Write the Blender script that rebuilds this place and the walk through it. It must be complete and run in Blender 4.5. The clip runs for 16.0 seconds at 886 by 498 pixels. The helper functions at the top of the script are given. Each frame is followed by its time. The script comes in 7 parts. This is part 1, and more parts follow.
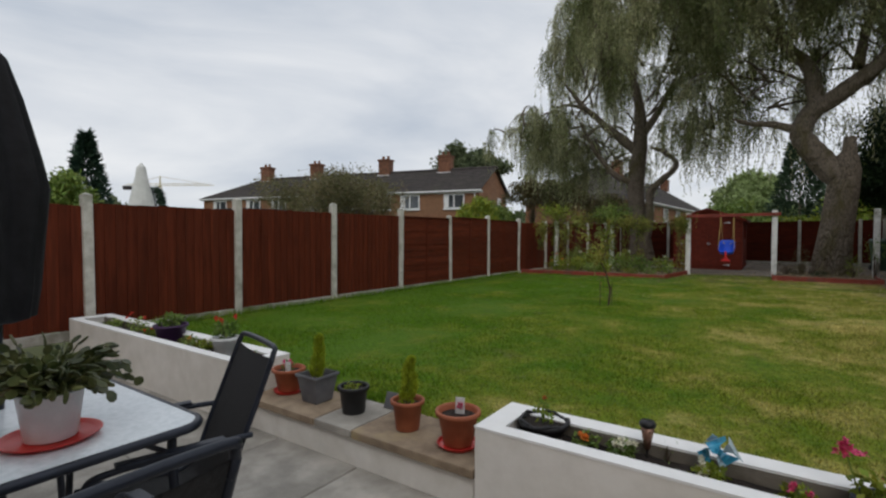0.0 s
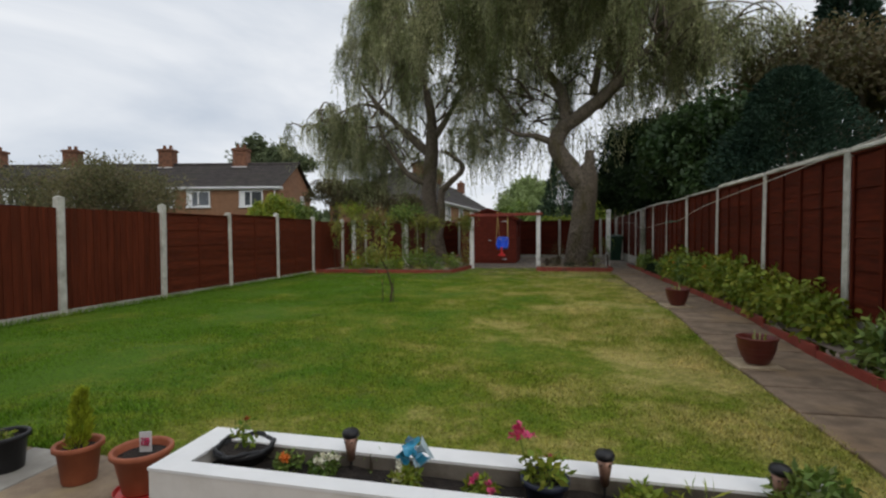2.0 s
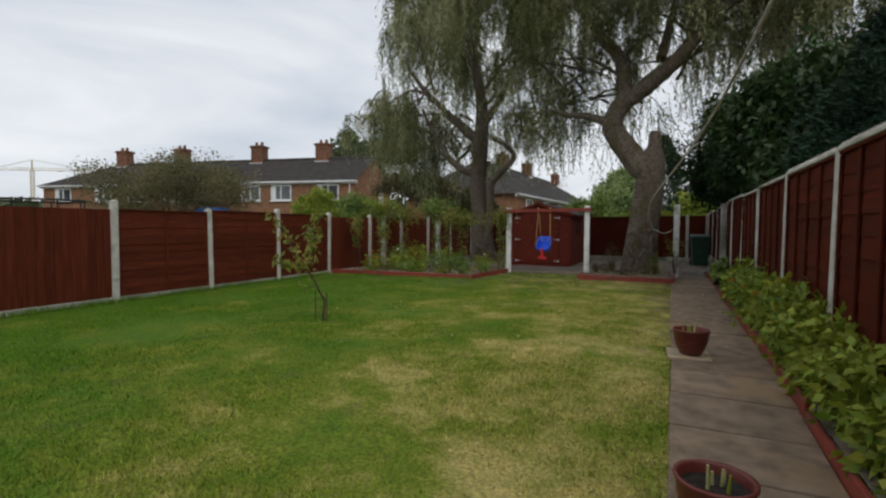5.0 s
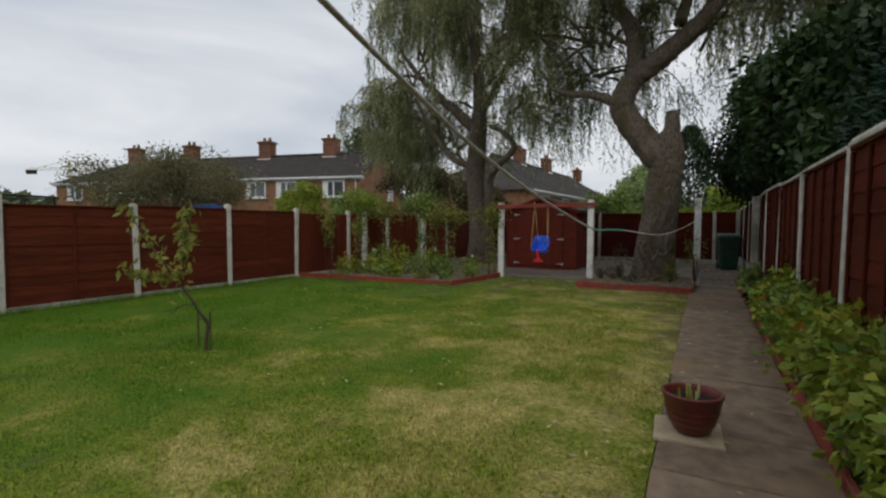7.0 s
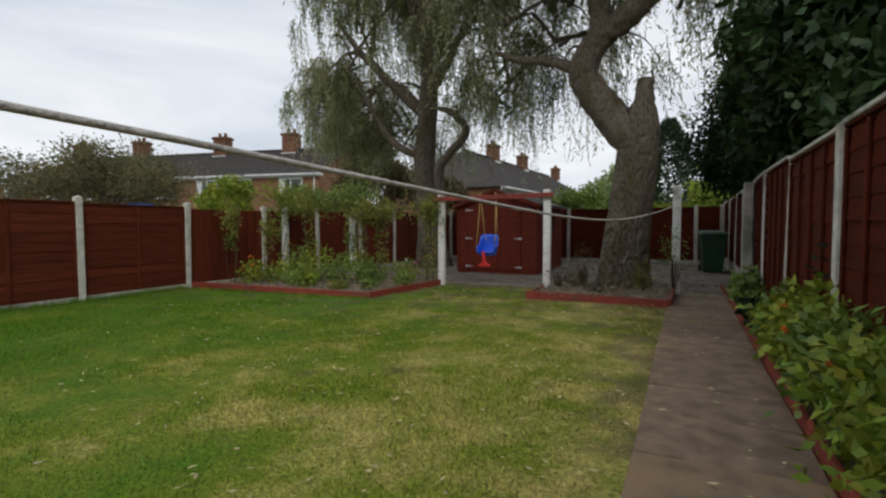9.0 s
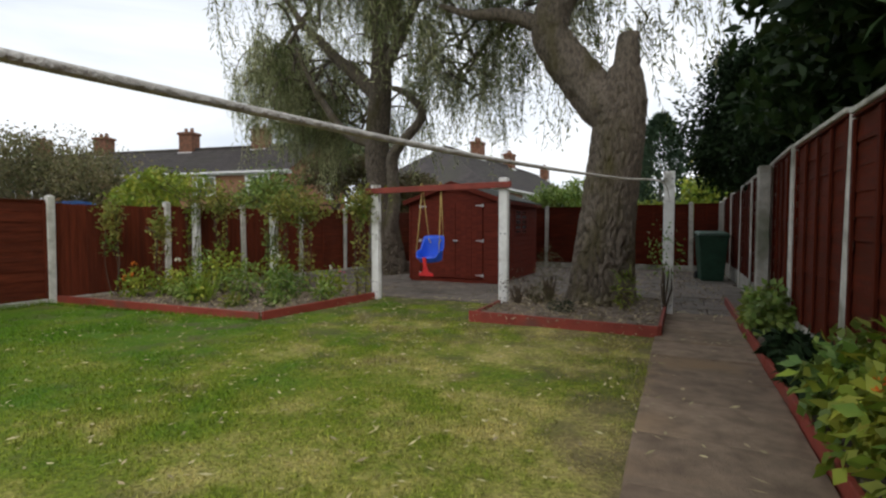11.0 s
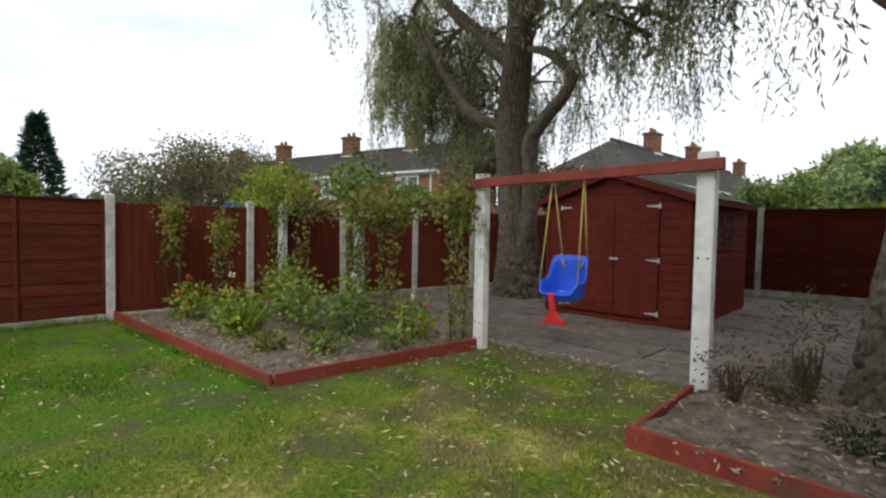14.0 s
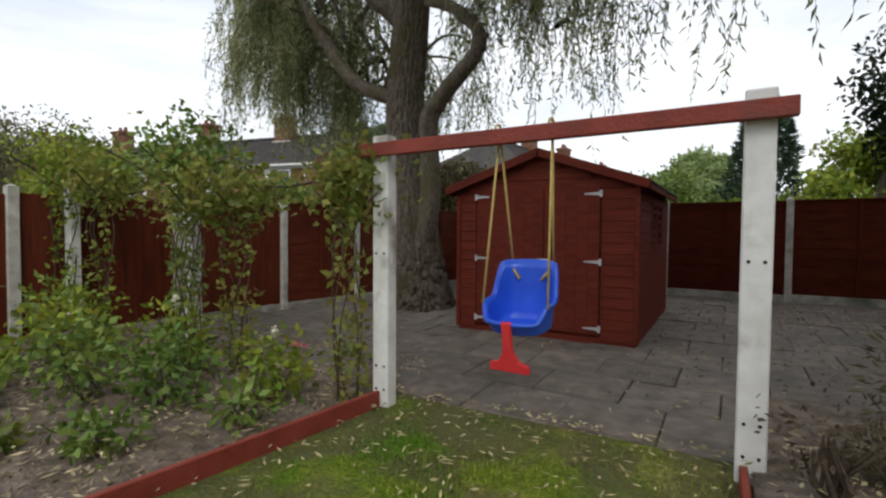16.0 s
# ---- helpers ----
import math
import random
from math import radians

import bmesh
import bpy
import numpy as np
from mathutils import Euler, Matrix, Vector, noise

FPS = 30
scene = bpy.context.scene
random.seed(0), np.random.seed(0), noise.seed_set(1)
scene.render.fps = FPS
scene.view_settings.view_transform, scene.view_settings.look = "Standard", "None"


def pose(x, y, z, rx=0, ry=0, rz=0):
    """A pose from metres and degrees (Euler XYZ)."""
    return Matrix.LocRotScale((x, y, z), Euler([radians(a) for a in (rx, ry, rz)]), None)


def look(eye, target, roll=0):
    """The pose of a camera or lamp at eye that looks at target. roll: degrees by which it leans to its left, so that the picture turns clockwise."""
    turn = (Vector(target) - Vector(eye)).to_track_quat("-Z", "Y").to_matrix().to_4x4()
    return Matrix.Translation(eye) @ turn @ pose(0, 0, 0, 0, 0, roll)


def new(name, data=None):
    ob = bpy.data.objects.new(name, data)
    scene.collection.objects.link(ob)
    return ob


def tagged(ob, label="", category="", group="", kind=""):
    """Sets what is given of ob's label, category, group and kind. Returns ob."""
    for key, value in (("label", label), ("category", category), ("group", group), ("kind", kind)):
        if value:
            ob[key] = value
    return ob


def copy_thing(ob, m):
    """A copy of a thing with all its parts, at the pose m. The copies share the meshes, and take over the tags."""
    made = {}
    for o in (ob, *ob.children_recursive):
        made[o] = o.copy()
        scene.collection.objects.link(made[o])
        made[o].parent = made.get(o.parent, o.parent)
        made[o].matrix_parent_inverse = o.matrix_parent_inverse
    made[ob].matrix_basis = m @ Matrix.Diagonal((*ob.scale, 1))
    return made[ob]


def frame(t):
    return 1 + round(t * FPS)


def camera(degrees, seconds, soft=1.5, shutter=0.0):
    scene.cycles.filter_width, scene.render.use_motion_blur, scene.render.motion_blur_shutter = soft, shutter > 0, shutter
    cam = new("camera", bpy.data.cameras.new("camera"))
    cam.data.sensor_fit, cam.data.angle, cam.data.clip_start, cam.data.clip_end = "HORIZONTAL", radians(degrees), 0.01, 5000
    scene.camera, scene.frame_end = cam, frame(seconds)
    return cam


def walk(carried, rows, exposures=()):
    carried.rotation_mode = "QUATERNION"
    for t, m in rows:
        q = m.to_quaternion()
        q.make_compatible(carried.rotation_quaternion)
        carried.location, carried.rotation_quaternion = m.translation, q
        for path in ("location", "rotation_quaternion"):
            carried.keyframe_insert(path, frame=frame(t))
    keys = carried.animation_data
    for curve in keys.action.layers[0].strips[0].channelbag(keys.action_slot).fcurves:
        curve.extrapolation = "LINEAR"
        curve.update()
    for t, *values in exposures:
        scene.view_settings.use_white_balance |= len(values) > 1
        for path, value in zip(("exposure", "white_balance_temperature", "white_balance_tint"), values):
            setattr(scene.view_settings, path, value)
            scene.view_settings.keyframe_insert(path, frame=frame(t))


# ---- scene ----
cam = camera(84.9, 16.0, soft=2.3)
PATH = [
    (0, (-0.349, 1.209, 1.248), (-1.485, 2.854, 1.187), 0.2),
    (0.5, (-0.327, 1.224, 1.245), (-1.227, 3.009, 1.183), -0.0),
    (1, (-0.274, 1.289, 1.217), (-0.903, 3.187, 1.158), -0.1),
    (1.5, (-0.171, 1.442, 1.195), (-0.593, 3.396, 1.134), -0.1),
    (2, (0.003, 1.663, 1.224), (-0.435, 3.614, 1.16), -0.3),
    (2.5, (0.226, 2.043, 1.222), (-0.321, 3.965, 1.15), -0.5),
    (3, (0.533, 2.47, 1.253), (-0.038, 4.385, 1.171), -0.5),
    (3.5, (0.9, 2.872, 1.278), (0.228, 4.754, 1.198), -0.5),
    (4, (1.26, 3.353, 1.314), (0.57, 5.228, 1.221), -0.6),
    (4.5, (1.533, 3.771, 1.365), (0.831, 5.641, 1.269), -0.0),
    (5, (1.647, 4.182, 1.376), (0.795, 5.989, 1.282), 0.3),
    (7.5, (1.891, 6.856, 1.385), (0.944, 8.614, 1.281), 0.3),
    (8, (1.829, 7.494, 1.341), (0.9, 9.263, 1.24), -0.0),
    (8.5, (1.816, 8.098, 1.296), (0.927, 9.887, 1.196), 0.0),
    (9, (1.874, 8.7, 1.286), (0.984, 10.489, 1.188), -0.1),
    (11.5, (1.832, 11.519, 1.222), (0.967, 13.32, 1.131), -0.1),
    (12, (1.743, 12.151, 1.199), (0.87, 13.948, 1.108), -0.1),
    (12.5, (1.611, 12.744, 1.171), (0.723, 14.533, 1.078), 0.2),
    (13, (1.366, 13.214, 1.192), (0.357, 14.938, 1.1), 0.5),
    (13.5, (1.071, 13.484, 1.235), (-0.275, 14.961, 1.136), 0.9),
    (14, (0.758, 13.646, 1.344), (-0.647, 15.066, 1.257), 0.8),
    (14.5, (0.399, 13.936, 1.383), (-1.143, 15.206, 1.293), 0.7),
    (15, (0.011, 14.239, 1.373), (-1.457, 15.595, 1.282), 0.5),
    (15.5, (-0.329, 14.572, 1.293), (-1.55, 16.154, 1.216), 0.5),
    (16, (-0.542, 14.931, 1.286), (-1.554, 16.655, 1.205), 0.3),
]
walk(cam, [(t, look(eye, target, roll)) for t, eye, target, roll in PATH],
     exposures=[(0, -0.03), (0.6, -0.08), (1.0, -0.10), (1.6, 0.03), (2.5, 0.14), (4.5, 0.12), (7.4, -0.08), (8.5, 0.04), (9.2, 0.22), (11.5, 0.58), (13, 0.74), (14.5, 0.64), (16, 0.54)])

# ---------------- world and light: an overcast afternoon ----------------
world = bpy.data.worlds.new("overcast")
scene.world = world
world.use_nodes = True
wn, wl = world.node_tree.nodes, world.node_tree.links
wn.clear()
sky = wn.new("ShaderNodeTexSky")
sky.sky_type = "NISHITA"
sky.sun_disc = False
sky.sun_elevation, sky.sun_rotation = radians(42), radians(143)
skyg = wn.new("ShaderNodeBackground")
skyg.inputs["Strength"].default_value = 0.06
wl.new(sky.outputs[0], skyg.inputs["Color"])
tc = wn.new("ShaderNodeTexCoord")
mp = wn.new("ShaderNodeMapping")
mp.inputs["Scale"].default_value = (1.0, 1.0, 3.4)
mp.inputs["Rotation"].default_value = (0.12, 0.08, 0.5)
wl.new(tc.outputs["Generated"], mp.inputs["Vector"])
cn = wn.new("ShaderNodeTexNoise")
cn.inputs["Scale"].default_value = 1.7
cn.inputs["Detail"].default_value = 7
cn.inputs["Roughness"].default_value = 0.52
cn.inputs["Distortion"].default_value = 0.35
wl.new(mp.outputs[0], cn.inputs["Vector"])
cr = wn.new("ShaderNodeValToRGB")
cr.color_ramp.elements[0].position, cr.color_ramp.elements[0].color = 0.33, (0.56, 0.62, 0.71, 1)
cr.color_ramp.elements[1].position, cr.color_ramp.elements[1].color = 0.62, (0.90, 0.92, 0.95, 1)
wl.new(cn.outputs["Fac"], cr.inputs["Fac"])
cloud = wn.new("ShaderNodeBackground")
cloud.inputs["Strength"].default_value = 0.96
wl.new(cr.outputs[0], cloud.inputs["Color"])
wmix = wn.new("ShaderNodeMixShader")
wmix.inputs[0].default_value = 0.93
wl.new(skyg.outputs[0], wmix.inputs[1])
wl.new(cloud.outputs[0], wmix.inputs[2])
wo = wn.new("ShaderNodeOutputWorld")
wl.new(wmix.outputs[0], wo.inputs["Surface"])
sun = new("sun", bpy.data.lights.new("sun", "SUN"))
sun.data.energy, sun.data.angle, sun.data.color = 0.75, radians(30), (1.0, 0.96, 0.9)
sun.matrix_world = look((6, -8, 9), (0, 0, 0))


# ---------------- mesh helpers ----------------
rng = np.random.default_rng(7)


class Geo:
    """Vertices and faces gathered for one mesh."""

    def __init__(self):
        self.v, self.f = [], []

    def add(self, verts, faces):
        n = len(self.v)
        self.v += [tuple(p) for p in verts]
        self.f += [tuple(i + n for i in f) for f in faces]
        return self

    def box(self, x0, y0, z0, x1, y1, z1, m=None):
        c = [Vector((x, y, z)) for z in (z0, z1) for y in (y0, y1) for x in (x0, x1)]
        if m is not None:
            c = [m @ p for p in c]
        return self.add(c, [(0, 2, 3, 1), (4, 5, 7, 6), (0, 1, 5, 4), (2, 6, 7, 3), (0, 4, 6, 2), (1, 3, 7, 5)])

    def tube(self, pts, radii, sides=8, caps=True):
        pts = [Vector(p) for p in pts]
        if not hasattr(radii, "__len__"):
            radii = [radii] * len(pts)
        ring, prev = [], None
        for i, p in enumerate(pts):
            d = (pts[min(i + 1, len(pts) - 1)] - pts[max(i - 1, 0)]).normalized()
            if prev is None:
                a = d.orthogonal().normalized()
            else:
                a = (prev - d * prev.dot(d))
                a = a.normalized() if a.length > 1e-6 else d.orthogonal().normalized()
            prev = a
            b = d.cross(a)
            ring.append([p + (a * math.cos(k * math.tau / sides) + b * math.sin(k * math.tau / sides)) * radii[i] for k in range(sides)])
        verts = [q for r in ring for q in r]
        faces = [(i * sides + k, i * sides + (k + 1) % sides, (i + 1) * sides + (k + 1) % sides, (i + 1) * sides + k)
                 for i in range(len(pts) - 1) for k in range(sides)]
        if caps:
            faces += [tuple(reversed(range(sides))), tuple((len(pts) - 1) * sides + k for k in range(sides))]
        return self.add(verts, faces)

    def lathe(self, profile, sides=24, squash=1.0, wobble=0.0):
        """profile: (radius, z) from the start of the outline to its end."""
        verts = [(r * math.cos(k * math.tau / sides), squash * r * math.sin(k * math.tau / sides), z) for r, z in profile for k in range(sides)]
        faces = [(i * sides + k, i * sides + (k + 1) % sides, (i + 1) * sides + (k + 1) % sides, (i + 1) * sides + k)
                 for i in range(len(profile) - 1) for k in range(sides)]
        return self.add(verts, faces)

    def mesh(self, name, smooth=False):
        me = bpy.data.meshes.new(name)
        me.from_pydata(self.v, [], self.f)
        if smooth:
            me.polygons.foreach_set("use_smooth", [True] * len(me.polygons))
        me.update()
        return me


def bevelled(me, width, segments=1):
    bm = bmesh.new()
    bm.from_mesh(me)
    bmesh.ops.bevel(bm, geom=list(bm.edges), offset=width, segments=segments, affect="EDGES", profile=0.6)
    bm.to_mesh(me)
    bm.free()
    return me


BOXES = {}


def box_mesh(sx, sy, sz, bevel=0.004):
    """A bevelled box, its base's centre at the origin, shared by all of that size."""
    key = (round(sx, 3), round(sy, 3), round(sz, 3), bevel)
    if key not in BOXES:
        me = Geo().box(-sx / 2, -sy / 2, 0, sx / 2, sy / 2, sz).mesh("block")
        BOXES[key] = bevelled(me, bevel) if bevel else me
    return BOXES[key]


def part(name, me, material, parent=None, label="", m=None):
    if isinstance(me, Geo):
        me = me.mesh(name)
    if material is not None and not me.materials:
        me.materials.append(material)
    ob = new(name, me)
    if material is not None and me.materials[0] != material:
        ob.material_slots[0].link = "OBJECT"
        ob.material_slots[0].material = material
    if m is not None:
        ob.matrix_basis = m
    if parent is not None:
        ob.parent = parent
    if label:
        ob["label"] = label
    return ob


def thing(name, label, category, m=None, group="", kind=""):
    ob = new(name)
    ob.empty_display_size = 0.1
    if m is not None:
        ob.matrix_basis = m
    return tagged(ob, label, category, group, kind)


def quads(name, verts, per=4, smooth=False):
    """A mesh of loose polygons: verts is an array (n * per, 3)."""
    verts = np.asarray(verts, np.float32).reshape(-1, 3)
    n = len(verts) // per
    me = bpy.data.meshes.new(name)
    me.vertices.add(n * per)
    me.vertices.foreach_set("co", verts.ravel())
    me.loops.add(n * per)
    me.loops.foreach_set("vertex_index", np.arange(n * per, dtype=np.int32))
    me.polygons.add(n)
    me.polygons.foreach_set("loop_start", np.arange(n, dtype=np.int32) * per)
    me.update(calc_edges=True)
    return me


def unit(a):
    return a / np.maximum(np.linalg.norm(a, axis=-1, keepdims=True), 1e-9)


def leaf_verts(base, along, length, width, seed=0):
    """Diamond leaves: base points, directions, lengths and widths."""
    r = np.random.default_rng(seed)
    n = len(base)
    along = unit(along)
    side = unit(np.cross(along, r.normal(size=(n, 3))))
    length, width = np.broadcast_to(length, n)[:, None], np.broadcast_to(width, n)[:, None]
    lift = np.cross(side, along) * length * 0.1
    mid = base + along * length * 0.42 + lift
    return np.stack([base, mid + side * width / 2, base + along * length, mid - side * width / 2], 1).reshape(-1, 3)


def ground_z(x, y=10.0):
    """The lawn's level: a slight cross fall, dipping towards the house on the path's side."""
    x, y = np.asarray(x, float), np.asarray(y, float)
    a, b = np.clip((9.4 - y) / 3.0, 0, 1), np.clip((x + 3.5) / 4.5, 0, 1)
    z = 0.02 + 0.008 * (np.clip(x, -9.0, 4.0) + 7.1) - 0.12 * a * a * (3 - 2 * a) * b * b * (3 - 2 * b)
    return float(z) if z.ndim == 0 else z


# ---------------- materials ----------------
def material(name, dark, light, scale=6.0, detail=6.0, rough=(0.7, 0.9), bump=0.2, fine=60.0, spread=(0.35, 0.65), metal=0.0,
             stretch=(1, 1, 1), object_vary=0.0, island_vary=0.0, through_light=0.0, spec=0.4, big=None, coords="Object", hue_vary=0.0):
    m = bpy.data.materials.new(name)
    m.use_nodes = True
    n, l = m.node_tree.nodes, m.node_tree.links
    n.clear()
    out = n.new("ShaderNodeOutputMaterial")
    bs = n.new("ShaderNodeBsdfPrincipled")
    bs.inputs["Metallic"].default_value = metal
    bs.inputs["Specular IOR Level"].default_value = spec
    tcn = n.new("ShaderNodeTexCoord")
    src = tcn.outputs["Object"]
    if coords == "World":
        src = n.new("ShaderNodeNewGeometry").outputs["Position"]
    mpn = n.new("ShaderNodeMapping")
    mpn.inputs["Scale"].default_value = stretch
    l.new(src, mpn.inputs["Vector"])
    vec = mpn.outputs[0]
    if object_vary:
        oi = n.new("ShaderNodeObjectInfo")
        off = n.new("ShaderNodeVectorMath")
        off.operation = "MULTIPLY_ADD"
        l.new(oi.outputs["Random"], off.inputs[0])
        off.inputs[1].default_value = (37, 53, 71)
        l.new(vec, off.inputs[2])
        vec = off.outputs[0]
    nz = n.new("ShaderNodeTexNoise")
    nz.inputs["Scale"].default_value, nz.inputs["Detail"].default_value, nz.inputs["Roughness"].default_value = scale, detail, 0.6
    l.new(vec, nz.inputs["Vector"])
    rp = n.new("ShaderNodeValToRGB")
    rp.color_ramp.elements[0].position, rp.color_ramp.elements[0].color = spread[0], (*dark, 1)
    rp.color_ramp.elements[1].position, rp.color_ramp.elements[1].color = spread[1], (*light, 1)
    l.new(nz.outputs["Fac"], rp.inputs["Fac"])
    col = rp.outputs[0]
    if big:
        tone, bscale, lo, hi = big
        nb = n.new("ShaderNodeTexNoise")
        nb.inputs["Scale"].default_value, nb.inputs["Detail"].default_value = bscale, 4
        l.new(vec, nb.inputs["Vector"])
        rb = n.new("ShaderNodeMapRange")
        rb.inputs["From Min"].default_value, rb.inputs["From Max"].default_value = lo, hi
        l.new(nb.outputs["Fac"], rb.inputs["Value"])
        mx = n.new("ShaderNodeMix")
        mx.data_type = "RGBA"
        l.new(rb.outputs[0], mx.inputs["Factor"])
        l.new(col, mx.inputs["A"])
        mx.inputs["B"].default_value = (*tone, 1)
        col = mx.outputs["Result"]
    for amount, kind in ((object_vary, "o"), (island_vary, "i")):
        if amount:
            rnd = n.new("ShaderNodeObjectInfo").outputs["Random"] if kind == "o" else n.new("ShaderNodeNewGeometry").outputs["Random Per Island"]
            mr = n.new("ShaderNodeMapRange")
            mr.inputs["To Min"].default_value, mr.inputs["To Max"].default_value = 1 - amount, 1 + amount
            l.new(rnd, mr.inputs["Value"])
            hs = n.new("ShaderNodeHueSaturation")
            l.new(mr.outputs[0], hs.inputs["Value"])
            if hue_vary:
                hr = n.new("ShaderNodeMapRange")
                hr.inputs["To Min"].default_value, hr.inputs["To Max"].default_value = 0.5 - hue_vary, 0.5 + hue_vary * 0.4
                fr = n.new("ShaderNodeMath")
                fr.operation = "FRACT"
                mu = n.new("ShaderNodeMath")
                mu.operation = "MULTIPLY"
                mu.inputs[1].default_value = 7.31
                l.new(rnd, mu.inputs[0])
                l.new(mu.outputs[0], fr.inputs[0])
                l.new(fr.outputs[0], hr.inputs["Value"])
                l.new(hr.outputs[0], hs.inputs["Hue"])
            l.new(col, hs.inputs["Color"])
            col = hs.outputs[0]
    l.new(col, bs.inputs["Base Color"])
    rr = n.new("ShaderNodeMapRange")
    rr.inputs["To Min"].default_value, rr.inputs["To Max"].default_value = rough
    l.new(nz.outputs["Fac"], rr.inputs["Value"])
    l.new(rr.outputs[0], bs.inputs["Roughness"])
    if bump:
        nf = n.new("ShaderNodeTexNoise")
        nf.inputs["Scale"].default_value, nf.inputs["Detail"].default_value = fine, 4
        l.new(vec, nf.inputs["Vector"])
        ad = n.new("ShaderNodeMath")
        ad.operation = "ADD"
        l.new(nf.outputs["Fac"], ad.inputs[0])
        l.new(nz.outputs["Fac"], ad.inputs[1])
        bp = n.new("ShaderNodeBump")
        bp.inputs["Strength"].default_value, bp.inputs["Distance"].default_value = bump, 0.02
        l.new(ad.outputs[0], bp.inputs["Height"])
        l.new(bp.outputs[0], bs.inputs["Normal"])
    if through_light:
        tr = n.new("ShaderNodeBsdfTranslucent")
        l.new(col, tr.inputs["Color"])
        ms = n.new("ShaderNodeMixShader")
        ms.inputs[0].default_value = through_light
        l.new(bs.outputs[0], ms.inputs[1])
        l.new(tr.outputs[0], ms.inputs[2])
        l.new(ms.outputs[0], out.inputs["Surface"])
    else:
        l.new(bs.outputs[0], out.inputs["Surface"])
    return m


def glass(name, tint=(0.9, 0.95, 0.95), rough=0.02):
    m = bpy.data.materials.new(name)
    m.use_nodes = True
    b = m.node_tree.nodes["Principled BSDF"]
    b.inputs["Base Color"].default_value = (*tint, 1)
    b.inputs["Roughness"].default_value = rough
    b.inputs["Transmission Weight"].default_value = 1.0
    b.inputs["IOR"].default_value = 1.45
    return m


FENCE = material("red_brown_fence_stain", (0.078, 0.0155, 0.0065), (0.142, 0.0300, 0.0125), 3.0, 8, (0.6, 0.85), 0.35, 40, stretch=(7, 7, 0.6),
                 object_vary=0.14, big=((0.085, 0.0205, 0.0095), 1.3, 0.5, 0.75), spec=0.14)
FENCE_H = material("red_brown_fence_stain_along", (0.078, 0.0155, 0.0065), (0.142, 0.0300, 0.0125), 3.0, 8, (0.6, 0.85), 0.35, 40, stretch=(1, 9, 9),
                   object_vary=0.14, big=((0.085, 0.0205, 0.0095), 1.3, 0.5, 0.75), spec=0.14)
# darker copies of the fence stain, with the trees' shade put into the colour
FENCE_SHADED = material("shaded_red_brown_stain", (0.060, 0.0098, 0.0042), (0.112, 0.0195, 0.0080), 3.0, 8, (0.6, 0.85), 0.35, 40, stretch=(7, 7, 0.6), object_vary=0.14,
                     big=((0.062, 0.0145, 0.0065), 1.3, 0.5, 0.75), spec=0.1)
FENCE_SHADED_H = material("shaded_red_brown_stain_along", (0.060, 0.0098, 0.0042), (0.112, 0.0195, 0.0080), 3.0, 8, (0.6, 0.85), 0.35, 40, stretch=(1, 9, 9), object_vary=0.14,
                       big=((0.062, 0.0145, 0.0065), 1.3, 0.5, 0.75), spec=0.1)
SHED = material("red_brown_shed_stain", (0.105, 0.0185, 0.0105), (0.165, 0.0295, 0.0165), 3.0, 8, (0.6, 0.85), 0.2, 40, stretch=(1, 6, 6), object_vary=0.05, spec=0.14)
BOARD = material("red_edging_stain", (0.20, 0.034, 0.02), (0.30, 0.055, 0.035), 4.0, 8, (0.5, 0.8), 0.35, 50, object_vary=0.08,
                 big=((0.13, 0.06, 0.045), 2.2, 0.55, 0.75))
CONCRETE = material("concrete_post", (0.45, 0.43, 0.37), (0.66, 0.64, 0.58), 9.0, 8, (0.8, 0.95), 0.35, 90, object_vary=0.08,
                    big=((0.22, 0.22, 0.17), 2.5, 0.55, 0.75))
GRAVELBOARD = material("concrete_gravel_board", (0.30, 0.28, 0.24), (0.5, 0.48, 0.43), 7.0, 8, (0.8, 0.95), 0.4, 70, object_vary=0.1,
                       big=((0.13, 0.14, 0.09), 1.8, 0.5, 0.7))
WHITEPOST = material("flaking_white_paint", (0.66, 0.65, 0.61), (0.84, 0.83, 0.80), 5.0, 8, (0.6, 0.85), 0.10, 30, object_vary=0.04,
                     big=((0.30, 0.28, 0.23), 3.0, 0.56, 0.7))
RENDERWHITE = material("white_coping_paint", (0.83, 0.83, 0.82), (0.90, 0.90, 0.89), 5.0, 6, (0.6, 0.8), 0.12, 80, big=((0.66, 0.65, 0.61), 2.0, 0.64, 0.85))
RENDERGREY = material("pale_render", (0.72, 0.69, 0.63), (0.83, 0.80, 0.75), 5.0, 6, (0.8, 0.95), 0.07, 40, big=((0.50, 0.46, 0.39), 1.5, 0.58, 0.8))
SLAB = material("weathered_paving", (0.150, 0.105, 0.070), (0.28, 0.205, 0.140), 6.0, 9, (0.75, 0.95), 0.4, 90, object_vary=0.1,
                big=((0.27, 0.18, 0.10), 1.5, 0.54, 0.74))
SLABGREY = material("grey_paving", (0.115, 0.095, 0.079), (0.225, 0.188, 0.157), 6.0, 9, (0.75, 0.95), 0.4, 90, object_vary=0.16,
                    big=((0.13, 0.12, 0.10), 1.7, 0.5, 0.72))
PATIOSLAB = material("grey_patio_slab", (0.31, 0.29, 0.255), (0.50, 0.465, 0.415), 5.0, 9, (0.75, 0.95), 0.35, 90, object_vary=0.12,
                    big=((0.20, 0.185, 0.16), 1.3, 0.5, 0.72))
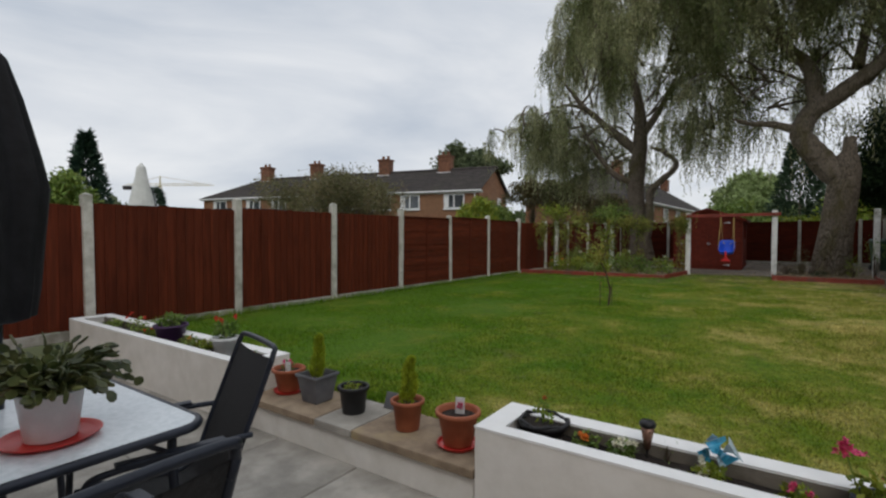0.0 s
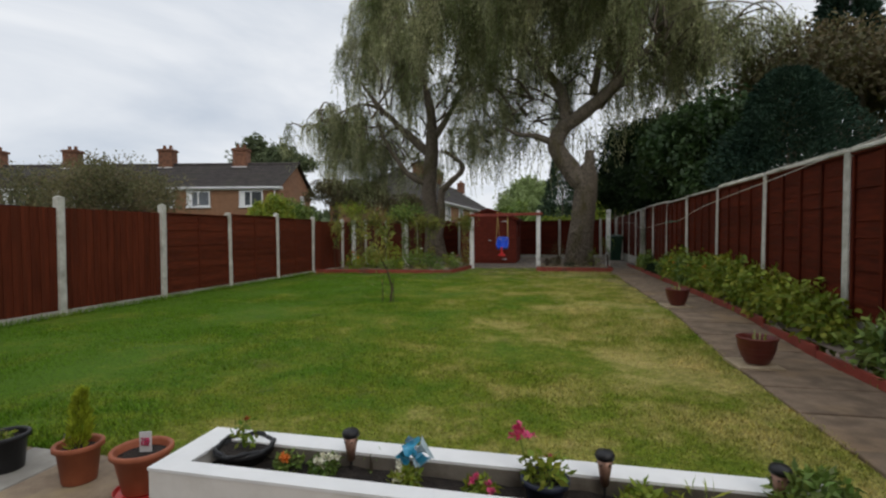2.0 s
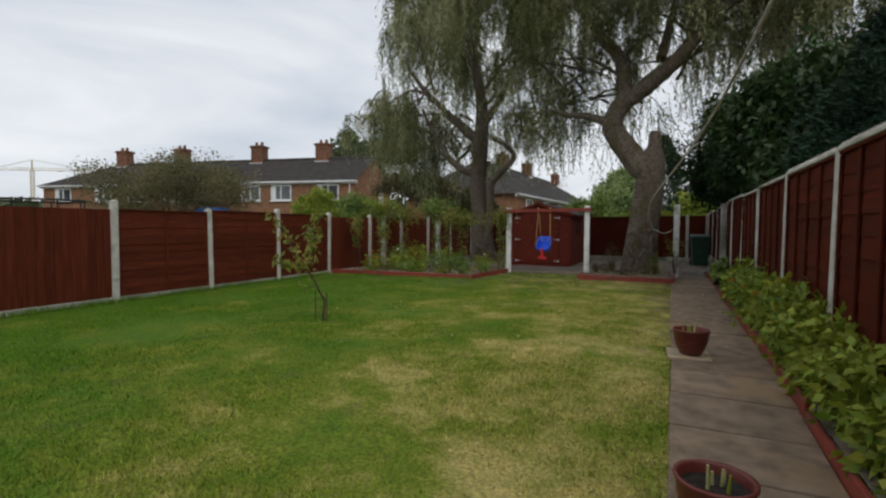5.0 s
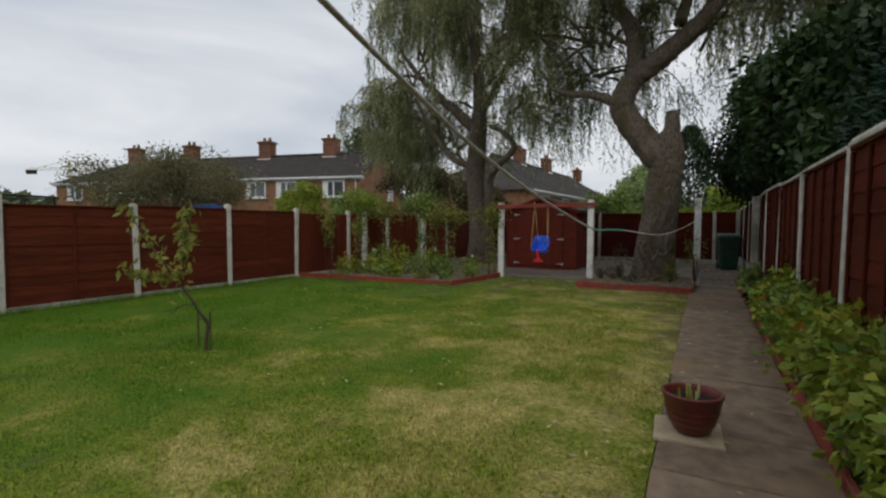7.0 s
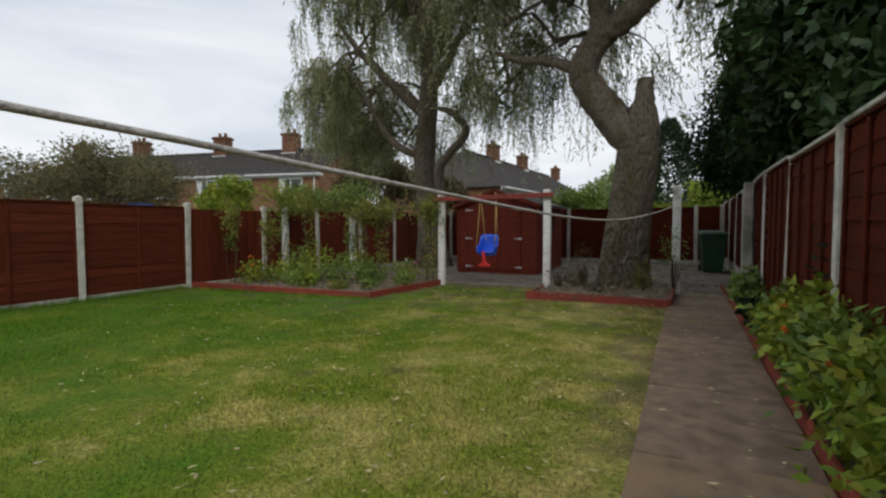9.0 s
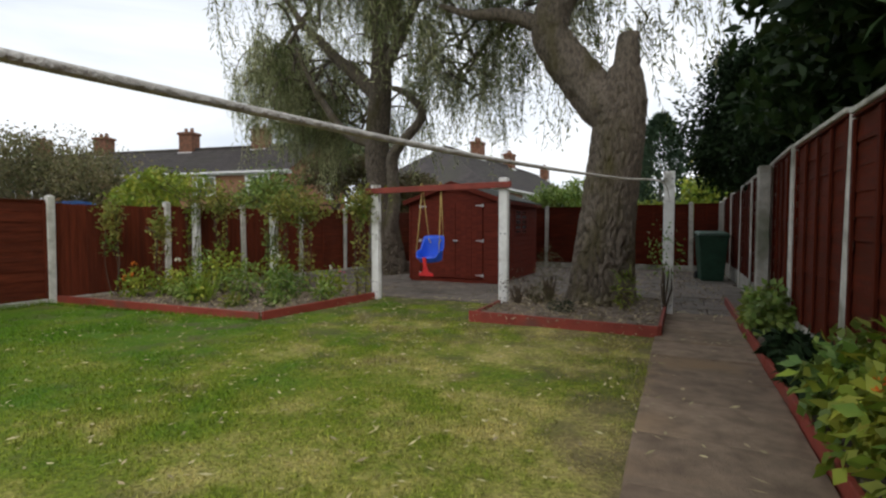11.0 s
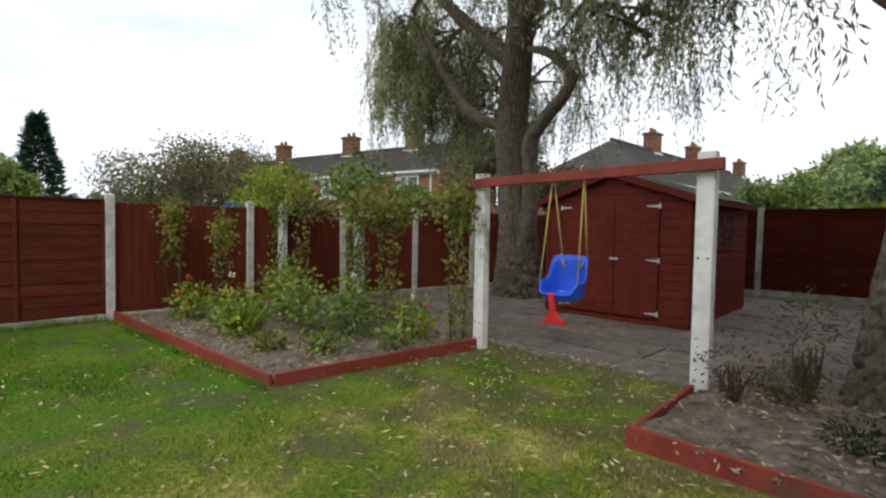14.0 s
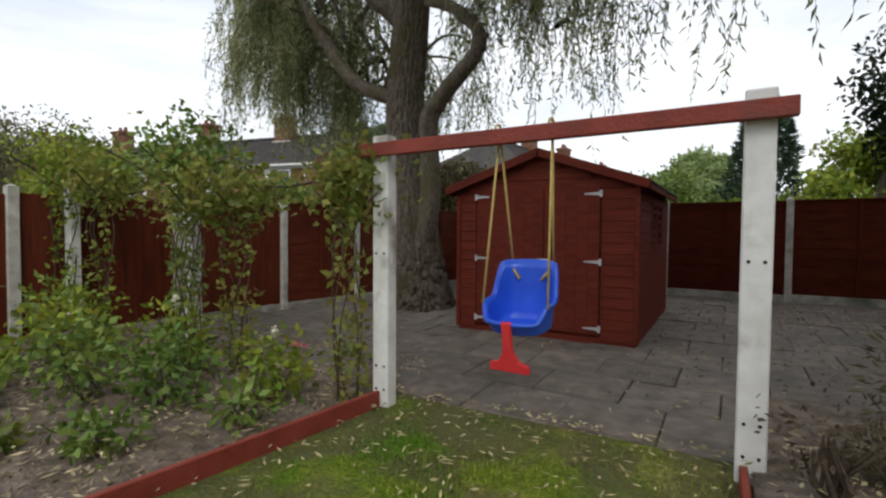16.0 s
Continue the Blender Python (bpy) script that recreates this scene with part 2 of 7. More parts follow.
PALESLAB = material("sandy_slab", (0.36, 0.28, 0.18), (0.50, 0.40, 0.27), 7.0, 8, (0.8, 0.95), 0.35, 90, object_vary=0.06)
SOIL = material("dry_garden_soil", (0.095, 0.070, 0.053), (0.26, 0.208, 0.165), 9.0, 10, (0.9, 1.0), 0.9, 45, big=((0.12, 0.10, 0.06), 2.0, 0.5, 0.7))
COMPOST = material("dark_compost", (0.012, 0.009, 0.007), (0.04, 0.03, 0.024), 25.0, 8, (0.9, 1.0), 0.9, 80)
BARK = material("furrowed_willow_bark", (0.084, 0.067, 0.051), (0.250, 0.203, 0.156), 16.0, 8, (0.85, 1.0), 1.0, 36, spread=(0.32, 0.68), stretch=(1.6, 1.6, 0.75),
                big=((0.10, 0.085, 0.03), 1.6, 0.52, 0.72))
# broad pale and dark noise puts lit and shaded clumps into the leaf colour
WILLOW = material("willow_leaf", (0.150, 0.185, 0.062), (0.52, 0.53, 0.29), 1.1, 4, (0.40, 0.60), 0.0, spread=(0.42, 0.60), stretch=(1, 1, 0.4), island_vary=0.4, through_light=0.52, hue_vary=0.02, coords="World")
LEAF = material("shrub_leaf", (0.095, 0.18, 0.030), (0.24, 0.33, 0.072), 1.5, 4, (0.4, 0.6), 0.0, island_vary=0.35, through_light=0.25, hue_vary=0.03, coords="World")
LIME = material("lime_shrub_leaf", (0.12, 0.21, 0.018), (0.31, 0.37, 0.045), 2.5, 4, (0.5, 0.7), 0.0, island_vary=0.3, through_light=0.3, hue_vary=0.04, coords="World")
DARKLEAF = material("evergreen_leaf", (0.009, 0.022, 0.008), (0.026, 0.048, 0.016), 1.2, 4, (0.6, 0.8), 0.0, island_vary=0.35, through_light=0.08, spec=0.15, coords="World")
CONIFER = material("conifer_needles", (0.014, 0.038, 0.026), (0.043, 0.077, 0.047), 1.2, 4, (0.6, 0.8), 0.0, island_vary=0.3, through_light=0.06, spec=0.15, coords="World")
THORNLEAF = material("thorn_leaf", (0.095, 0.105, 0.042), (0.22, 0.20, 0.092), 0.5, 4, (0.5, 0.7), 0.0, island_vary=0.4, through_light=0.45, hue_vary=0.05, coords="World")
OLIVELEAF = material("olive_autumn_leaf", (0.075, 0.075, 0.028), (0.16, 0.135, 0.055), 0.5, 4, (0.5, 0.7), 0.0, island_vary=0.35, through_light=0.25, hue_vary=0.05, coords="World")
CLIMBER = material("climber_leaf", (0.120, 0.185, 0.030), (0.34, 0.34, 0.075), 2.0, 4, (0.45, 0.65), 0.0, island_vary=0.35, through_light=0.45, hue_vary=0.05, coords="World")
FARLEAF = material("distant_leaf", (0.07, 0.10, 0.045), (0.14, 0.17, 0.08), 0.3, 4, (0.6, 0.8), 0.0, island_vary=0.25, through_light=0.2, coords="World")
TWIG = material("brown_twig", (0.05, 0.035, 0.022), (0.11, 0.08, 0.05), 12.0, 6, (0.8, 0.95), 0.3)
BRICK = material("house_brick", (0.195, 0.088, 0.046), (0.33, 0.170, 0.092), 3.0, 8, (0.85, 0.95), 0.2, 20, object_vary=0.06, big=((0.25, 0.135, 0.078), 0.4, 0.45, 0.7))
# chimney brick, darker than the house walls
CHIMNEYBRICK = material("dark_chimney_brick", (0.105, 0.047, 0.028), (0.23, 0.105, 0.060), 4.0, 8, (0.85, 0.95), 0.25, 20, object_vary=0.12)
ROOFTILE = material("dark_roof_tile", (0.034, 0.029, 0.028), (0.075, 0.063, 0.059), 2.0, 8, (0.8, 0.95), 0.3, 12, object_vary=0.05, big=((0.065, 0.062, 0.045), 0.35, 0.5, 0.7))
UPVC = material("white_upvc", (0.72, 0.72, 0.72), (0.82, 0.82, 0.82), 4.0, 4, (0.35, 0.5), 0.05)
WINDOWDARK = material("dark_window_glass", (0.03, 0.035, 0.04), (0.09, 0.10, 0.11), 0.6, 3, (0.05, 0.12), 0.0, spec=0.8)


# ---------------- ground, lawn, paths ----------------
def lawn_material(name, blade):
    """Green turf with straw-coloured dry patches, drier towards the path."""
    m = bpy.data.materials.new(name)
    m.use_nodes = True
    n, l = m.node_tree.nodes, m.node_tree.links
    bs = n["Principled BSDF"]
    bs.inputs["Roughness"].default_value = 0.9
    bs.inputs["Specular IOR Level"].default_value = 0.2
    pos = n.new("ShaderNodeNewGeometry")
    nz = n.new("ShaderNodeTexNoise")
    nz.inputs["Scale"].default_value, nz.inputs["Detail"].default_value, nz.inputs["Roughness"].default_value = 0.85, 10, 0.78
    l.new(pos.outputs["Position"], nz.inputs["Vector"])
    sx = n.new("ShaderNodeSeparateXYZ")
    l.new(pos.outputs["Position"], sx.inputs[0])
    gx = n.new("ShaderNodeMapRange")
    gx.inputs["From Min"].default_value, gx.inputs["From Max"].default_value = -4.5, 1.5
    gx.inputs["To Min"].default_value, gx.inputs["To Max"].default_value = -0.105, 0.125
    l.new(sx.outputs["X"], gx.inputs["Value"])
    ad = n.new("ShaderNodeMath")
    ad.operation = "ADD"
    l.new(nz.outputs["Fac"], ad.inputs[0])
    l.new(gx.outputs[0], ad.inputs[1])
    rp = n.new("ShaderNodeValToRGB")
    e = rp.color_ramp.elements
    e[0].position, e[0].color = 0.40, (0.094, 0.190, 0.010, 1)
    e[1].position, e[1].color = 0.72, (0.55, 0.45, 0.16, 1)
    mid = e.new(0.54)
    mid.color = (0.195, 0.242, 0.025, 1)
    l.new(ad.outputs[0], rp.inputs["Fac"])
    col = rp.outputs[0]
    hs = n.new("ShaderNodeHueSaturation")
    l.new(col, hs.inputs["Color"])
    mr = n.new("ShaderNodeMapRange")
    if blade:
        mr.inputs["To Min"].default_value, mr.inputs["To Max"].default_value = 0.5, 1.65
        l.new(pos.outputs["Random Per Island"], mr.inputs["Value"])
    else:
        fz = n.new("ShaderNodeTexNoise")
        fz.inputs["Scale"].default_value, fz.inputs["Detail"].default_value = 38, 6
        l.new(pos.outputs["Position"], fz.inputs["Vector"])
        mr.inputs["From Min"].default_value, mr.inputs["From Max"].default_value = 0.3, 0.7
        mr.inputs["To Min"].default_value, mr.inputs["To Max"].default_value = 0.45, 1.15
        l.new(fz.outputs["Fac"], mr.inputs["Value"])
        bp = n.new("ShaderNodeBump")
        bp.inputs["Strength"].default_value, bp.inputs["Distance"].default_value = 0.9, 0.03
        l.new(fz.outputs["Fac"], bp.inputs["Height"])
        l.new(bp.outputs[0], bs.inputs["Normal"])
    l.new(mr.outputs[0], hs.inputs["Value"])
    # worn earth along the path's edge and before the beds
    wear = []
    for axis, a, b in (("X", 1.0, 1.62), ("Y", 12.5, 17.6)):
        w = n.new("ShaderNodeMapRange")
        w.inputs["From Min"].default_value, w.inputs["From Max"].default_value = a, b
        w.inputs["To Max"].default_value = 1.15 if axis == "X" else 1.0
        l.new(sx.outputs[axis], w.inputs["Value"])
        wear.append(w)
    late = n.new("ShaderNodeMapRange")
    late.inputs["From Min"].default_value, late.inputs["From Max"].default_value = 8.5, 14.0
    l.new(sx.outputs["Y"], late.inputs["Value"])
    edge = n.new("ShaderNodeMath")
    edge.operation = "MULTIPLY"
    l.new(wear[0].outputs[0], edge.inputs[0])
    l.new(late.outputs[0], edge.inputs[1])
    both = n.new("ShaderNodeMath")
    both.operation = "MAXIMUM"
    l.new(edge.outputs[0], both.inputs[0])
    l.new(wear[1].outputs[0], both.inputs[1])
    wn_ = n.new("ShaderNodeTexNoise")
    wn_.inputs["Scale"].default_value, wn_.inputs["Detail"].default_value = 2.6, 5
    l.new(pos.outputs["Position"], wn_.inputs["Vector"])
    sm = n.new("ShaderNodeMath")
    sm.operation = "MULTIPLY_ADD"
    l.new(both.outputs[0], sm.inputs[0])
    sm.inputs[1].default_value = 0.30
    l.new(wn_.outputs["Fac"], sm.inputs[2])
    wf = n.new("ShaderNodeMapRange")
    wf.inputs["From Min"].default_value, wf.inputs["From Max"].default_value = 0.62, 0.80
    wf.inputs["To Max"].default_value = 0.3 if blade else 0.65
    l.new(sm.outputs[0], wf.inputs["Value"])
    mx = n.new("ShaderNodeMix")
    mx.data_type = "RGBA"
    l.new(wf.outputs[0], mx.inputs["Factor"])
    l.new(hs.outputs[0], mx.inputs["A"])
    mx.inputs["B"].default_value = (0.115, 0.085, 0.056, 1)
    l.new(mx.outputs["Result"], bs.inputs["Base Color"])
    return m


LAWN, BLADE = lawn_material("turf", False), lawn_material("grass_blade", True)
GROUNDFAR = material("far_ground", (0.05, 0.07, 0.02), (0.10, 0.11, 0.04), 0.2, 6, (0.9, 1.0), 0.2, 3)

# the ground far around, with the garden's sheet lying in it
g = Geo()
g.add([(-600, -600, -0.32), (600, -600, -0.32), (600, 700, -0.32), (-600, 700, -0.32)], [(0, 1, 2, 3)])
tagged(part("ground", g, GROUNDFAR), "rough grassy ground around the gardens", "ground", kind="structure")
g = Geo()
xs = np.linspace(-7.1, 1.66, 60)
ys = np.linspace(3.72, 18.0, 90)
vs = [(x, y, ground_z(x, y) + 0.012 * noise.noise(Vector((x * 0.8, y * 0.8, 0))) ) for y in ys for x in xs]
g.add(vs, [(j * 60 + i, j * 60 + i + 1, (j + 1) * 60 + i + 1, (j + 1) * 60 + i) for j in range(89) for i in range(59)])
tagged(part("lawn", g.mesh("lawn", True), LAWN), "patchy green lawn with dry straw patches", "lawn", kind="structure")
g = Geo().box(-7.3, 3.42, -0.5, 3.1, 25.2, -0.09)
tagged(part("subsoil", g, SOIL), "brown soil under the lawn and paving", "soil", kind="structure")


def in_bed(x, y):
    left = (y > 15.13 + (x + 6.95) * 0.07) & (x < -2.87 + (y - 15.4) * 0.12) & (y > 15)
    right = (x > -0.47) & (y > 16.33)
    return left | right | (y > 17.75)


def grass_blades():
    n = 430000
    u = rng.random(n)
    y = 3.75 + 14.0 * u ** 1.25
    x = -7.05 + 8.75 * rng.random(n) ** 0.72
    ok = ~in_bed(x, y)
    x, y = x[ok], y[ok]
    wear = np.maximum(1.15 * np.clip((x - 1.0) / 0.62, 0, 1) * np.clip((y - 8.5) / 5.5, 0, 1), 1.0 * np.clip((y - 12.5) / 5.1, 0, 1))
    bare = np.array([0.5 + 0.55 * noise.noise(Vector((a * 2.6, b * 2.6, 0.1))) for a, b in zip(x, y)]) + 0.30 * wear
    ok = bare + rng.normal(0, 0.09, len(x)) < 0.79
    x, y = x[ok], y[ok]
    # longer grass that the mower misses: along the fence, the bed edgings and the patio wall
    k = 5200
    fx, fy = [-7.05 + 0.10 * rng.random(k) ** 1.8, rng.uniform(-6.9, -2.8, k // 3), rng.uniform(-7.0, 1.0, k // 3)], [rng.uniform(3.8, 15.1, k), np.empty(k // 3), 3.74 + 0.08 * rng.random(k // 3)]
    fy[1] = 15.11 + (fx[1] + 6.98) * 0.0587 - 0.07 * rng.random(k // 3)
    tall = np.concatenate([np.zeros(len(x)), 0.05 + 0.07 * rng.random(k), 0.02 + 0.04 * rng.random(2 * (k // 3))])
    x, y = np.concatenate([x, *fx]), np.concatenate([y, *fy])
    n = len(x)
    patch = np.array([noise.noise(Vector((a * 0.9, b * 0.9, 3.0))) for a, b in zip(x[::1], y[::1])])
    h = (0.017 + 0.019 * rng.random(n)) * (1 + 0.6 * patch) + tall
    z = ground_z(x, y) - 0.004 + 0.006 * patch
    base = np.stack([x, y, z], 1)
    lean = np.stack([rng.normal(0, 0.55, n), rng.normal(0, 0.55, n), np.ones(n)], 1)
    tip = base + unit(lean) * h[:, None]
    a = rng.random(n) * math.tau
    w = (0.0028 + 0.0026 * rng.random(n))[:, None] * np.stack([np.cos(a), np.sin(a), np.zeros(n)], 1)
    v = np.stack([base - w, base + w, tip], 1).reshape(-1, 3)
    return quads("grass", v, 3)


tagged(part("grass", grass_blades(), BLADE), "short uneven grass blades, green and straw-coloured", "grass", kind="stuff")

# garden path: slabs 0.9 by 0.6 laid crosswise
path_bed = tagged(part("path", Geo().box(1.67, 3.55, -0.2, 2.5, 17.9, -0.05), SOIL), "brown garden path of worn concrete slabs", "path", kind="structure")
y = 3.6
while y < 17.6:
    d = 0.595
    tilt = rng.normal(0, 0.35, 2)
    part("slab", box_mesh(0.84, d - 0.008, 0.045, 0.006), SLAB, path_bed, m=pose(2.085 + rng.normal(0, 0.006), y + d / 2, ground_z(2.1, y + d / 2) - 0.03 + rng.normal(0, 0.002), tilt[0] + math.degrees(math.atan((ground_z(2.1, y + d) - ground_z(2.1, y)) / d)), tilt[1], rng.normal(0, 0.25)))
    y += d + 0.003

# rear paving behind the pergola posts
rear = tagged(part("paving", Geo().box(-6.5, 17.86, -0.02, 2.82, 24.9, 0.018), SOIL), "uneven grey paving round the shed and willows", "paving", kind="structure")
for j in range(12):
    for i in range(15):
        x, y = -6.15 + 0.622 * i + (0.31 if j % 2 else 0), 18.14 + 0.6 * j
        if (x + 4.75) ** 2 + (y - 21.35) ** 2 < 0.36 or (0.0 < x < 1.6 and y < 18.8):
            continue
        tilt = rng.normal(0, 0.5, 2)
        part("slab", box_mesh(0.612, 0.59, 0.045, 0.006), SLABGREY, rear, m=pose(x, y, 0.012 + ground_z(x) * 0.35 + rng.normal(0, 0.004), tilt[0], tilt[1], rng.normal(0, 0.5)))


# ---------------- fences ----------------
def lap_panel(parent, width, height, battens, m, upright=FENCE, along=FENCE_H):
    """Horizontal overlapping boards held by upright battens, under a cap."""
    p = part("panel", box_mesh(width, 0.07, 0.022, 0.004), along, parent, m=m @ pose(0, 0, height + 0.012))
    n = int(round(height / 0.152))
    step = height / n
    key = ("lap", round(width, 2), round(height, 2))
    if key not in BOXES:
        BOXES[key] = Geo().add([(-width / 2, 0.012, 0), (width / 2, 0.012, 0), (width / 2, 0.002, step + 0.02), (-width / 2, 0.002, step + 0.02),
                                (-width / 2, -0.014, 0), (width / 2, -0.014, 0), (width / 2, -0.004, step + 0.02), (-width / 2, -0.004, step + 0.02)],
                               [(0, 1, 2, 3), (5, 4, 7, 6), (4, 5, 1, 0), (3, 2, 6, 7), (4, 0, 3, 7), (1, 5, 6, 2)]).mesh("board")
    down = -height - 0.012
    for i in range(n):
        part("board", BOXES[key], along, p, m=pose(rng.normal(0, 0.002), rng.normal(0, 0.0015), down + i * step, 0, rng.normal(0, 0.12), 0))
    bm = box_mesh(0.045, 0.02, height, 0.003)
    for i in range(battens):
        for s in (-1, 1):
            part("batten", bm, upright, p, m=pose(-width / 2 + 0.022 + (width - 0.044) * i / (battens - 1), s * 0.024, down))
    return p


def closeboard_panel(parent, width, height, m):
    """Upright feather-edge boards on rails."""
    p = part("panel", box_mesh(width, 0.05, 0.08, 0.004), FENCE_H, parent, m=m @ pose(0, 0.035, height / 2))
    n = int(round(width / 0.122))
    step = width / n
    key = ("feather", round(width, 2), round(height, 2))
    if key not in BOXES:
        BOXES[key] = Geo().add([(0, -0.016, 0), (step + 0.012, -0.004, 0), (step + 0.012, 0.004, 0), (0, 0.004, 0),
                                (0, -0.016, height), (step + 0.012, -0.004, height), (step + 0.012, 0.004, height), (0, 0.004, height)],
                               [(3, 2, 1, 0), (4, 5, 6, 7), (0, 1, 5, 4), (1, 2, 6, 5), (2, 3, 7, 6), (3, 0, 4, 7)]).mesh("board")
    for i in range(n):
        part("board", BOXES[key], FENCE, p, m=pose(-width / 2 + i * step, -0.035 + rng.normal(0, 0.001), -height / 2 + rng.normal(0, 0.003), 0, rng.normal(0, 0.1), 0))
    for z in (0.25, height - 0.33):
        part("rail", box_mesh(width, 0.05, 0.08, 0.004), FENCE_H, p, m=pose(0, 0, z - height / 2))
    return p


POST_GEO = {}


def fence_post(parent, x, y, z0, height, size=0.105):
    key = (round(height, 2), size)
    if key not in POST_GEO:
        h, s = height, size / 2
        me = Geo().box(-s, -s, 0, s, s, h).add([(-s, -s, h), (s, -s, h), (s, s, h), (-s, s, h), (0, 0, h + 0.03)], [(0, 1, 4), (1, 2, 4), (2, 3, 4), (3, 0, 4)]).mesh("post")
        POST_GEO[key] = bevelled(me, 0.006)
    return part("post", POST_GEO[key], CONCRETE, parent, m=pose(x, y, z0, rng.normal(0, 0.35), rng.normal(0, 0.35), 0))


def fence_run(name, label, points, heights, kinds, gravel=0.16, face=1, battens=3, post_extra=0.06, posts=None, stain=(FENCE, FENCE_H)):
    """Panels between consecutive posts. heights: panel tops above the gravel board's foot, one a bay."""
    fence = thing(name, label, "fence", group="garden fences")
    for i, (a, b) in enumerate(zip(points, points[1:])):
        a, b = Vector((*a, 0)), Vector((*b, 0))
        d = b - a
        yaw = math.degrees(math.atan2(d.y, d.x)) + (0 if face > 0 else 180)
        mid = (a + b) / 2
        z0 = ground_z(mid.x) - 0.03
        w = round(d.length - 0.09, 2)
        m = pose(mid.x, mid.y, z0 + gravel + 0.004, 0, 0, yaw)
        if kinds[i] == "h":
            lap_panel(fence, w, heights[i] - gravel, battens, m, *stain)
        else:
            closeboard_panel(fence, w, heights[i] - gravel, m)
        part("gravel_board", box_mesh(w, 0.05, gravel, 0.006), GRAVELBOARD, fence, "mossy concrete gravel board", m=pose(mid.x, mid.y, z0, 0, 0, yaw))
    for i, (x, y) in enumerate(points):
        h = posts[i] if posts else max(heights[max(i - 1, 0)], heights[min(i, len(heights) - 1)]) + post_extra
        fence_post(fence, x, y, ground_z(x) - 0.03, h)
    return fence


# boundary of the neighbour on the near left, then the line to the far corner
left_points = [(-7.1, -0.31), (-7.1, 1.62), (-7.1, 3.55), (-7.1, 5.48), (-7.1, 7.41), (-7.1, 9.34), (-7.1, 11.27), (-7.1, 13.2), (-7.1, 15.13),
               (-6.97, 17.0), (-6.78, 18.65), (-6.55, 20.2), (-6.28, 21.6), (-6.1, 23.3), (-5.95, 24.95)]
fence_run("fence", "red-brown stained garden fence with pale concrete posts", left_points, [1.58, 1.58, 1.61, 1.64, 1.64, 1.62, 1.66, 1.64, 1.63, 1.65, 1.66, 1.66, 1.66, 1.66],
          ["v", "v", "v", "v", "v", "h", "h", "h", "v", "v", "v", "h", "h", "h"], gravel=0.12, face=1,
          posts=[1.70, 1.70, 1.71, 1.77, 1.80, 1.79, 1.71, 1.77, 1.74, 1.72, 1.72, 1.72, 1.72, 1.72, 1.72])
# rear and right-hand fences take the stain copy darkened for tree shade
back_points = [(-5.85, 24.95), (-4.4, 24.95), (-3.0, 24.95), (-1.55, 24.95), (0.36, 24.95), (2.2, 24.95), (2.85, 24.95)]
fence_run("fence", "red-brown stained fence along the rear of the garden, darkened for tree shade", back_points, [1.72] * 6, ["h"] * 6, stain=(FENCE_SHADED, FENCE_SHADED_H))
right_points = [(2.88, y) for y in (-0.45, 1.45, 3.38, 5.3, 7.2, 9.12, 11.05, 12.98, 14.91, 16.55)] + [(2.93, 18.0), (2.95, 19.9), (2.97, 21.6), (2.97, 23.3), (2.95, 24.95)]
right_fence = fence_run("fence", "red-brown stained fence with pale capping beside the path", right_points, [1.88, 1.88, 1.88, 1.88, 1.88, 1.87, 1.86, 1.84, 1.87, 1.88, 1.86, 1.84, 1.82, 1.8], ["h"] * 14, gravel=0.3, face=-1, battens=5, stain=(FENCE_SHADED, FENCE_SHADED_H))
# pale capping along the right-hand fence, with a strip of plastic cat spikes on the near bays
for i in range(3, 12):
    (ax, ay), (bx, by) = right_points[i], right_points[i + 1]
    z = ground_z(2.9) - 0.03 + [1.88, 1.88, 1.88, 1.88, 1.88, 1.87, 1.86, 1.84, 1.87, 1.88, 1.86, 1.84][i] + 0.042
    yaw = math.degrees(math.atan2(by - ay, bx - ax))
    cap = part("capping", box_mesh(round(by - ay - 0.10, 2), 0.10, 0.035, 0.006), CONCRETE, m=pose((ax + bx) / 2 - 0.0, (ay + by) / 2, z, 0, 0, yaw))
    cap.parent = right_fence
    if i < 6:
        g = Geo()
        yy = ay + 0.08
        while yy < by - 0.06:
            for s in (-0.03, 0.0, 0.03):
                g.add([(s - 0.006, yy - 0.006, 0), (s + 0.006, yy - 0.006, 0), (s, yy + 0.006, 0), (s, yy, 0.03)], [(0, 1, 3), (1, 2, 3), (2, 0, 3)])
            yy += 0.035
        g.box(-0.04, ay + 0.07, -0.002, 0.04, by - 0.05, 0.004)
        part("spike_strip", g, CONCRETE, right_fence, "strip of pale plastic cat spikes", m=pose(ax, 0, z + 0.037))
thick = part("fence_post", bevelled(Geo().box(-0.065, -0.075, 0, 0.065, 0.075, 1.9).mesh("fence_post"), 0.01), GRAVELBOARD, m=pose(2.80, 17.95, 0.07))
tagged(thick, "thick weathered concrete post against the fence", "post")


# ---------------- pergola posts, swing beam ----------------
def pergola_post(x, y, z0, top, size=0.13):
    p = thing("pergola_post", "white-painted concrete post with flaking paint and bolt holes", "post", pose(x, y, z0, 0, 0, 0), "white pergola posts")
    me = Geo().box(-size / 2, -size * 0.4, 0, size / 2, size * 0.4, top - z0).mesh("shaft")
    part("shaft", bevelled(me, 0.007), WHITEPOST, p)
    for z in (0.14, 0.3, 1.08, top - z0 - 0.1):
        for s in (-0.033, 0.033):
            part("bolt_hole", Geo().tube([(s, -size * 0.4 - 0.003, z), (s, -size * 0.4 + 0.004, z)], 0.009, 8), IRON, p)
    return p


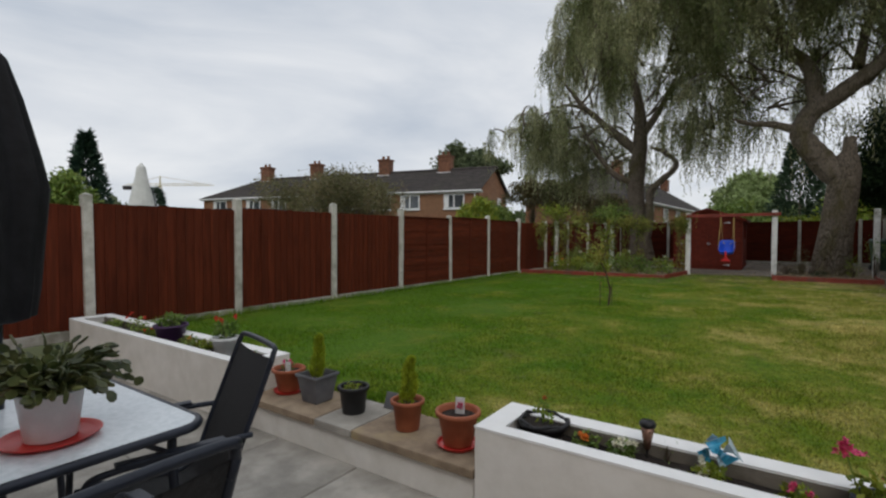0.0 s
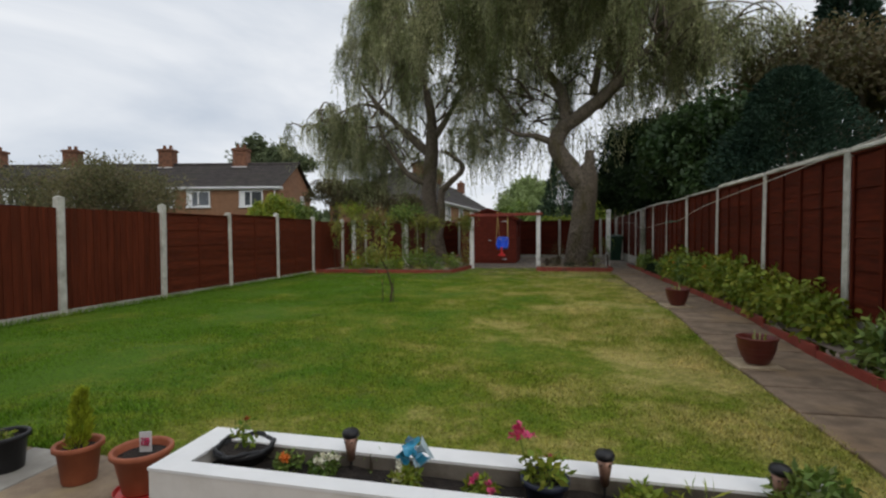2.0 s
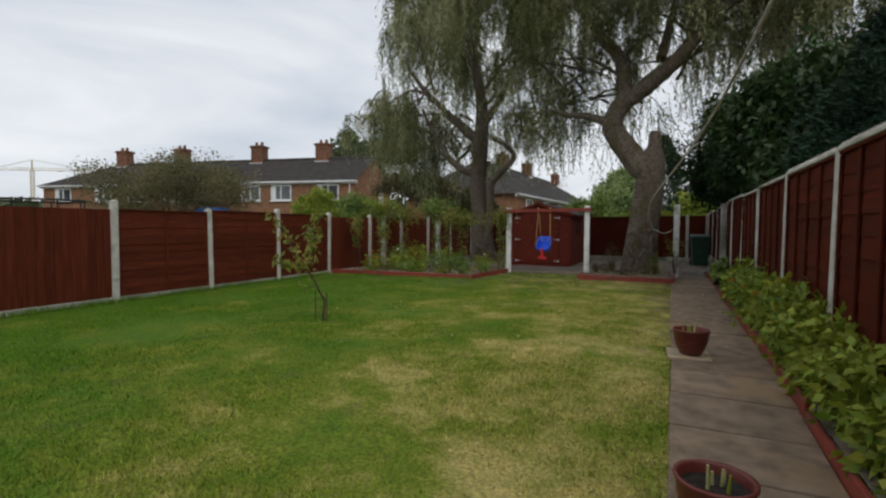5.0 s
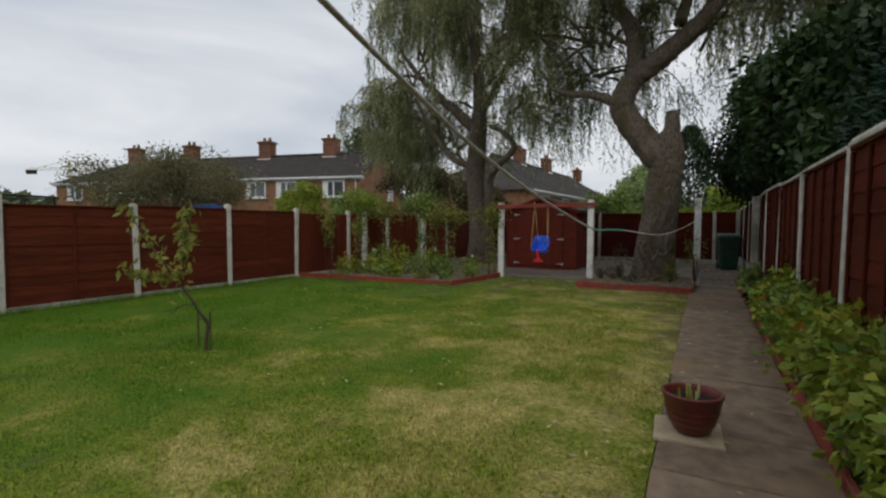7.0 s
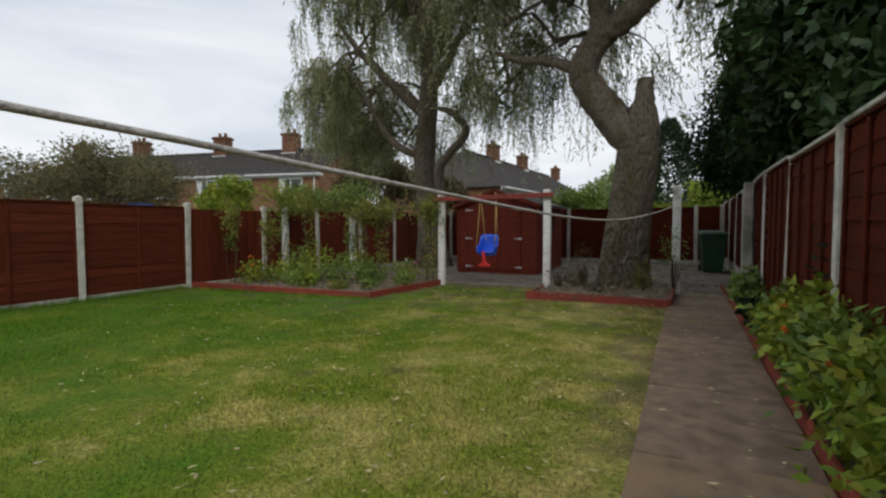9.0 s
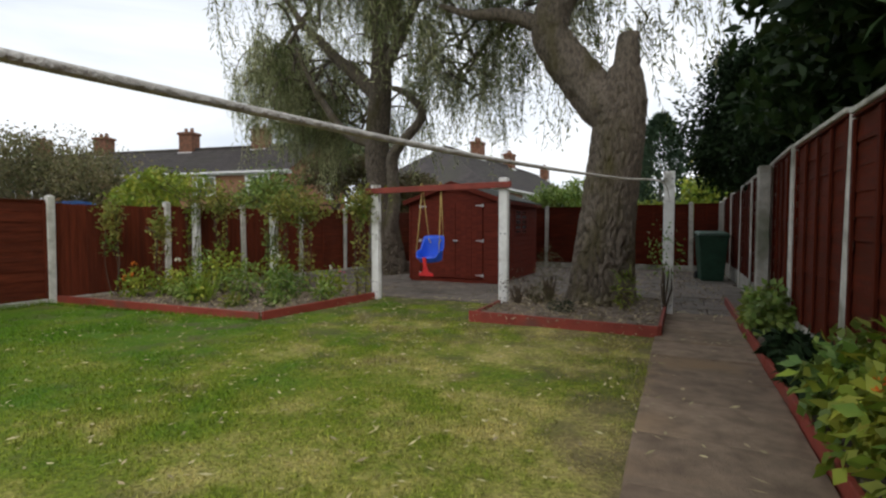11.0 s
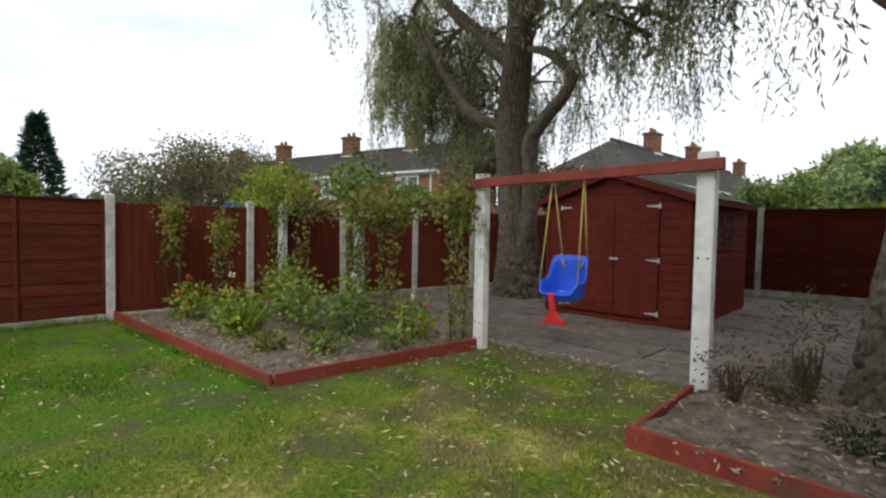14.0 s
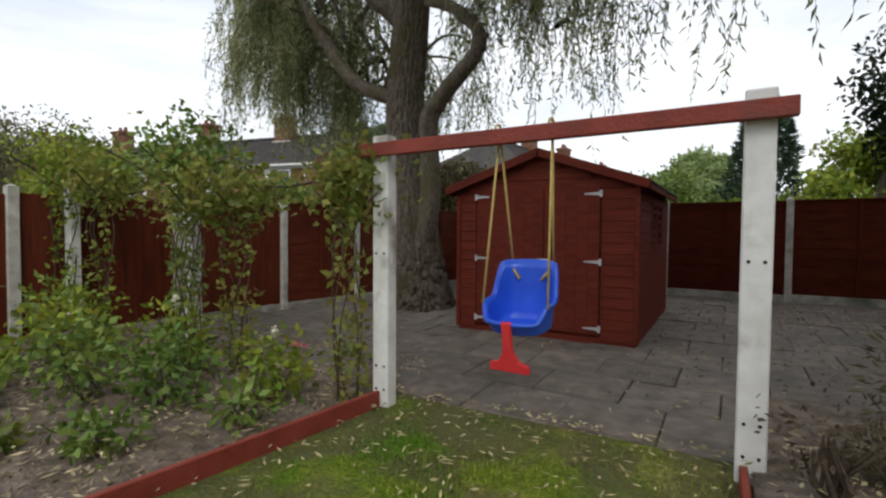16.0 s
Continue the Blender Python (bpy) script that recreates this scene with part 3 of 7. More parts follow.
IRON = material("dark_iron", (0.02, 0.02, 0.022), (0.06, 0.05, 0.045), 20, 5, (0.5, 0.8), 0.2, metal=0.6)
for x, y, z0, top in ((-2.59, 17.62, 0.04, 1.92), (-0.42, 17.69, 0.06, 1.95), (1.76, 17.87, 0.07, 1.95), (-4.88, 17.66, 0.03, 1.75), (-6.72, 17.45, 0.02, 1.72)):
    pergola_post(x, y, z0, top)
beam = part("swing_beam", bevelled(Geo().box(-2.72, -0.025, -0.045, -0.28, 0.025, 0.045).mesh("swing_beam"), 0.005), BOARD, m=pose(0, 17.6, 1.845, 0, -0.6, 1.5))
tagged(beam, "red-brown wooden beam across two white posts", "beam")

# ---------------- planting beds ----------------
def edging(a, b, height=0.14, thick_=0.035, z0=0.0):
    a, b = Vector(a), Vector(b)
    d = b - a
    ob = part("bed_edging", box_mesh(round(d.length, 2), thick_, height, 0.005), BOARD, m=pose((a.x + b.x) / 2, (a.y + b.y) / 2, z0, 0, 0, math.degrees(math.atan2(d.y, d.x))))
    return tagged(ob, "red-brown stained timber board edging a planting bed", "bed edging", "timber bed edgings")


edging((-6.98, 15.16), (-2.89, 15.40), z0=0.02)
edging((-2.86, 15.42), (-2.60, 17.56), z0=0.03)
edging((-0.44, 16.42), (1.70, 16.36), 0.15, z0=0.055)
edging((1.715, 16.38), (1.735, 17.8), 0.15, z0=0.06)
edging((-0.43, 16.45), (-0.45, 17.6), 0.12, z0=0.055)
for i in range(12):
    edging((2.525, 4.6 + i * 1.21), (2.525, 5.8 + i * 1.21), 0.13, z0=ground_z(2.5, 5.2 + i * 1.21) - 0.035)


def soil_patch(name, corners, z, label):
    cx, cy = np.mean([c[0] for c in corners]), np.mean([c[1] for c in corners])
    bm = bmesh.new()
    bm.faces.new([bm.verts.new((x, y, z)) for x, y in corners])
    bmesh.ops.triangulate(bm, faces=bm.faces[:])
    bmesh.ops.subdivide_edges(bm, edges=bm.edges[:], cuts=14, use_grid_fill=True)
    for v in bm.verts:
        v.co.z += 0.03 * noise.noise(v.co * 3) + 0.03 * noise.noise(v.co * 9)
    me = bpy.data.meshes.new(name)
    bm.to_mesh(me)
    bm.free()
    return tagged(part(name, me, SOIL), label, "soil", kind="structure")


soil_patch("bed_soil", [(-6.95, 15.19), (-2.9, 15.43), (-2.63, 17.6), (-2.7, 18.0), (-6.9, 18.0)], 0.10, "dry brown soil of the rose bed")
soil_patch("bed_soil", [(-0.42, 16.45), (1.7, 16.39), (1.72, 18.9), (-0.4, 18.9)], 0.15, "leaf-littered soil round the willow trunk")
soil_patch("bed_soil", [(2.54, 4.6), (2.83, 4.6), (2.83, 19.0), (2.54, 19.0)], 0.14, "dark soil of the border along the fence")


# ---------------- trees ----------------
def smooth_line(pts, radii, per=6):
    """Catmull-Rom through the points."""
    P = [Vector(p) for p in pts]
    out, rad = [], []
    for i in range(len(P) - 1):
        p0, p1, p2, p3 = P[max(i - 1, 0)], P[i], P[i + 1], P[min(i + 2, len(P) - 1)]
        for k in range(per):
            t = k / per
            out.append(0.5 * ((2 * p1) + (p2 - p0) * t + (2 * p0 - 5 * p1 + 4 * p2 - p3) * t * t + (3 * p1 - p0 - 3 * p2 + p3) * t ** 3))
            rad.append(radii[i] * (1 - t) + radii[i + 1] * t)
    out.append(P[-1])
    rad.append(radii[-1])
    return out, rad


def trunk_mesh(pts, radii, sides=200, per=32, furrow=0.25):
    """A trunk with interlocking bark ridges in long diamonds, coarser towards the foot."""
    line, rad = smooth_line(pts, radii, per)
    g = Geo().tube(line, rad, sides)
    out = []
    for k, p in enumerate(g.v):
        p = Vector(p)
        i = min(k // sides, len(line) - 1)
        away = p - line[i]
        a = math.atan2(away.y, away.x) + 0.10 * p.z + 0.10 * noise.noise(Vector((away.x * 3, away.y * 3, p.z * 2.6)))
        c, s = math.cos(a), math.sin(a)
        swell = 0.10 * noise.noise(Vector((c * 1.3, s * 1.3, p.z * 0.55)))
        r1 = min(abs(noise.noise(Vector((c * 5.6, s * 5.6, p.z * 3.6)))) / 0.20, 1.0)
        r2 = min(abs(noise.noise(Vector((c * 10 + 5, s * 10, p.z * 7.5)))) / 0.22, 1.0)
        foot = 0.75 + 0.75 * min(max(1.6 - p.z, 0), 1.0)
        flare = 0.10 * max(0.5 - p.z, 0) * math.cos(a * 5 + 1.0)
        out.append(line[i] + away * (1 + swell + flare + furrow * foot * (0.60 * r1 + 0.40 * r2 - 0.68)))
    g.v = out
    return g.mesh("trunk", True)


def limb_mesh(pts, radii, sides=28, per=10):
    line, rad = smooth_line(pts, radii, per)
    line = [p + Vector((noise.noise(p * 1.3), noise.noise(p * 1.3 + Vector((9, 0, 0))), noise.noise(p * 1.3 + Vector((0, 9, 0))))) * 0.05 for p in line]
    g = Geo().tube(line, rad, sides)
    if rad[0] > 0.15:
        g.v = [line[k // sides] + (Vector(p) - line[k // sides]) * (1 + 0.16 * (0.6 - 3 * abs(noise.noise(Vector(p) * 7.0)))) for k, p in enumerate(g.v)]
    return g.mesh("limb", True)


def willow_crown(boughs, plumes_per, seed, zmin, clear, leaf=(0.13, 0.026), step=0.052):
    """Plumes of hanging strands along each bough: returns leaves and strand stems."""
    r = np.random.default_rng(seed)
    bases, ways, stems = [], [], []
    for line, weight in boughs:
        line = np.array([tuple(p) for p in line])
        high = line[0][2] > 7.8
        for _ in range(int(plumes_per * weight * (3.4 if high else 1.0) + r.random())):
            t = r.uniform(0.10, 1.0) ** 0.62 * (len(line) - 1)
            i = min(int(t), len(line) - 2)
            anchor = line[i] * (1 - (t - i)) + line[i + 1] * (t - i)
            if clear(*anchor):
                continue
            low = zmin(anchor[0], anchor[1]) + r.normal(0, 0.5)
            fall = min(r.uniform(0.7, 2.7), max(anchor[2] - low, 0.35))
            lean = r.normal(0, 0.18, 2)
            for _s in range(r.integers(7, 15)):
                p = anchor + r.normal(0, (0.14, 0.14, 0.08))
                out = unit(np.array([*(r.normal(size=2)), 0.0]))
                spread_ = r.uniform(0.05, 0.5)
                length = max(fall * r.uniform(0.45, 1.05), 0.3)
                k = max(int(length / step), 4)
                s = np.linspace(0, 1, k)
                wob = 0.03 * np.sin(s * 9 + r.random() * 6)
                px = p[0] + out[0] * spread_ * (1 - np.exp(-2.2 * s)) + lean[0] * s ** 2 + wob
                py = p[1] + out[1] * spread_ * (1 - np.exp(-2.2 * s)) + lean[1] * s ** 2 - wob
                pz = p[2] + 0.25 * np.sin(np.minimum(s * 5, math.pi)) * spread_ - length * s ** 1.2
                q = np.stack([px, py, pz], 1)
                d = np.gradient(q, axis=0)
                bases.append(q + r.normal(0, 0.016, q.shape))
                ways.append(unit(d) * 0.62 + r.normal(0, 0.5, q.shape) + np.array([0, 0, -0.25]))
                pick = q[:: max(k // 5, 1)]
                w = np.array([-out[1], out[0], 0]) * 0.003
                for a, b in zip(pick, pick[1:]):
                    stems.append(np.stack([a - w, a + w, b + w, b - w]))
    bases, ways = np.concatenate(bases), np.concatenate(ways)
    n = len(bases)
    v = leaf_verts(bases, ways, leaf[0] * r.uniform(0.7, 1.35, n), leaf[1] * r.uniform(0.8, 1.3, n), seed)
    return quads("crown", v), quads("strands", np.concatenate(stems))


def willow(name, label, trunk_pts, trunk_r, limbs, heads, n_boughs, reach, plumes_per, seed, zmin, clear, low_heads=()):
    t = thing(name, label, "tree", pose(trunk_pts[0][0], trunk_pts[0][1], 0))
    inv = Matrix.Translation((-trunk_pts[0][0], -trunk_pts[0][1], 0))
    part("trunk", trunk_mesh(trunk_pts, trunk_r), BARK, t, m=inv)
    for pts, rad in limbs:
        part("limb", limb_mesh(pts, rad), BARK, t, m=inv)
    r = np.random.default_rng(seed)
    boughs = []
    for i in range(n_boughs):
        low = i >= n_boughs - 5 * len(low_heads)
        h = Vector((low_heads if low else heads)[i % len(low_heads if low else heads)]) + Vector(r.normal(0, 0.25, 3))
        a = math.tau * (i * 0.618 + 0.07 * r.normal())
        out = Vector((math.cos(a), math.sin(a), 0))
        length = reach * r.uniform(0.45, 1.0)
        rise = r.uniform(0.1, 0.9) if low else r.uniform(0.3, 3.6)
        length *= 0.55 if low else 1.0
        ctrl = [h, h + out * length * 0.4 + Vector((0, 0, rise)), h + out * length * 0.78 + Vector((0, 0, rise * 0.85)), h + out * length + Vector((0, 0, rise * 0.25 - 0.4))]
        line, rad = smooth_line(ctrl, [0.05, 0.030, 0.016, 0.006], 5)
        if clear(*line[-1]) or clear(*line[len(line) // 2]):
            continue
        boughs.append((line, ((0.75 if h.x < -8.5 else 0.12) if low else 0.4) + length / reach))
        part("bough", Geo().tube(line, rad, 6, False).mesh("bough", True), BARK, t, m=inv)
    crown, stems = willow_crown(boughs, plumes_per, seed + 1, zmin, clear)
    part("crown", crown, WILLOW, t, "drooping grey-green willow leaves", m=inv)
    tagged(part("twig", stems, TWIG, t, m=inv), kind="stuff")
    return t


willow("willow_tree", "old weeping willow with a leaning furrowed trunk in a small bed", [(0.88, 18.25, 0.0), (0.90, 18.25, 0.35), (0.96, 18.2, 1.2), (1.06, 18.2, 2.3), (1.11, 18.2, 3.0), (1.17, 18.2, 3.45)],
       [0.52, 0.425, 0.365, 0.345, 0.325, 0.19],
       [([(1.12, 18.2, 2.7), (0.70, 18.2, 3.2), (0.24, 18.15, 3.8), (0.14, 18.1, 4.22), (0.45, 18.1, 4.74), (1.02, 18.05, 5.10), (1.6, 18.0, 5.6), (2.4, 17.9, 6.4), (3.2, 17.6, 7.2)], [0.32, 0.31, 0.275, 0.255, 0.24, 0.22, 0.19, 0.13, 0.07]),
        ([(1.18, 18.2, 3.1), (1.22, 18.2, 3.55), (1.24, 18.2, 3.88)], [0.24, 0.17, 0.15]),
        ([(0.12, 18.1, 4.15), (-0.4, 18.0, 4.38), (-1.0, 17.9, 4.45), (-1.5, 17.8, 4.65)], [0.13, 0.10, 0.07, 0.03]),
        ([(0.5, 18.1, 4.85), (0.3, 18.2, 5.8), (-0.2, 18.3, 6.6), (-0.9, 18.4, 7.6)], [0.21, 0.18, 0.14, 0.07]),
        ([(1.3, 18.0, 5.7), (1.5, 18.5, 6.8), (1.7, 19.0, 8.0)], [0.14, 0.10, 0.05])],
       [(2.3, 17.9, 6.6), (-0.2, 18.3, 7.0), (1.6, 18.8, 8.4), (-0.9, 18.4, 8.2), (3.1, 17.7, 7.4), (0.5, 18.2, 9.4), (1.8, 18.2, 9.6), (-1.4, 18.6, 9.4)], 141, 4.7, 5.1, 21,
       lambda x, y: 3.1 + 0.38 * max(x - 1.0, 0) + 0.6 * math.sin(x * 2.1 + y) + 0.6 * min(max(19.0 - y, 0), 2.5),
       lambda x, y, z: z < 6.3 and y < 18.7 and -1.0 < x < 2.0,
       [(-1.2, 17.9, 5.2), (0.3, 18.2, 5.8), (2.2, 18.1, 6.4), (-0.3, 18.8, 5.6), (1.4, 19.4, 5.8), (-0.6, 19.8, 5.2), (3.2, 17.6, 6.6), (2.8, 19.0, 6.6), (3.8, 18.4, 6.8), (4.6, 18.2, 6.9), (4.4, 17.6, 6.3), (5.2, 18.6, 7.3), (4.0, 18.6, 6.0), (5.0, 17.4, 6.6)])
willow("willow_tree", "tall weeping willow with forked trunk beside the shed", [(-4.72, 21.35, 0.0), (-4.72, 21.3, 0.4), (-4.78, 21.3, 1.2), (-4.95, 21.3, 2.4), (-5.0, 21.3, 3.2), (-4.85, 21.3, 4.8), (-4.9, 21.3, 6.2), (-5.2, 21.3, 7.6)],
       [0.56, 0.44, 0.34, 0.29, 0.29, 0.26, 0.18, 0.09],
       [([(-5.0, 21.3, 4.6), (-5.6, 21.2, 5.1), (-6.3, 21.1, 5.8), (-7.1, 21.0, 6.6), (-7.8, 20.9, 7.6)], [0.2, 0.17, 0.13, 0.09, 0.04]),
        ([(-5.0, 21.2, 3.3), (-5.6, 21.0, 3.55), (-6.1, 20.9, 4.1), (-6.7, 20.8, 5.0), (-7.0, 20.7, 5.8)], [0.12, 0.11, 0.10, 0.07, 0.04]),
        ([(-4.75, 21.2, 0.6), (-4.45, 21.15, 1.6), (-4.4, 21.1, 2.8), (-4.1, 21.0, 3.2), (-3.5, 20.9, 3.8), (-3.9, 20.9, 4.35), (-4.4, 21.0, 4.6)], [0.17, 0.16, 0.14, 0.12, 0.10, 0.085, 0.05]),
        ([(-6.9, 21.0, 6.4), (-8.2, 21.8, 6.9), (-9.6, 22.5, 6.7), (-10.8, 23.0, 6.2)], [0.07, 0.055, 0.035, 0.015]),
        ([(-4.85, 21.3, 5.0), (-4.2, 21.3, 6.0), (-3.6, 21.4, 7.2)], [0.16, 0.12, 0.05])],
       [(-6.8, 20.9, 6.6), (-5.2, 21.3, 7.6), (-3.8, 21.3, 7.4), (-5.0, 21.0, 8.8), (-6.3, 20.8, 8.4), (-4.2, 20.9, 6.0), (-5.2, 21.2, 10.0), (-6.4, 21.2, 9.6)], 163, 3.8, 3.5, 41,
       lambda x, y: (2.05 if y > 21.9 and x < -6.4 else 2.9) + (0.35 if y > 21.9 else 0.7) * math.sin(x * 1.7 + y * 0.6) + (0.2 if x > -4.2 else 0) + 0.6 * max(18.4 - y, 0) + 0.4 * max(-7.8 - x, 0),
       lambda x, y, z: (z < 5.2 and y < 21.8 and -6.6 < x < -3.4) or (x < -0.7 - 1.44 * (y - 14.93) and math.sin(x * 7 + y * 5 + z * 3) > -0.85),
       [(-7.0, 21.2, 5.6), (-3.4, 21.4, 4.9), (-5.4, 22.4, 5.6), (-7.4, 21.0, 6.0), (-3.2, 21.6, 5.6), (-6.8, 21.6, 4.9), (-7.9, 20.8, 5.3), (-6.4, 22.6, 4.6), (-8.0, 22.2, 5.0), (-6.2, 23.2, 3.9), (-2.6, 21.0, 5.2), (-10.4, 23.0, 6.6), (-11.2, 23.1, 6.1), (-10.7, 23.5, 5.5), (-9.7, 22.8, 6.2), (-9.6, 23.3, 5.3), (-8.8, 22.4, 6.4), (-3.2, 22.2, 4.9), (-2.6, 22.0, 5.0), (-7.8, 23.0, 4.6), (-8.2, 23.6, 4.9), (-7.1, 23.2, 4.4)])


# ---------------- plants ----------------
def cloud_points(n, radii, seed, hollow=0.35, lumps=0.35, flat=0.0):
    """Points in a lumpy ellipsoid, denser to the outside, and their directions from the middle."""
    r = np.random.default_rng(seed)
    d = unit(r.normal(size=(n, 3)))
    if flat:
        d[:, 2] = np.where(d[:, 2] < -flat, -d[:, 2], d[:, 2])
    k = np.array([noise.noise(Vector(tuple(v * 2.3)) + Vector((seed * 1.7, 0, 0))) + 0.5 * noise.noise(Vector(tuple(v * 5.1)) + Vector((0, seed * 1.3, 0))) for v in d])
    rad = (hollow + (1 - hollow) * r.random(n) ** 0.5) * (1 + lumps * k)
    return d * rad[:, None] * np.array(radii), d


def leaf_mesh(n, radii, size, width, seed, hollow=0.35, lumps=0.35, flat=0.0, droop=-0.1, scatter=0.7):
    r = np.random.default_rng(seed + 5)
    p, d = cloud_points(n, radii, seed, hollow, lumps, flat)
    way = d + r.normal(0, scatter, (n, 3)) + np.array([0, 0, droop])
    return quads("leaves", leaf_verts(p, way, size * r.uniform(0.6, 1.4, n), width * r.uniform(0.7, 1.3, n), seed))


def stems_geo(count, radius, height, thick_, seed, lean=0.5):
    r = np.random.default_rng(seed)
    g = Geo()
    for _ in range(count):
        a, k = r.random() * math.tau, r.uniform(0.2, 1.0)
        tip = Vector((math.cos(a) * radius * k * lean, math.sin(a) * radius * k * lean, height * r.uniform(0.6, 1.0)))
        base = tip * 0.15
        base.z = 0
        mid = (base + tip) / 2 + Vector(r.normal(0, radius * 0.12, 3))
        g.tube([base, mid, tip], [thick_, thick_ * 0.8, thick_ * 0.4], 5, False)
    return g


def shrub(name, label, category, at, radii, n, size, width, mat, seed, lift=None, stems=5, group="", **kw):
    """A bush: stems from the ground and a lumpy crown of single leaves."""
    t = thing(name, label, category, pose(*at), group)
    h = radii[2] if lift is None else lift
    part("stem", stems_geo(stems, max(radii[:2]), h, 0.012, seed), TWIG, t)
    part("foliage", leaf_mesh(n, radii, size, width, seed, **kw), mat, t, m=pose(0, 0, h))
    return t


def flower_geo(points, size, seed):
    """Small rosettes of petals at the points."""
    r = np.random.default_rng(seed)
    base, way = [], []
    for p in points:
        for _ in range(9):
            base.append(p)
            way.append(unit(r.normal(size=3) + np.array([0, 0, 0.5])))
    return quads("flower", leaf_verts(np.array(base), np.array(way), size, size * 0.8, seed))


LAUREL = material("laurel_leaf", (0.014, 0.041, 0.010), (0.052, 0.092, 0.024), 1.5, 4, (0.42, 0.6), 0.0, island_vary=0.3, through_light=0.15, coords="World")
LITTER = material("brown_litter", (0.16, 0.12, 0.07), (0.42, 0.34, 0.22), 3, 3, (0.7, 0.9), 0, island_vary=0.4, coords="World")
PINK = material("pink_petal", (0.62, 0.05, 0.16), (0.8, 0.12, 0.28), 20, 3, (0.5, 0.7), 0, through_light=0.2, island_vary=0.2)
RED = material("red_petal", (0.55, 0.03, 0.02), (0.75, 0.08, 0.04), 20, 3, (0.5, 0.7), 0, through_light=0.2, island_vary=0.2)
ORANGE = material("orange_petal", (0.7, 0.16, 0.02), (0.8, 0.3, 0.03), 20, 3, (0.5, 0.7), 0, through_light=0.2, island_vary=0.2)
CREAM = material("cream_petal", (0.7, 0.68, 0.5), (0.85, 0.83, 0.7), 20, 3, (0.5, 0.7), 0, through_light=0.2, island_vary=0.1)
TERRACOTTA = material("terracotta_plastic", (0.30, 0.085, 0.04), (0.40, 0.125, 0.06), 8, 5, (0.5, 0.7), 0.08, object_vary=0.1)
BLACKPOT = material("black_plastic", (0.008, 0.008, 0.009), (0.02, 0.02, 0.022), 8, 4, (0.35, 0.55), 0.06)
GREYPOT = material("grey_plastic", (0.10, 0.10, 0.11), (0.15, 0.15, 0.16), 8, 4, (0.5, 0.65), 0.06)
WHITEPOT = material("white_plastic", (0.62, 0.63, 0.63), (0.74, 0.75, 0.75), 8, 4, (0.35, 0.5), 0.04)
REDPLASTIC = material("red_plastic", (0.48, 0.03, 0.025), (0.62, 0.05, 0.04), 6, 4, (0.3, 0.45), 0.03)
PURPLEPOT = material("purple_plastic", (0.045, 0.02, 0.06), (0.07, 0.03, 0.09), 8, 4, (0.4, 0.55), 0.05)
BLUEPOT = material("dark_blue_plastic", (0.014, 0.018, 0.035), (0.03, 0.035, 0.06), 8, 4, (0.4, 0.55), 0.05)
MAROONPOT = material("maroon_glaze", (0.11, 0.022, 0.016), (0.16, 0.035, 0.025), 7, 6, (0.3, 0.5), 0.08)


def pot_geo(r0, r1, h, rim=0.012, lip=0.025, sides=28):
    """A plant pot, base radius r0, top radius r1, with a rolled lip."""
    return Geo().lathe([(0.0, 0.0), (r0 * 0.96, 0.0), (r0, 0.006), (r1 - 0.004, h - lip), (r1 + rim, h - lip + 0.003), (r1 + rim, h - 0.003), (r1 + rim - 0.004, h),
                        (r1 - 0.004, h), (r1 - 0.008, h - 0.01), (r0 * 0.92 + (r1 - r0) * 0.75, h * 0.75)], sides)


def potted(at, name, label, r0, r1, h, mat, fill=True, saucer=None, square=False):
    t = thing(name, label, "plant pot", pose(*at), "plant pots")
    z = 0.0
    if saucer:
        z = 0.012
        part("saucer", Geo().lathe([(0, 0), (r0 * 1.25, 0), (r0 * 1.42, 0.02), (r0 * 1.46, 0.02), (r0 * 1.3, 0.006), (0, 0.006)], 28), saucer, t)
    g = pot_geo(r0, r1, h, sides=4 if square else 28)
    m = pose(0, 0, z, 0, 0, 45 if square else 0)
    part("pot", bevelled(g.mesh("pot"), 0.006, 2) if square else g.mesh("pot", True), mat, t, m=m)
    if fill:
        part("compost", Geo().lathe([(0.0, h * 0.84), (r1 * 0.55, h * 0.845), ((r0 * 0.92 + (r1 - r0) * 0.8) * 1.0, h * 0.82)], 20 if not square else 4), COMPOST, t, m=m)
    return t


def flowering_plant(name, label, at, radius, height, n, size, mat, seed, flowers=None, flower_mat=None, fsize=0.02, width=None, flower_up=1.0):
    radius, height, size = radius * 0.8, height * 0.8, size * 0.85
    t = thing(name, label, "plant", pose(*at))
    part("stem", stems_geo(5, radius, height * 0.8, 0.003, seed), TWIG if mat != LIME else LIME, t)
    part("foliage", leaf_mesh(n, (radius, radius, height / 2), size, width or size * 0.6, seed, hollow=0.2), mat, t, m=pose(0, 0, height / 2))
    if flowers:
        r = np.random.default_rng(seed + 9)
        for _ in range(flowers):
            a, k = r.random() * math.tau, r.uniform(0.3, 1.0)
            p = np.array([math.cos(a) * radius * k, math.sin(a) * radius * k, height * r.uniform(0.75, 1.15) * flower_up])
            part("flower", flower_geo([p + r.normal(0, fsize * 0.4, 3) for _ in range(4)], fsize, int(seed * 31 + p[0] * 999) % 9999), flower_mat, t)
    return t


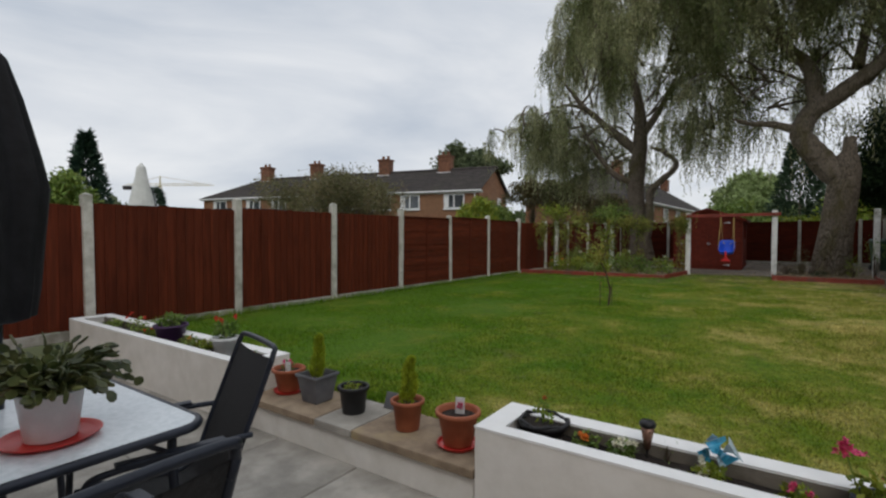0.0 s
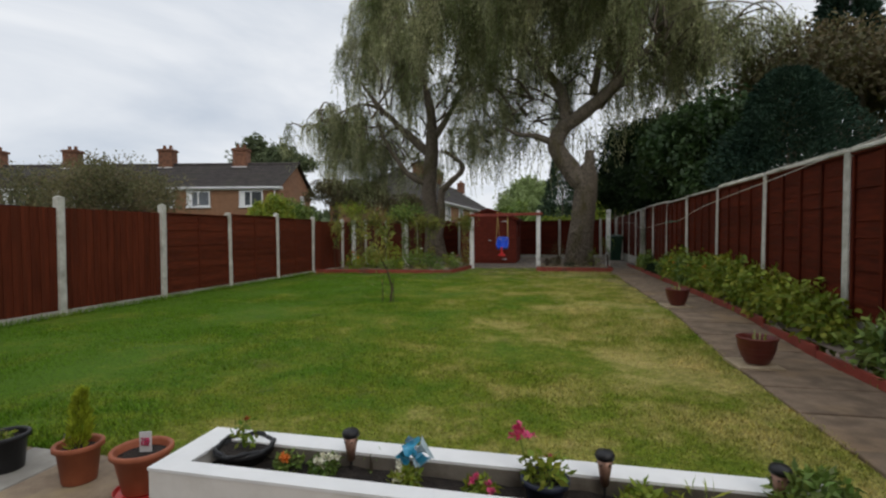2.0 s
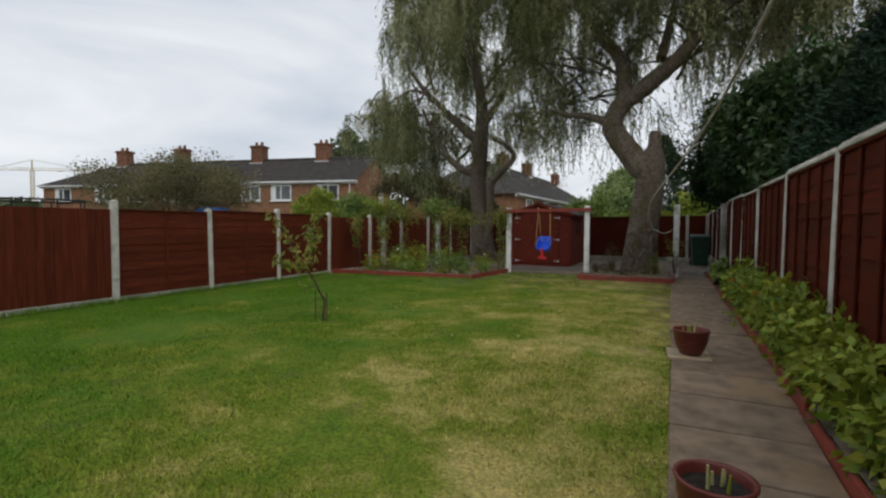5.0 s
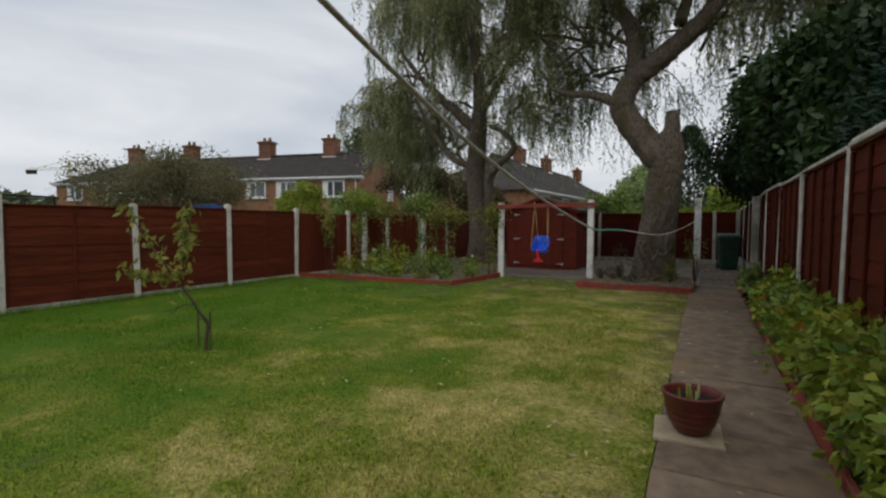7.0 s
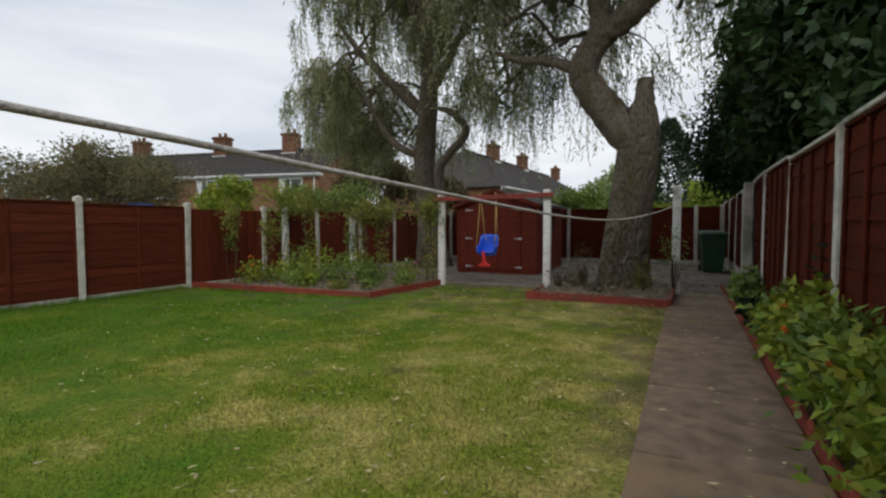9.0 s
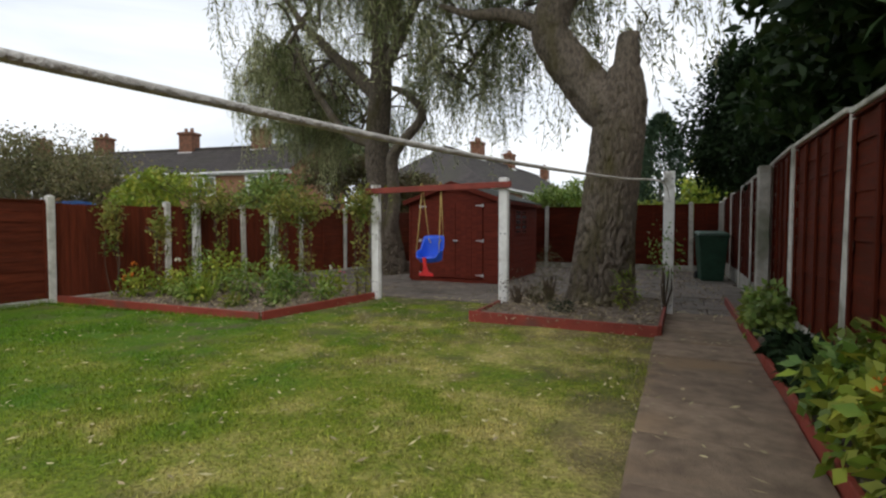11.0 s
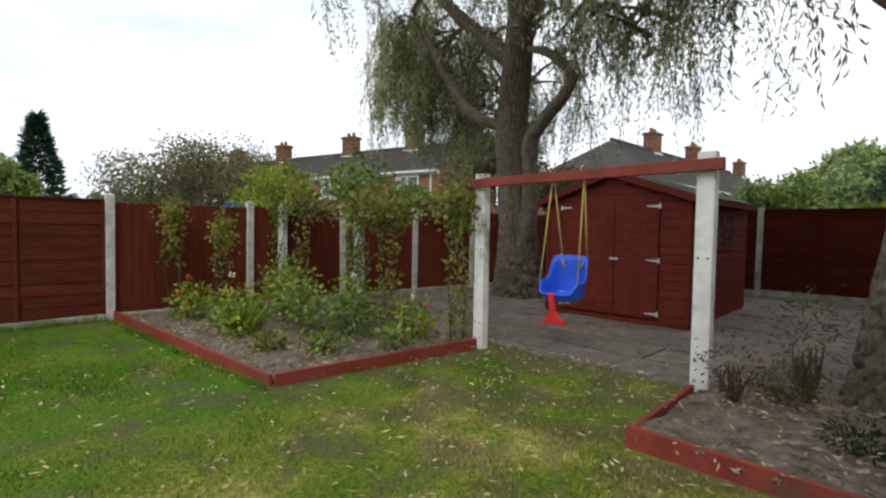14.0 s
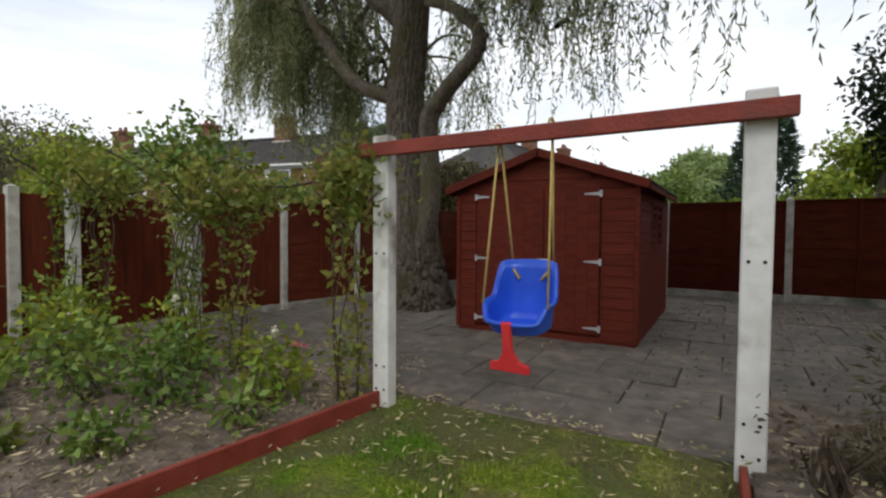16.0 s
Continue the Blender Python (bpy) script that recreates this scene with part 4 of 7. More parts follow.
# ---------------- patio: paving, low wall, planters ----------------
PATIO = -0.17
patio = tagged(part("patio", Geo().box(-7.05, -1.55, -0.31, 2.82, 3.36, PATIO - 0.045), SOIL), "grey slab patio behind the house", "patio", kind="structure")
for j in range(7):
    for i in range(13):
        part("slab", box_mesh(0.742, 0.742, 0.045, 0.006), PATIOSLAB, patio, m=pose(-6.55 + 0.75 * i, 2.94 - 0.75 * j, PATIO - 0.045 + rng.normal(0, 0.0015), rng.normal(0, 0.15), rng.normal(0, 0.15), 0))
step_up = part("step", bevelled(Geo().box(1.1, 3.37, -0.3, 2.5, 3.66, 0.02).mesh("step"), 0.008), SLABGREY)
tagged(step_up, "grey concrete step from the patio to the path", "step", kind="structure")
house_wall = part("house_wall", Geo().box(-7.0, -1.85, -0.3, 2.8, -1.6, 5.0), BRICK)
tagged(house_wall, "plain brick rear wall of the house", "wall", kind="structure")

COPING = material("worn_sandy_brown_slab", (0.20, 0.145, 0.10), (0.36, 0.275, 0.19), 7.0, 9, (0.75, 0.95), 0.4, 90, object_vary=0.1, big=((0.42, 0.33, 0.18), 3.0, 0.55, 0.72))
low = part("low_wall", bevelled(Geo().box(-3.54, 3.31, -0.3, -1.6, 3.76, 0.005).mesh("low_wall"), 0.006), RENDERGREY)
tagged(low, "low pale rendered retaining wall along the patio", "wall", kind="structure")
for x0, x1, mt in ((-3.53, -2.79, COPING), (-2.78, -2.46, PATIOSLAB), (-2.45, -1.59, COPING)):
    sl = part("coping_slab", bevelled(Geo().box(x0, 3.275, 0, x1, 3.74, 0.05).mesh("coping_slab"), 0.007, 2), mt, m=pose(0, 0, 0.009))
    tagged(sl, "worn brown paving slab capping the low wall" if mt == COPING else "small pale grey slab capping the low wall", "slab", "coping slabs")


DAMPWALL = material("soil_stained_render", (0.13, 0.11, 0.085), (0.27, 0.24, 0.20), 6.0, 8, (0.8, 0.95), 0.2, 60, big=((0.07, 0.06, 0.045), 3.0, 0.45, 0.7))


def planter(x0, x1, label):
    y0, y1, z1 = 3.27, 3.69, 0.285
    t = thing("planter", label, "planter", pose((x0 + x1) / 2, (y0 + y1) / 2, PATIO), "white raised planters")
    inv = pose(-(x0 + x1) / 2, -(y0 + y1) / 2, -PATIO)
    g = Geo()
    for a in ((x0 + 0.004, y0 + 0.003, x1 - 0.004, y0 + 0.08), (x0 + 0.004, y1 - 0.108, x1 - 0.004, y1 - 0.003)):
        g.box(a[0], a[1], PATIO, a[2], a[3], z1 - 0.006)
    for a in ((x0 + 0.004, x0 + 0.12), (x1 - 0.1, x1 - 0.004)):
        g.box(a[0], y0 + 0.08, PATIO, a[1], y1 - 0.108, z1 - 0.006)
    part("wall", g, RENDERGREY, t, "pale rendered planter wall", m=inv)
    c = Geo()
    w = 0.085
    c.box(x0, y0, z1 - 0.006, x1, y0 + w, z1 + 0.006).box(x0, y1 - 0.115, z1 - 0.006, x1, y1, z1 + 0.006)
    c.box(x0, y0 + w, z1 - 0.006, x0 + 0.13, y1 - 0.115, z1 + 0.006).box(x1 - 0.11, y0 + w, z1 - 0.006, x1, y1 - 0.115, z1 + 0.006)
    part("coping", c, RENDERWHITE, t, "white-painted coping", m=inv)
    s = Geo()
    n = 40
    ys_ = (y0 + 0.078, (y0 + y1) / 2, y1 - 0.110)
    vs_ = [(x0 + 0.1 + (x1 - x0 - 0.2) * i / n, yy, 0.222 + 0.015 * noise.noise(Vector((i * 0.6, yy * 9, x0)))) for yy in ys_ for i in range(n + 1)]
    s.add(vs_, [(j * (n + 1) + i, j * (n + 1) + i + 1, (j + 1) * (n + 1) + i + 1, (j + 1) * (n + 1) + i) for j in range(2) for i in range(n)])
    part("compost", s.mesh("compost", True), COMPOST, t, "dark compost", m=inv)
    part("lining", Geo().box(x0 + 0.12, y1 - 0.117, 0.15, x1 - 0.1, y1 - 0.109, z1 - 0.008).box(x0 + 0.12, y0 + 0.081, 0.15, x1 - 0.1, y0 + 0.087, z1 - 0.008), DAMPWALL, t, "soil-stained inner face", m=inv)
    return t


planter(-1.58, 1.02, "long white-coped rendered planter with bedding plants")
planter(-6.86, -3.55, "white-coped rendered planter against the fence")

# pots along the low wall
ZS = 0.06
potted((-3.36, 3.53, ZS), "plant_pot", "terracotta pot with a red saucer on the wall slab", 0.078, 0.112, 0.17, TERRACOTTA, saucer=REDPLASTIC)
potted((-3.03, 3.52, ZS), "plant_pot", "square grey plastic pot with a golden conifer", 0.105, 0.145, 0.20, GREYPOT, square=True)
potted((-2.66, 3.51, ZS), "plant_pot", "black plastic pot with a small seedling", 0.076, 0.095, 0.178, BLACKPOT)
potted((-2.19, 3.50, ZS), "plant_pot", "brown terracotta pot with a golden conifer", 0.072, 0.093, 0.182, TERRACOTTA)
potted((-1.81, 3.48, ZS), "plant_pot", "wide orange terracotta pot with a plant label", 0.082, 0.117, 0.19, TERRACOTTA, saucer=REDPLASTIC)


FEATHER = material("lime_conifer_fronds", (0.28, 0.37, 0.02), (0.50, 0.56, 0.05), 20, 4, (0.5, 0.7), 0, island_vary=0.3, through_light=0.35, coords="World")


def dwarf_conifer(at, h, r, seed):
    rr = np.random.default_rng(seed)
    n = 900
    z = rr.random(n) ** 0.8 * h
    a = rr.random(n) * math.tau
    w = r * np.minimum((1 - z / h) ** 0.7, 0.45 + z / h * 1.6) * rr.random(n) ** 0.4 + 0.004
    p = np.stack([np.cos(a) * w, np.sin(a) * w, z], 1)
    p[:, 0] += 0.10 * (z / h) ** 2 * h + 0.012 * np.sin(z / h * 9 + seed)
    d = np.stack([np.cos(a) * 0.4 + 0.15, np.sin(a) * 0.4, np.ones(n)], 1) + rr.normal(0, 0.25, (n, 3))
    t = thing("dwarf_conifer", "small feathery lime-green conifer in a pot", "plant", pose(*at), "dwarf conifers")
    part("stem", Geo().tube([(0, 0, 0), (0.004, 0, h * 0.8)], [0.005, 0.002], 6), TWIG, t)
    part("foliage", quads("leaves", leaf_verts(p, d, 0.04, 0.009, seed)), FEATHER, t)


dwarf_conifer((-3.03, 3.52, ZS + 0.155), 0.30, 0.055, 3)
dwarf_conifer((-2.19, 3.50, ZS + 0.145), 0.28, 0.056, 4)
flowering_plant("seedling", "small green seedling in a black pot", (-2.66, 3.51, ZS + 0.145), 0.05, 0.07, 40, 0.04, LIME, 5)
flowering_plant("young_plant", "small pink-tipped plant in a terracotta pot", (-3.36, 3.53, ZS + 0.14), 0.05, 0.12, 40, 0.03, LEAF, 6, 3, PINK, 0.015)
tag = thing("plant_label", "white plant label with a pink flower picture", "plant label", pose(-1.81, 3.50, ZS + 0.15, 0, 0, 20))
part("card", bevelled(Geo().box(-0.026, -0.002, 0, 0.026, 0.002, 0.115).mesh("card"), 0.001), WHITEPOT, tag)
part("picture", flower_geo([np.array([0, -0.006, 0.07]) + np.array([dx, 0, dz]) * 0.012 for dx in (-1, 0, 1) for dz in (-1, 0, 1)], 0.01, 8), PINK, tag)
tag2 = thing("plant_label", "white plant label in a terracotta pot", "plant label", pose(-3.33, 3.50, ZS + 0.135, 0, 0, 30))
part("card", bevelled(Geo().box(-0.02, -0.002, 0, 0.02, 0.002, 0.1).mesh("card"), 0.001), WHITEPOT, tag2)
sign = part("slate_sign", bevelled(Geo().box(-0.075, -0.012, 0, 0.075, 0.012, 0.11).mesh("slate_sign"), 0.004), GREYPOT, m=pose(-2.47, 3.69, ZS, -24, 0, 4))
tagged(sign, "small grey slate sign with pale writing leaning behind pots", "sign")
for i, (w, z) in enumerate(((0.03, 0.085), (0.05, 0.062), (0.04, 0.04))):
    part("writing", Geo().box(-w / 2 + 0.02, -0.0145, z, w / 2 + 0.02, -0.012, z + 0.009), WHITEPOT, sign)

# what grows and stands in the near planter
ZC = 0.222
bowl_pot = potted((-1.32, 3.53, ZC + 0.0), "plant_pot", "round black bowl with a small flowering plant", 0.085, 0.115, 0.075, BLACKPOT)
part("liner", Geo().tube([((0.118 + 0.008 * math.sin(a * 3 + 1)) * math.cos(a), (0.118 + 0.007 * math.sin(a * 4)) * math.sin(a), 0.075 + 0.006 * math.sin(a * 5)) for a in np.linspace(0, math.tau, 49)],
     [0.009 + 0.003 * math.sin(k * 1.9) for k in range(49)], 8, False).mesh("liner", True), BLACKPOT, bowl_pot, "crumpled black plastic liner")
flowering_plant("geranium", "sparse geranium in a black bowl", (-1.32, 3.53, ZC + 0.055), 0.06, 0.2, 60, 0.035, LIME, 11, 1, RED, 0.012)
flowering_plant("bedding_plant", "small orange bedding flowers in the planter", (-1.09, 3.5, ZC), 0.07, 0.08, 160, 0.03, LEAF, 12, 4, ORANGE, 0.014)
flowering_plant("bedding_plant", "cream flowered bedding plant in the planter", (-0.92, 3.5, ZC), 0.07, 0.09, 160, 0.035, LEAF, 13, 5, CREAM, 0.018)
flowering_plant("bedding_plant", "cream flowered bedding plant beside the windmill", (-0.56, 3.47, ZC), 0.07, 0.08, 160, 0.035, LIME, 14, 3, CREAM, 0.018)
flowering_plant("bedding_plant", "pink flowered bedding plant with lime leaves", (-0.26, 3.45, ZC), 0.08, 0.08, 180, 0.035, LIME, 15, 4, PINK, 0.014)
flowering_plant("geranium", "tall pink geranium in a dark blue pot", (-0.02, 3.5, ZC + 0.06), 0.10, 0.13, 150, 0.045, LIME, 16, 1, PINK, 0.012)
potted((-0.02, 3.5, ZC), "plant_pot", "dark blue plastic pot standing in the planter", 0.066, 0.08, 0.085, BLUEPOT)
gs = thing("geranium_flower", "tall pink geranium bloom on a thin stalk", "flower", pose(-0.08, 3.53, ZC + 0.06))
part("stem", Geo().tube([(0, 0, 0), (-0.02, 0.01, 0.08), (-0.04, 0.03, 0.15)], 0.003, 6), LEAF, gs)
part("bloom", flower_geo([np.array([-0.04, 0.03, 0.16]) + v for v in np.random.default_rng(3).normal(0, 0.016, (12, 3))], 0.02, 5), PINK, gs)
flowering_plant("bedding_plant", "lime-leaved bedding plant in the planter", (0.33, 3.48, ZC), 0.09, 0.1, 200, 0.045, LIME, 17)
flowering_plant("bedding_plant", "upright grassy bedding plant", (0.5, 3.48, ZC), 0.07, 0.13, 60, 0.09, LIME, 18, width=0.008)
flowering_plant("bedding_plant", "small red bedding flowers", (0.66, 3.47, ZC), 0.06, 0.06, 80, 0.03, LEAF, 19, 3, RED, 0.012)
flowering_plant("bushy_plant", "dense dark green bush at the end of the planter", (0.9, 3.54, ZC), 0.16, 0.2, 700, 0.05, LEAF, 20)
flowering_plant("stake_seedling", "thin bare seedling twigs", (-0.73, 3.55, ZC), 0.05, 0.14, 10, 0.02, LEAF, 22)


def solar_lamp(x, y):
    t = thing("solar_lamp", "small copper solar stake lamp with a dark cap", "garden lamp", pose(x, y, ZC - 0.03), "solar stake lamps")
    part("stake", Geo().tube([(0, 0, -0.03), (0, 0, 0.1)], 0.006, 8), IRON, t)
    part("body", Geo().lathe([(0.0, 0.08), (0.014, 0.08), (0.03, 0.185), (0.0, 0.185)], 16).mesh("body", True), COPPER, t)
    part("cap", Geo().lathe([(0.0, 0.184), (0.035, 0.184), (0.037, 0.196), (0.03, 0.208), (0.0, 0.212)], 16).mesh("cap", True), BLACKPOT, t)
    for k in range(6):
        a = k * math.tau / 6
        part("dot", Geo().tube([(0.0275 * math.cos(a), 0.0275 * math.sin(a), 0.165), (0.031 * math.cos(a), 0.031 * math.sin(a), 0.166)], 0.004, 6), IRON, t)


COPPER = material("brushed_copper", (0.25, 0.14, 0.10), (0.38, 0.23, 0.17), 20, 4, (0.35, 0.5), 0.05, metal=0.6)
for x, y in ((-0.82, 3.54), (0.2, 3.55), (0.79, 3.56)):
    solar_lamp(x, y)

BLUEFOIL = material("blue_foil", (0.02, 0.22, 0.42), (0.05, 0.42, 0.62), 9, 3, (0.2, 0.35), 0.05, spec=0.7, object_vary=0.25)
PALEFOIL = material("pale_blue_foil", (0.45, 0.62, 0.72), (0.65, 0.78, 0.85), 9, 3, (0.2, 0.35), 0.05, spec=0.7)
wm = thing("toy_windmill", "blue and white foil toy windmill in the planter", "toy windmill", pose(-0.53, 3.52, ZC - 0.03) @ Matrix.Scale(0.9, 4))
part("stick", Geo().tube([(0, 0, -0.03), (0, 0, 0.2)], 0.004, 8), WHITEPOT, wm)
for k in range(6):
    a = k * math.tau / 6
    g = Geo()
    c, s = math.cos(a), math.sin(a)
    for i in range(4):
        u0, u1 = i / 4, (i + 1) / 4
        def at_(u, v):
            rad, bend = 0.012 + (0.072 if k % 3 else 0.085) * u, (0.05 + 0.02 * (k % 2)) * math.sin(u * 2.9 + k)
            aa = a + 0.4 * math.sin(k * 2.1) + (0.95 + 0.3 * math.sin(k * 1.7)) * v * (0.5 + u) + 0.25 * math.sin(u * 5 + k)
            return (rad * math.cos(aa), -0.02 - bend * v, 0.17 + rad * math.sin(aa))
        g.add([at_(u0, 0), at_(u1, 0), at_(u1, 1), at_(u0, 1)], [(0, 1, 2, 3)])
    part("vane", g.mesh("vane", True), BLUEFOIL if k % 2 else PALEFOIL, wm)
part("hub", Geo().lathe([(0, -0.01), (0.014, -0.01), (0.012, 0.008), (0, 0.012)], 12), BLUEFOIL, wm, m=pose(0, -0.025, 0.17, 90, 0, 0))

# the planter by the fence
flowering_plant("geranium", "red geranium in a white pot", (-4.15, 3.5, ZC + 0.16), 0.12, 0.16, 160, 0.045, LEAF, 31, 3, RED, 0.02, flower_up=1.15)
potted((-4.15, 3.5, ZC), "plant_pot", "white plastic pot in the planter", 0.08, 0.105, 0.16, WHITEPOT)
potted((-5.1, 3.52, ZC), "plant_pot", "dark purple pot with a leafy plant", 0.11, 0.14, 0.16, PURPLEPOT)
flowering_plant("leafy_plant", "leafy green plant in a purple pot", (-5.1, 3.52, ZC + 0.14), 0.13, 0.14, 160, 0.05, LEAF, 32)
flowering_plant("geranium", "red geranium with thin stalks", (-5.75, 3.5, ZC), 0.12, 0.2, 120, 0.04, LEAF, 33, 3, RED, 0.018, flower_up=1.2)
for i, x in enumerate((-6.3, -5.45, -4.75, -4.5, -3.85)):
    flowering_plant("bedding_plant", "low mixed bedding plant in the planter", (x, 3.5, ZC), 0.1, 0.1, 160, 0.035, LIME if i % 2 else LEAF, 40 + i, 2, (CREAM, RED, ORANGE)[i % 3], 0.014)

# ---------------- table, chairs, closed parasol ----------------
NAVY = material("dark_navy_powder_coat", (0.016, 0.020, 0.030), (0.028, 0.034, 0.050), 10, 4, (0.3, 0.45), 0.05, metal=0.2)
MESHBLACK = material("black_textile_mesh", (0.010, 0.010, 0.011), (0.026, 0.026, 0.028), 60, 3, (0.6, 0.8), 0.3, 300)
FROSTED = material("frosted_table_glass", (0.60, 0.66, 0.70), (0.72, 0.77, 0.81), 40, 5, (0.12, 0.22), 0.05, 120, spec=0.8)
CANVAS = material("black_parasol_canvas", (0.006, 0.006, 0.007), (0.014, 0.014, 0.016), 12, 5, (0.8, 0.95), 0.2)


def rounded_rect(x0, y0, x1, y1, r, n=6):
    out = []
    for cx, cy, a0 in ((x1 - r, y1 - r, 0), (x0 + r, y1 - r, 90), (x0 + r, y0 + r, 180), (x1 - r, y0 + r, 270)):
        out += [(cx + r * math.cos(radians(a0 + 90 * k / n)), cy + r * math.sin(radians(a0 + 90 * k / n))) for k in range(n + 1)]
    return out


TZ = 0.55
table = thing("garden_table", "rectangular patio table with a frosted glass top and navy frame", "table", pose(-2.8, 1.74, PATIO))
ring = rounded_rect(-0.69, -0.445, 0.69, 0.445, 0.09)
h = TZ - PATIO
g = Geo()
n = len(ring)
g.add([(x, y, h - 0.006) for x, y in ring] + [(x, y, h) for x, y in ring], [tuple(reversed(range(n))), tuple(range(n, 2 * n))] + [(i, (i + 1) % n, n + (i + 1) % n, n + i) for i in range(n)])
part("tabletop", g, FROSTED, table, "rippled frosted glass")
fr = [Vector((x * 1.012, y * 1.015, h - 0.014)) for x, y in ring]
part("frame", Geo().tube(fr + [fr[0], fr[1]], 0.017, 10, False).mesh("frame", True), NAVY, table)
for sx in (-1, 1):
    for sy in (-1, 1):
        part("leg", Geo().tube(smooth_line([(sx * 0.6, sy * 0.37, h - 0.02), (sx * 0.6, sy * 0.37, h - 0.2), (sx * 0.63, sy * 0.4, 0.0)], [0.017] * 3, 5)[0], 0.017, 10).mesh("leg", True), NAVY, table)
for sy in (-1, 1):
    part("crossbar", Geo().tube([(-0.6, sy * 0.37, h - 0.13), (0, sy * 0.33, h - 0.16), (0.6, sy * 0.37, h - 0.13)], 0.011, 8), NAVY, table)


def sling_chair(m):
    """A garden chair: a mesh sling on bent tubes with arms; faces +y."""
    t = thing("garden_chair", "black mesh sling garden chair with navy tube frame", "chair", m, "chairs round the patio table")
    side = [(0, 0.24, 0.41), (0, -0.02, 0.385), (0, -0.2, 0.40), (0, -0.3, 0.62), (0, -0.43, 0.95)]
    for s in (-1, 1):
        line = smooth_line([(s * 0.22, y, z) for _, y, z in side], [0.012] * 5, 6)[0]
        part("side_rail", Geo().tube(line, 0.0125, 8).mesh("side_rail", True), NAVY, t)
        part("arm", Geo().tube(smooth_line([(s * 0.25, -0.33, 0.655), (s * 0.27, -0.1, 0.66), (s * 0.27, 0.16, 0.655), (s * 0.265, 0.235, 0.62), (s * 0.26, 0.25, 0.5), (s * 0.26, 0.27, 0.0)], [0.013] * 6, 6)[0], 0.013, 8).mesh("arm", True), NAVY, t)
        part("arm_pad", bevelled(Geo().box(s * 0.27 - 0.022, -0.22, 0.668, s * 0.27 + 0.022, 0.15, 0.682).mesh("arm_pad"), 0.006, 2), NAVY, t)
        part("rear_leg", Geo().tube(smooth_line([(s * 0.235, 0.2, 0.43), (s * 0.25, -0.1, 0.3), (s * 0.255, -0.36, 0.0)], [0.012] * 3, 5)[0], 0.012, 8).mesh("rear_leg", True), NAVY, t)
    top = smooth_line([(-0.22, -0.41, 0.9), (-0.215, -0.435, 0.965), (-0.17, -0.45, 0.995), (0.17, -0.45, 0.995), (0.215, -0.435, 0.965), (0.22, -0.41, 0.9)], [0.0125] * 6, 5)[0]
    part("top_bar", Geo().tube(top, 0.0125, 8).mesh("top_bar", True), NAVY, t)
    line = smooth_line([(0, y, z) for _, y, z in side], [0] * 5, 6)[0]
    g = Geo()
    for off in (0.0, -0.004):
        g.add([(x, p.y, p.z + off - 0.012 * (1 - (x / 0.21) ** 2)) for p in line for x in (-0.21, -0.1, 0.0, 0.1, 0.21)],
              [(i * 5 + k, i * 5 + k + 1, (i + 1) * 5 + k + 1, (i + 1) * 5 + k) for i in range(len(line) - 1) for k in range(4)])
    part("sling", g.mesh("sling", True), MESHBLACK, t, "black woven mesh")
    part("seat_bar", Geo().tube([(-0.22, 0.22, 0.39), (0.22, 0.22, 0.39)], 0.011, 8), NAVY, t)
    return t


first_chair = sling_chair(pose(-2.36, 2.10, PATIO, 0, 0, 165) @ Matrix.Scale(0.95, 4))
copy_thing(first_chair, pose(-1.70, 1.56, PATIO, 0, 0, 91) @ Matrix.Scale(1 / 0.95, 4))

para = thing("parasol", "closed black parasol standing through the table", "parasol", pose(-2.87, 1.77, PATIO))
part("pole", Geo().tube([(0, 0, 0.02), (0, 0, 2.1)], 0.019, 12), NAVY, para)
part("base", Geo().lathe([(0, 0), (0.24, 0), (0.24, 0.035), (0.2, 0.06), (0.04, 0.075), (0.035, 0.2), (0, 0.2)], 28).mesh("base", True), BLACKPOT, para)
g = Geo()
prof = [(0.02, 2.13), (0.045, 2.1), (0.085, 1.95), (0.135, 1.72), (0.155, 1.6), (0.14, 1.4), (0.125, 1.2), (0.11, 1.08), (0.05, 1.06)]
sides = 40
vs_ = []
for rad, z in prof:
    for k in range(sides):
        a = k * math.tau / sides
        rr = rad * (1 + 0.16 * math.cos(8 * a + z) + 0.05 * noise.noise(Vector((a, z * 3, 0))))
        vs_.append((rr * math.cos(a), rr * math.sin(a), z))
g.add(vs_, [(i * sides + k, i * sides + (k + 1) % sides, (i + 1) * sides + (k + 1) % sides, (i + 1) * sides + k) for i in range(len(prof) - 1) for k in range(sides)])
part("canopy", g.mesh("canopy", True), CANVAS, para, "folded black canvas")
part("finial", Geo().lathe([(0, 2.19), (0.018, 2.18), (0.022, 2.15), (0.03, 2.12), (0.0, 2.11)], 14).mesh("finial", True), GREYPOT, para)

tp = thing("plant_pot", "white plastic pot on a red saucer on the table", "plant pot", pose(-2.36, 1.79, TZ + 0.001), "plant pots")
part("saucer", Geo().lathe([(0, 0), (0.12, 0), (0.14, 0.018), (0.145, 0.018), (0.125, 0.006), (0, 0.006)], 32).mesh("saucer", True), REDPLASTIC, tp, "red plastic saucer")
part("pot", pot_geo(0.075, 0.098, 0.165, 0.004, 0.012).mesh("pot", True), WHITEPOT, tp, m=pose(0, 0, 0.008))
part("compost", Geo().lathe([(0, 0.15), (0.085, 0.148)], 20), COMPOST, tp)
cac = thing("christmas_cactus", "dark green trailing cactus with flat jointed stems", "plant", pose(-2.36, 1.79, TZ + 0.15))
CACTUS = material("cactus_green", (0.026, 0.048, 0.012), (0.120, 0.125, 0.042), 14, 4, (0.35, 0.5), 0.05, island_vary=0.4)
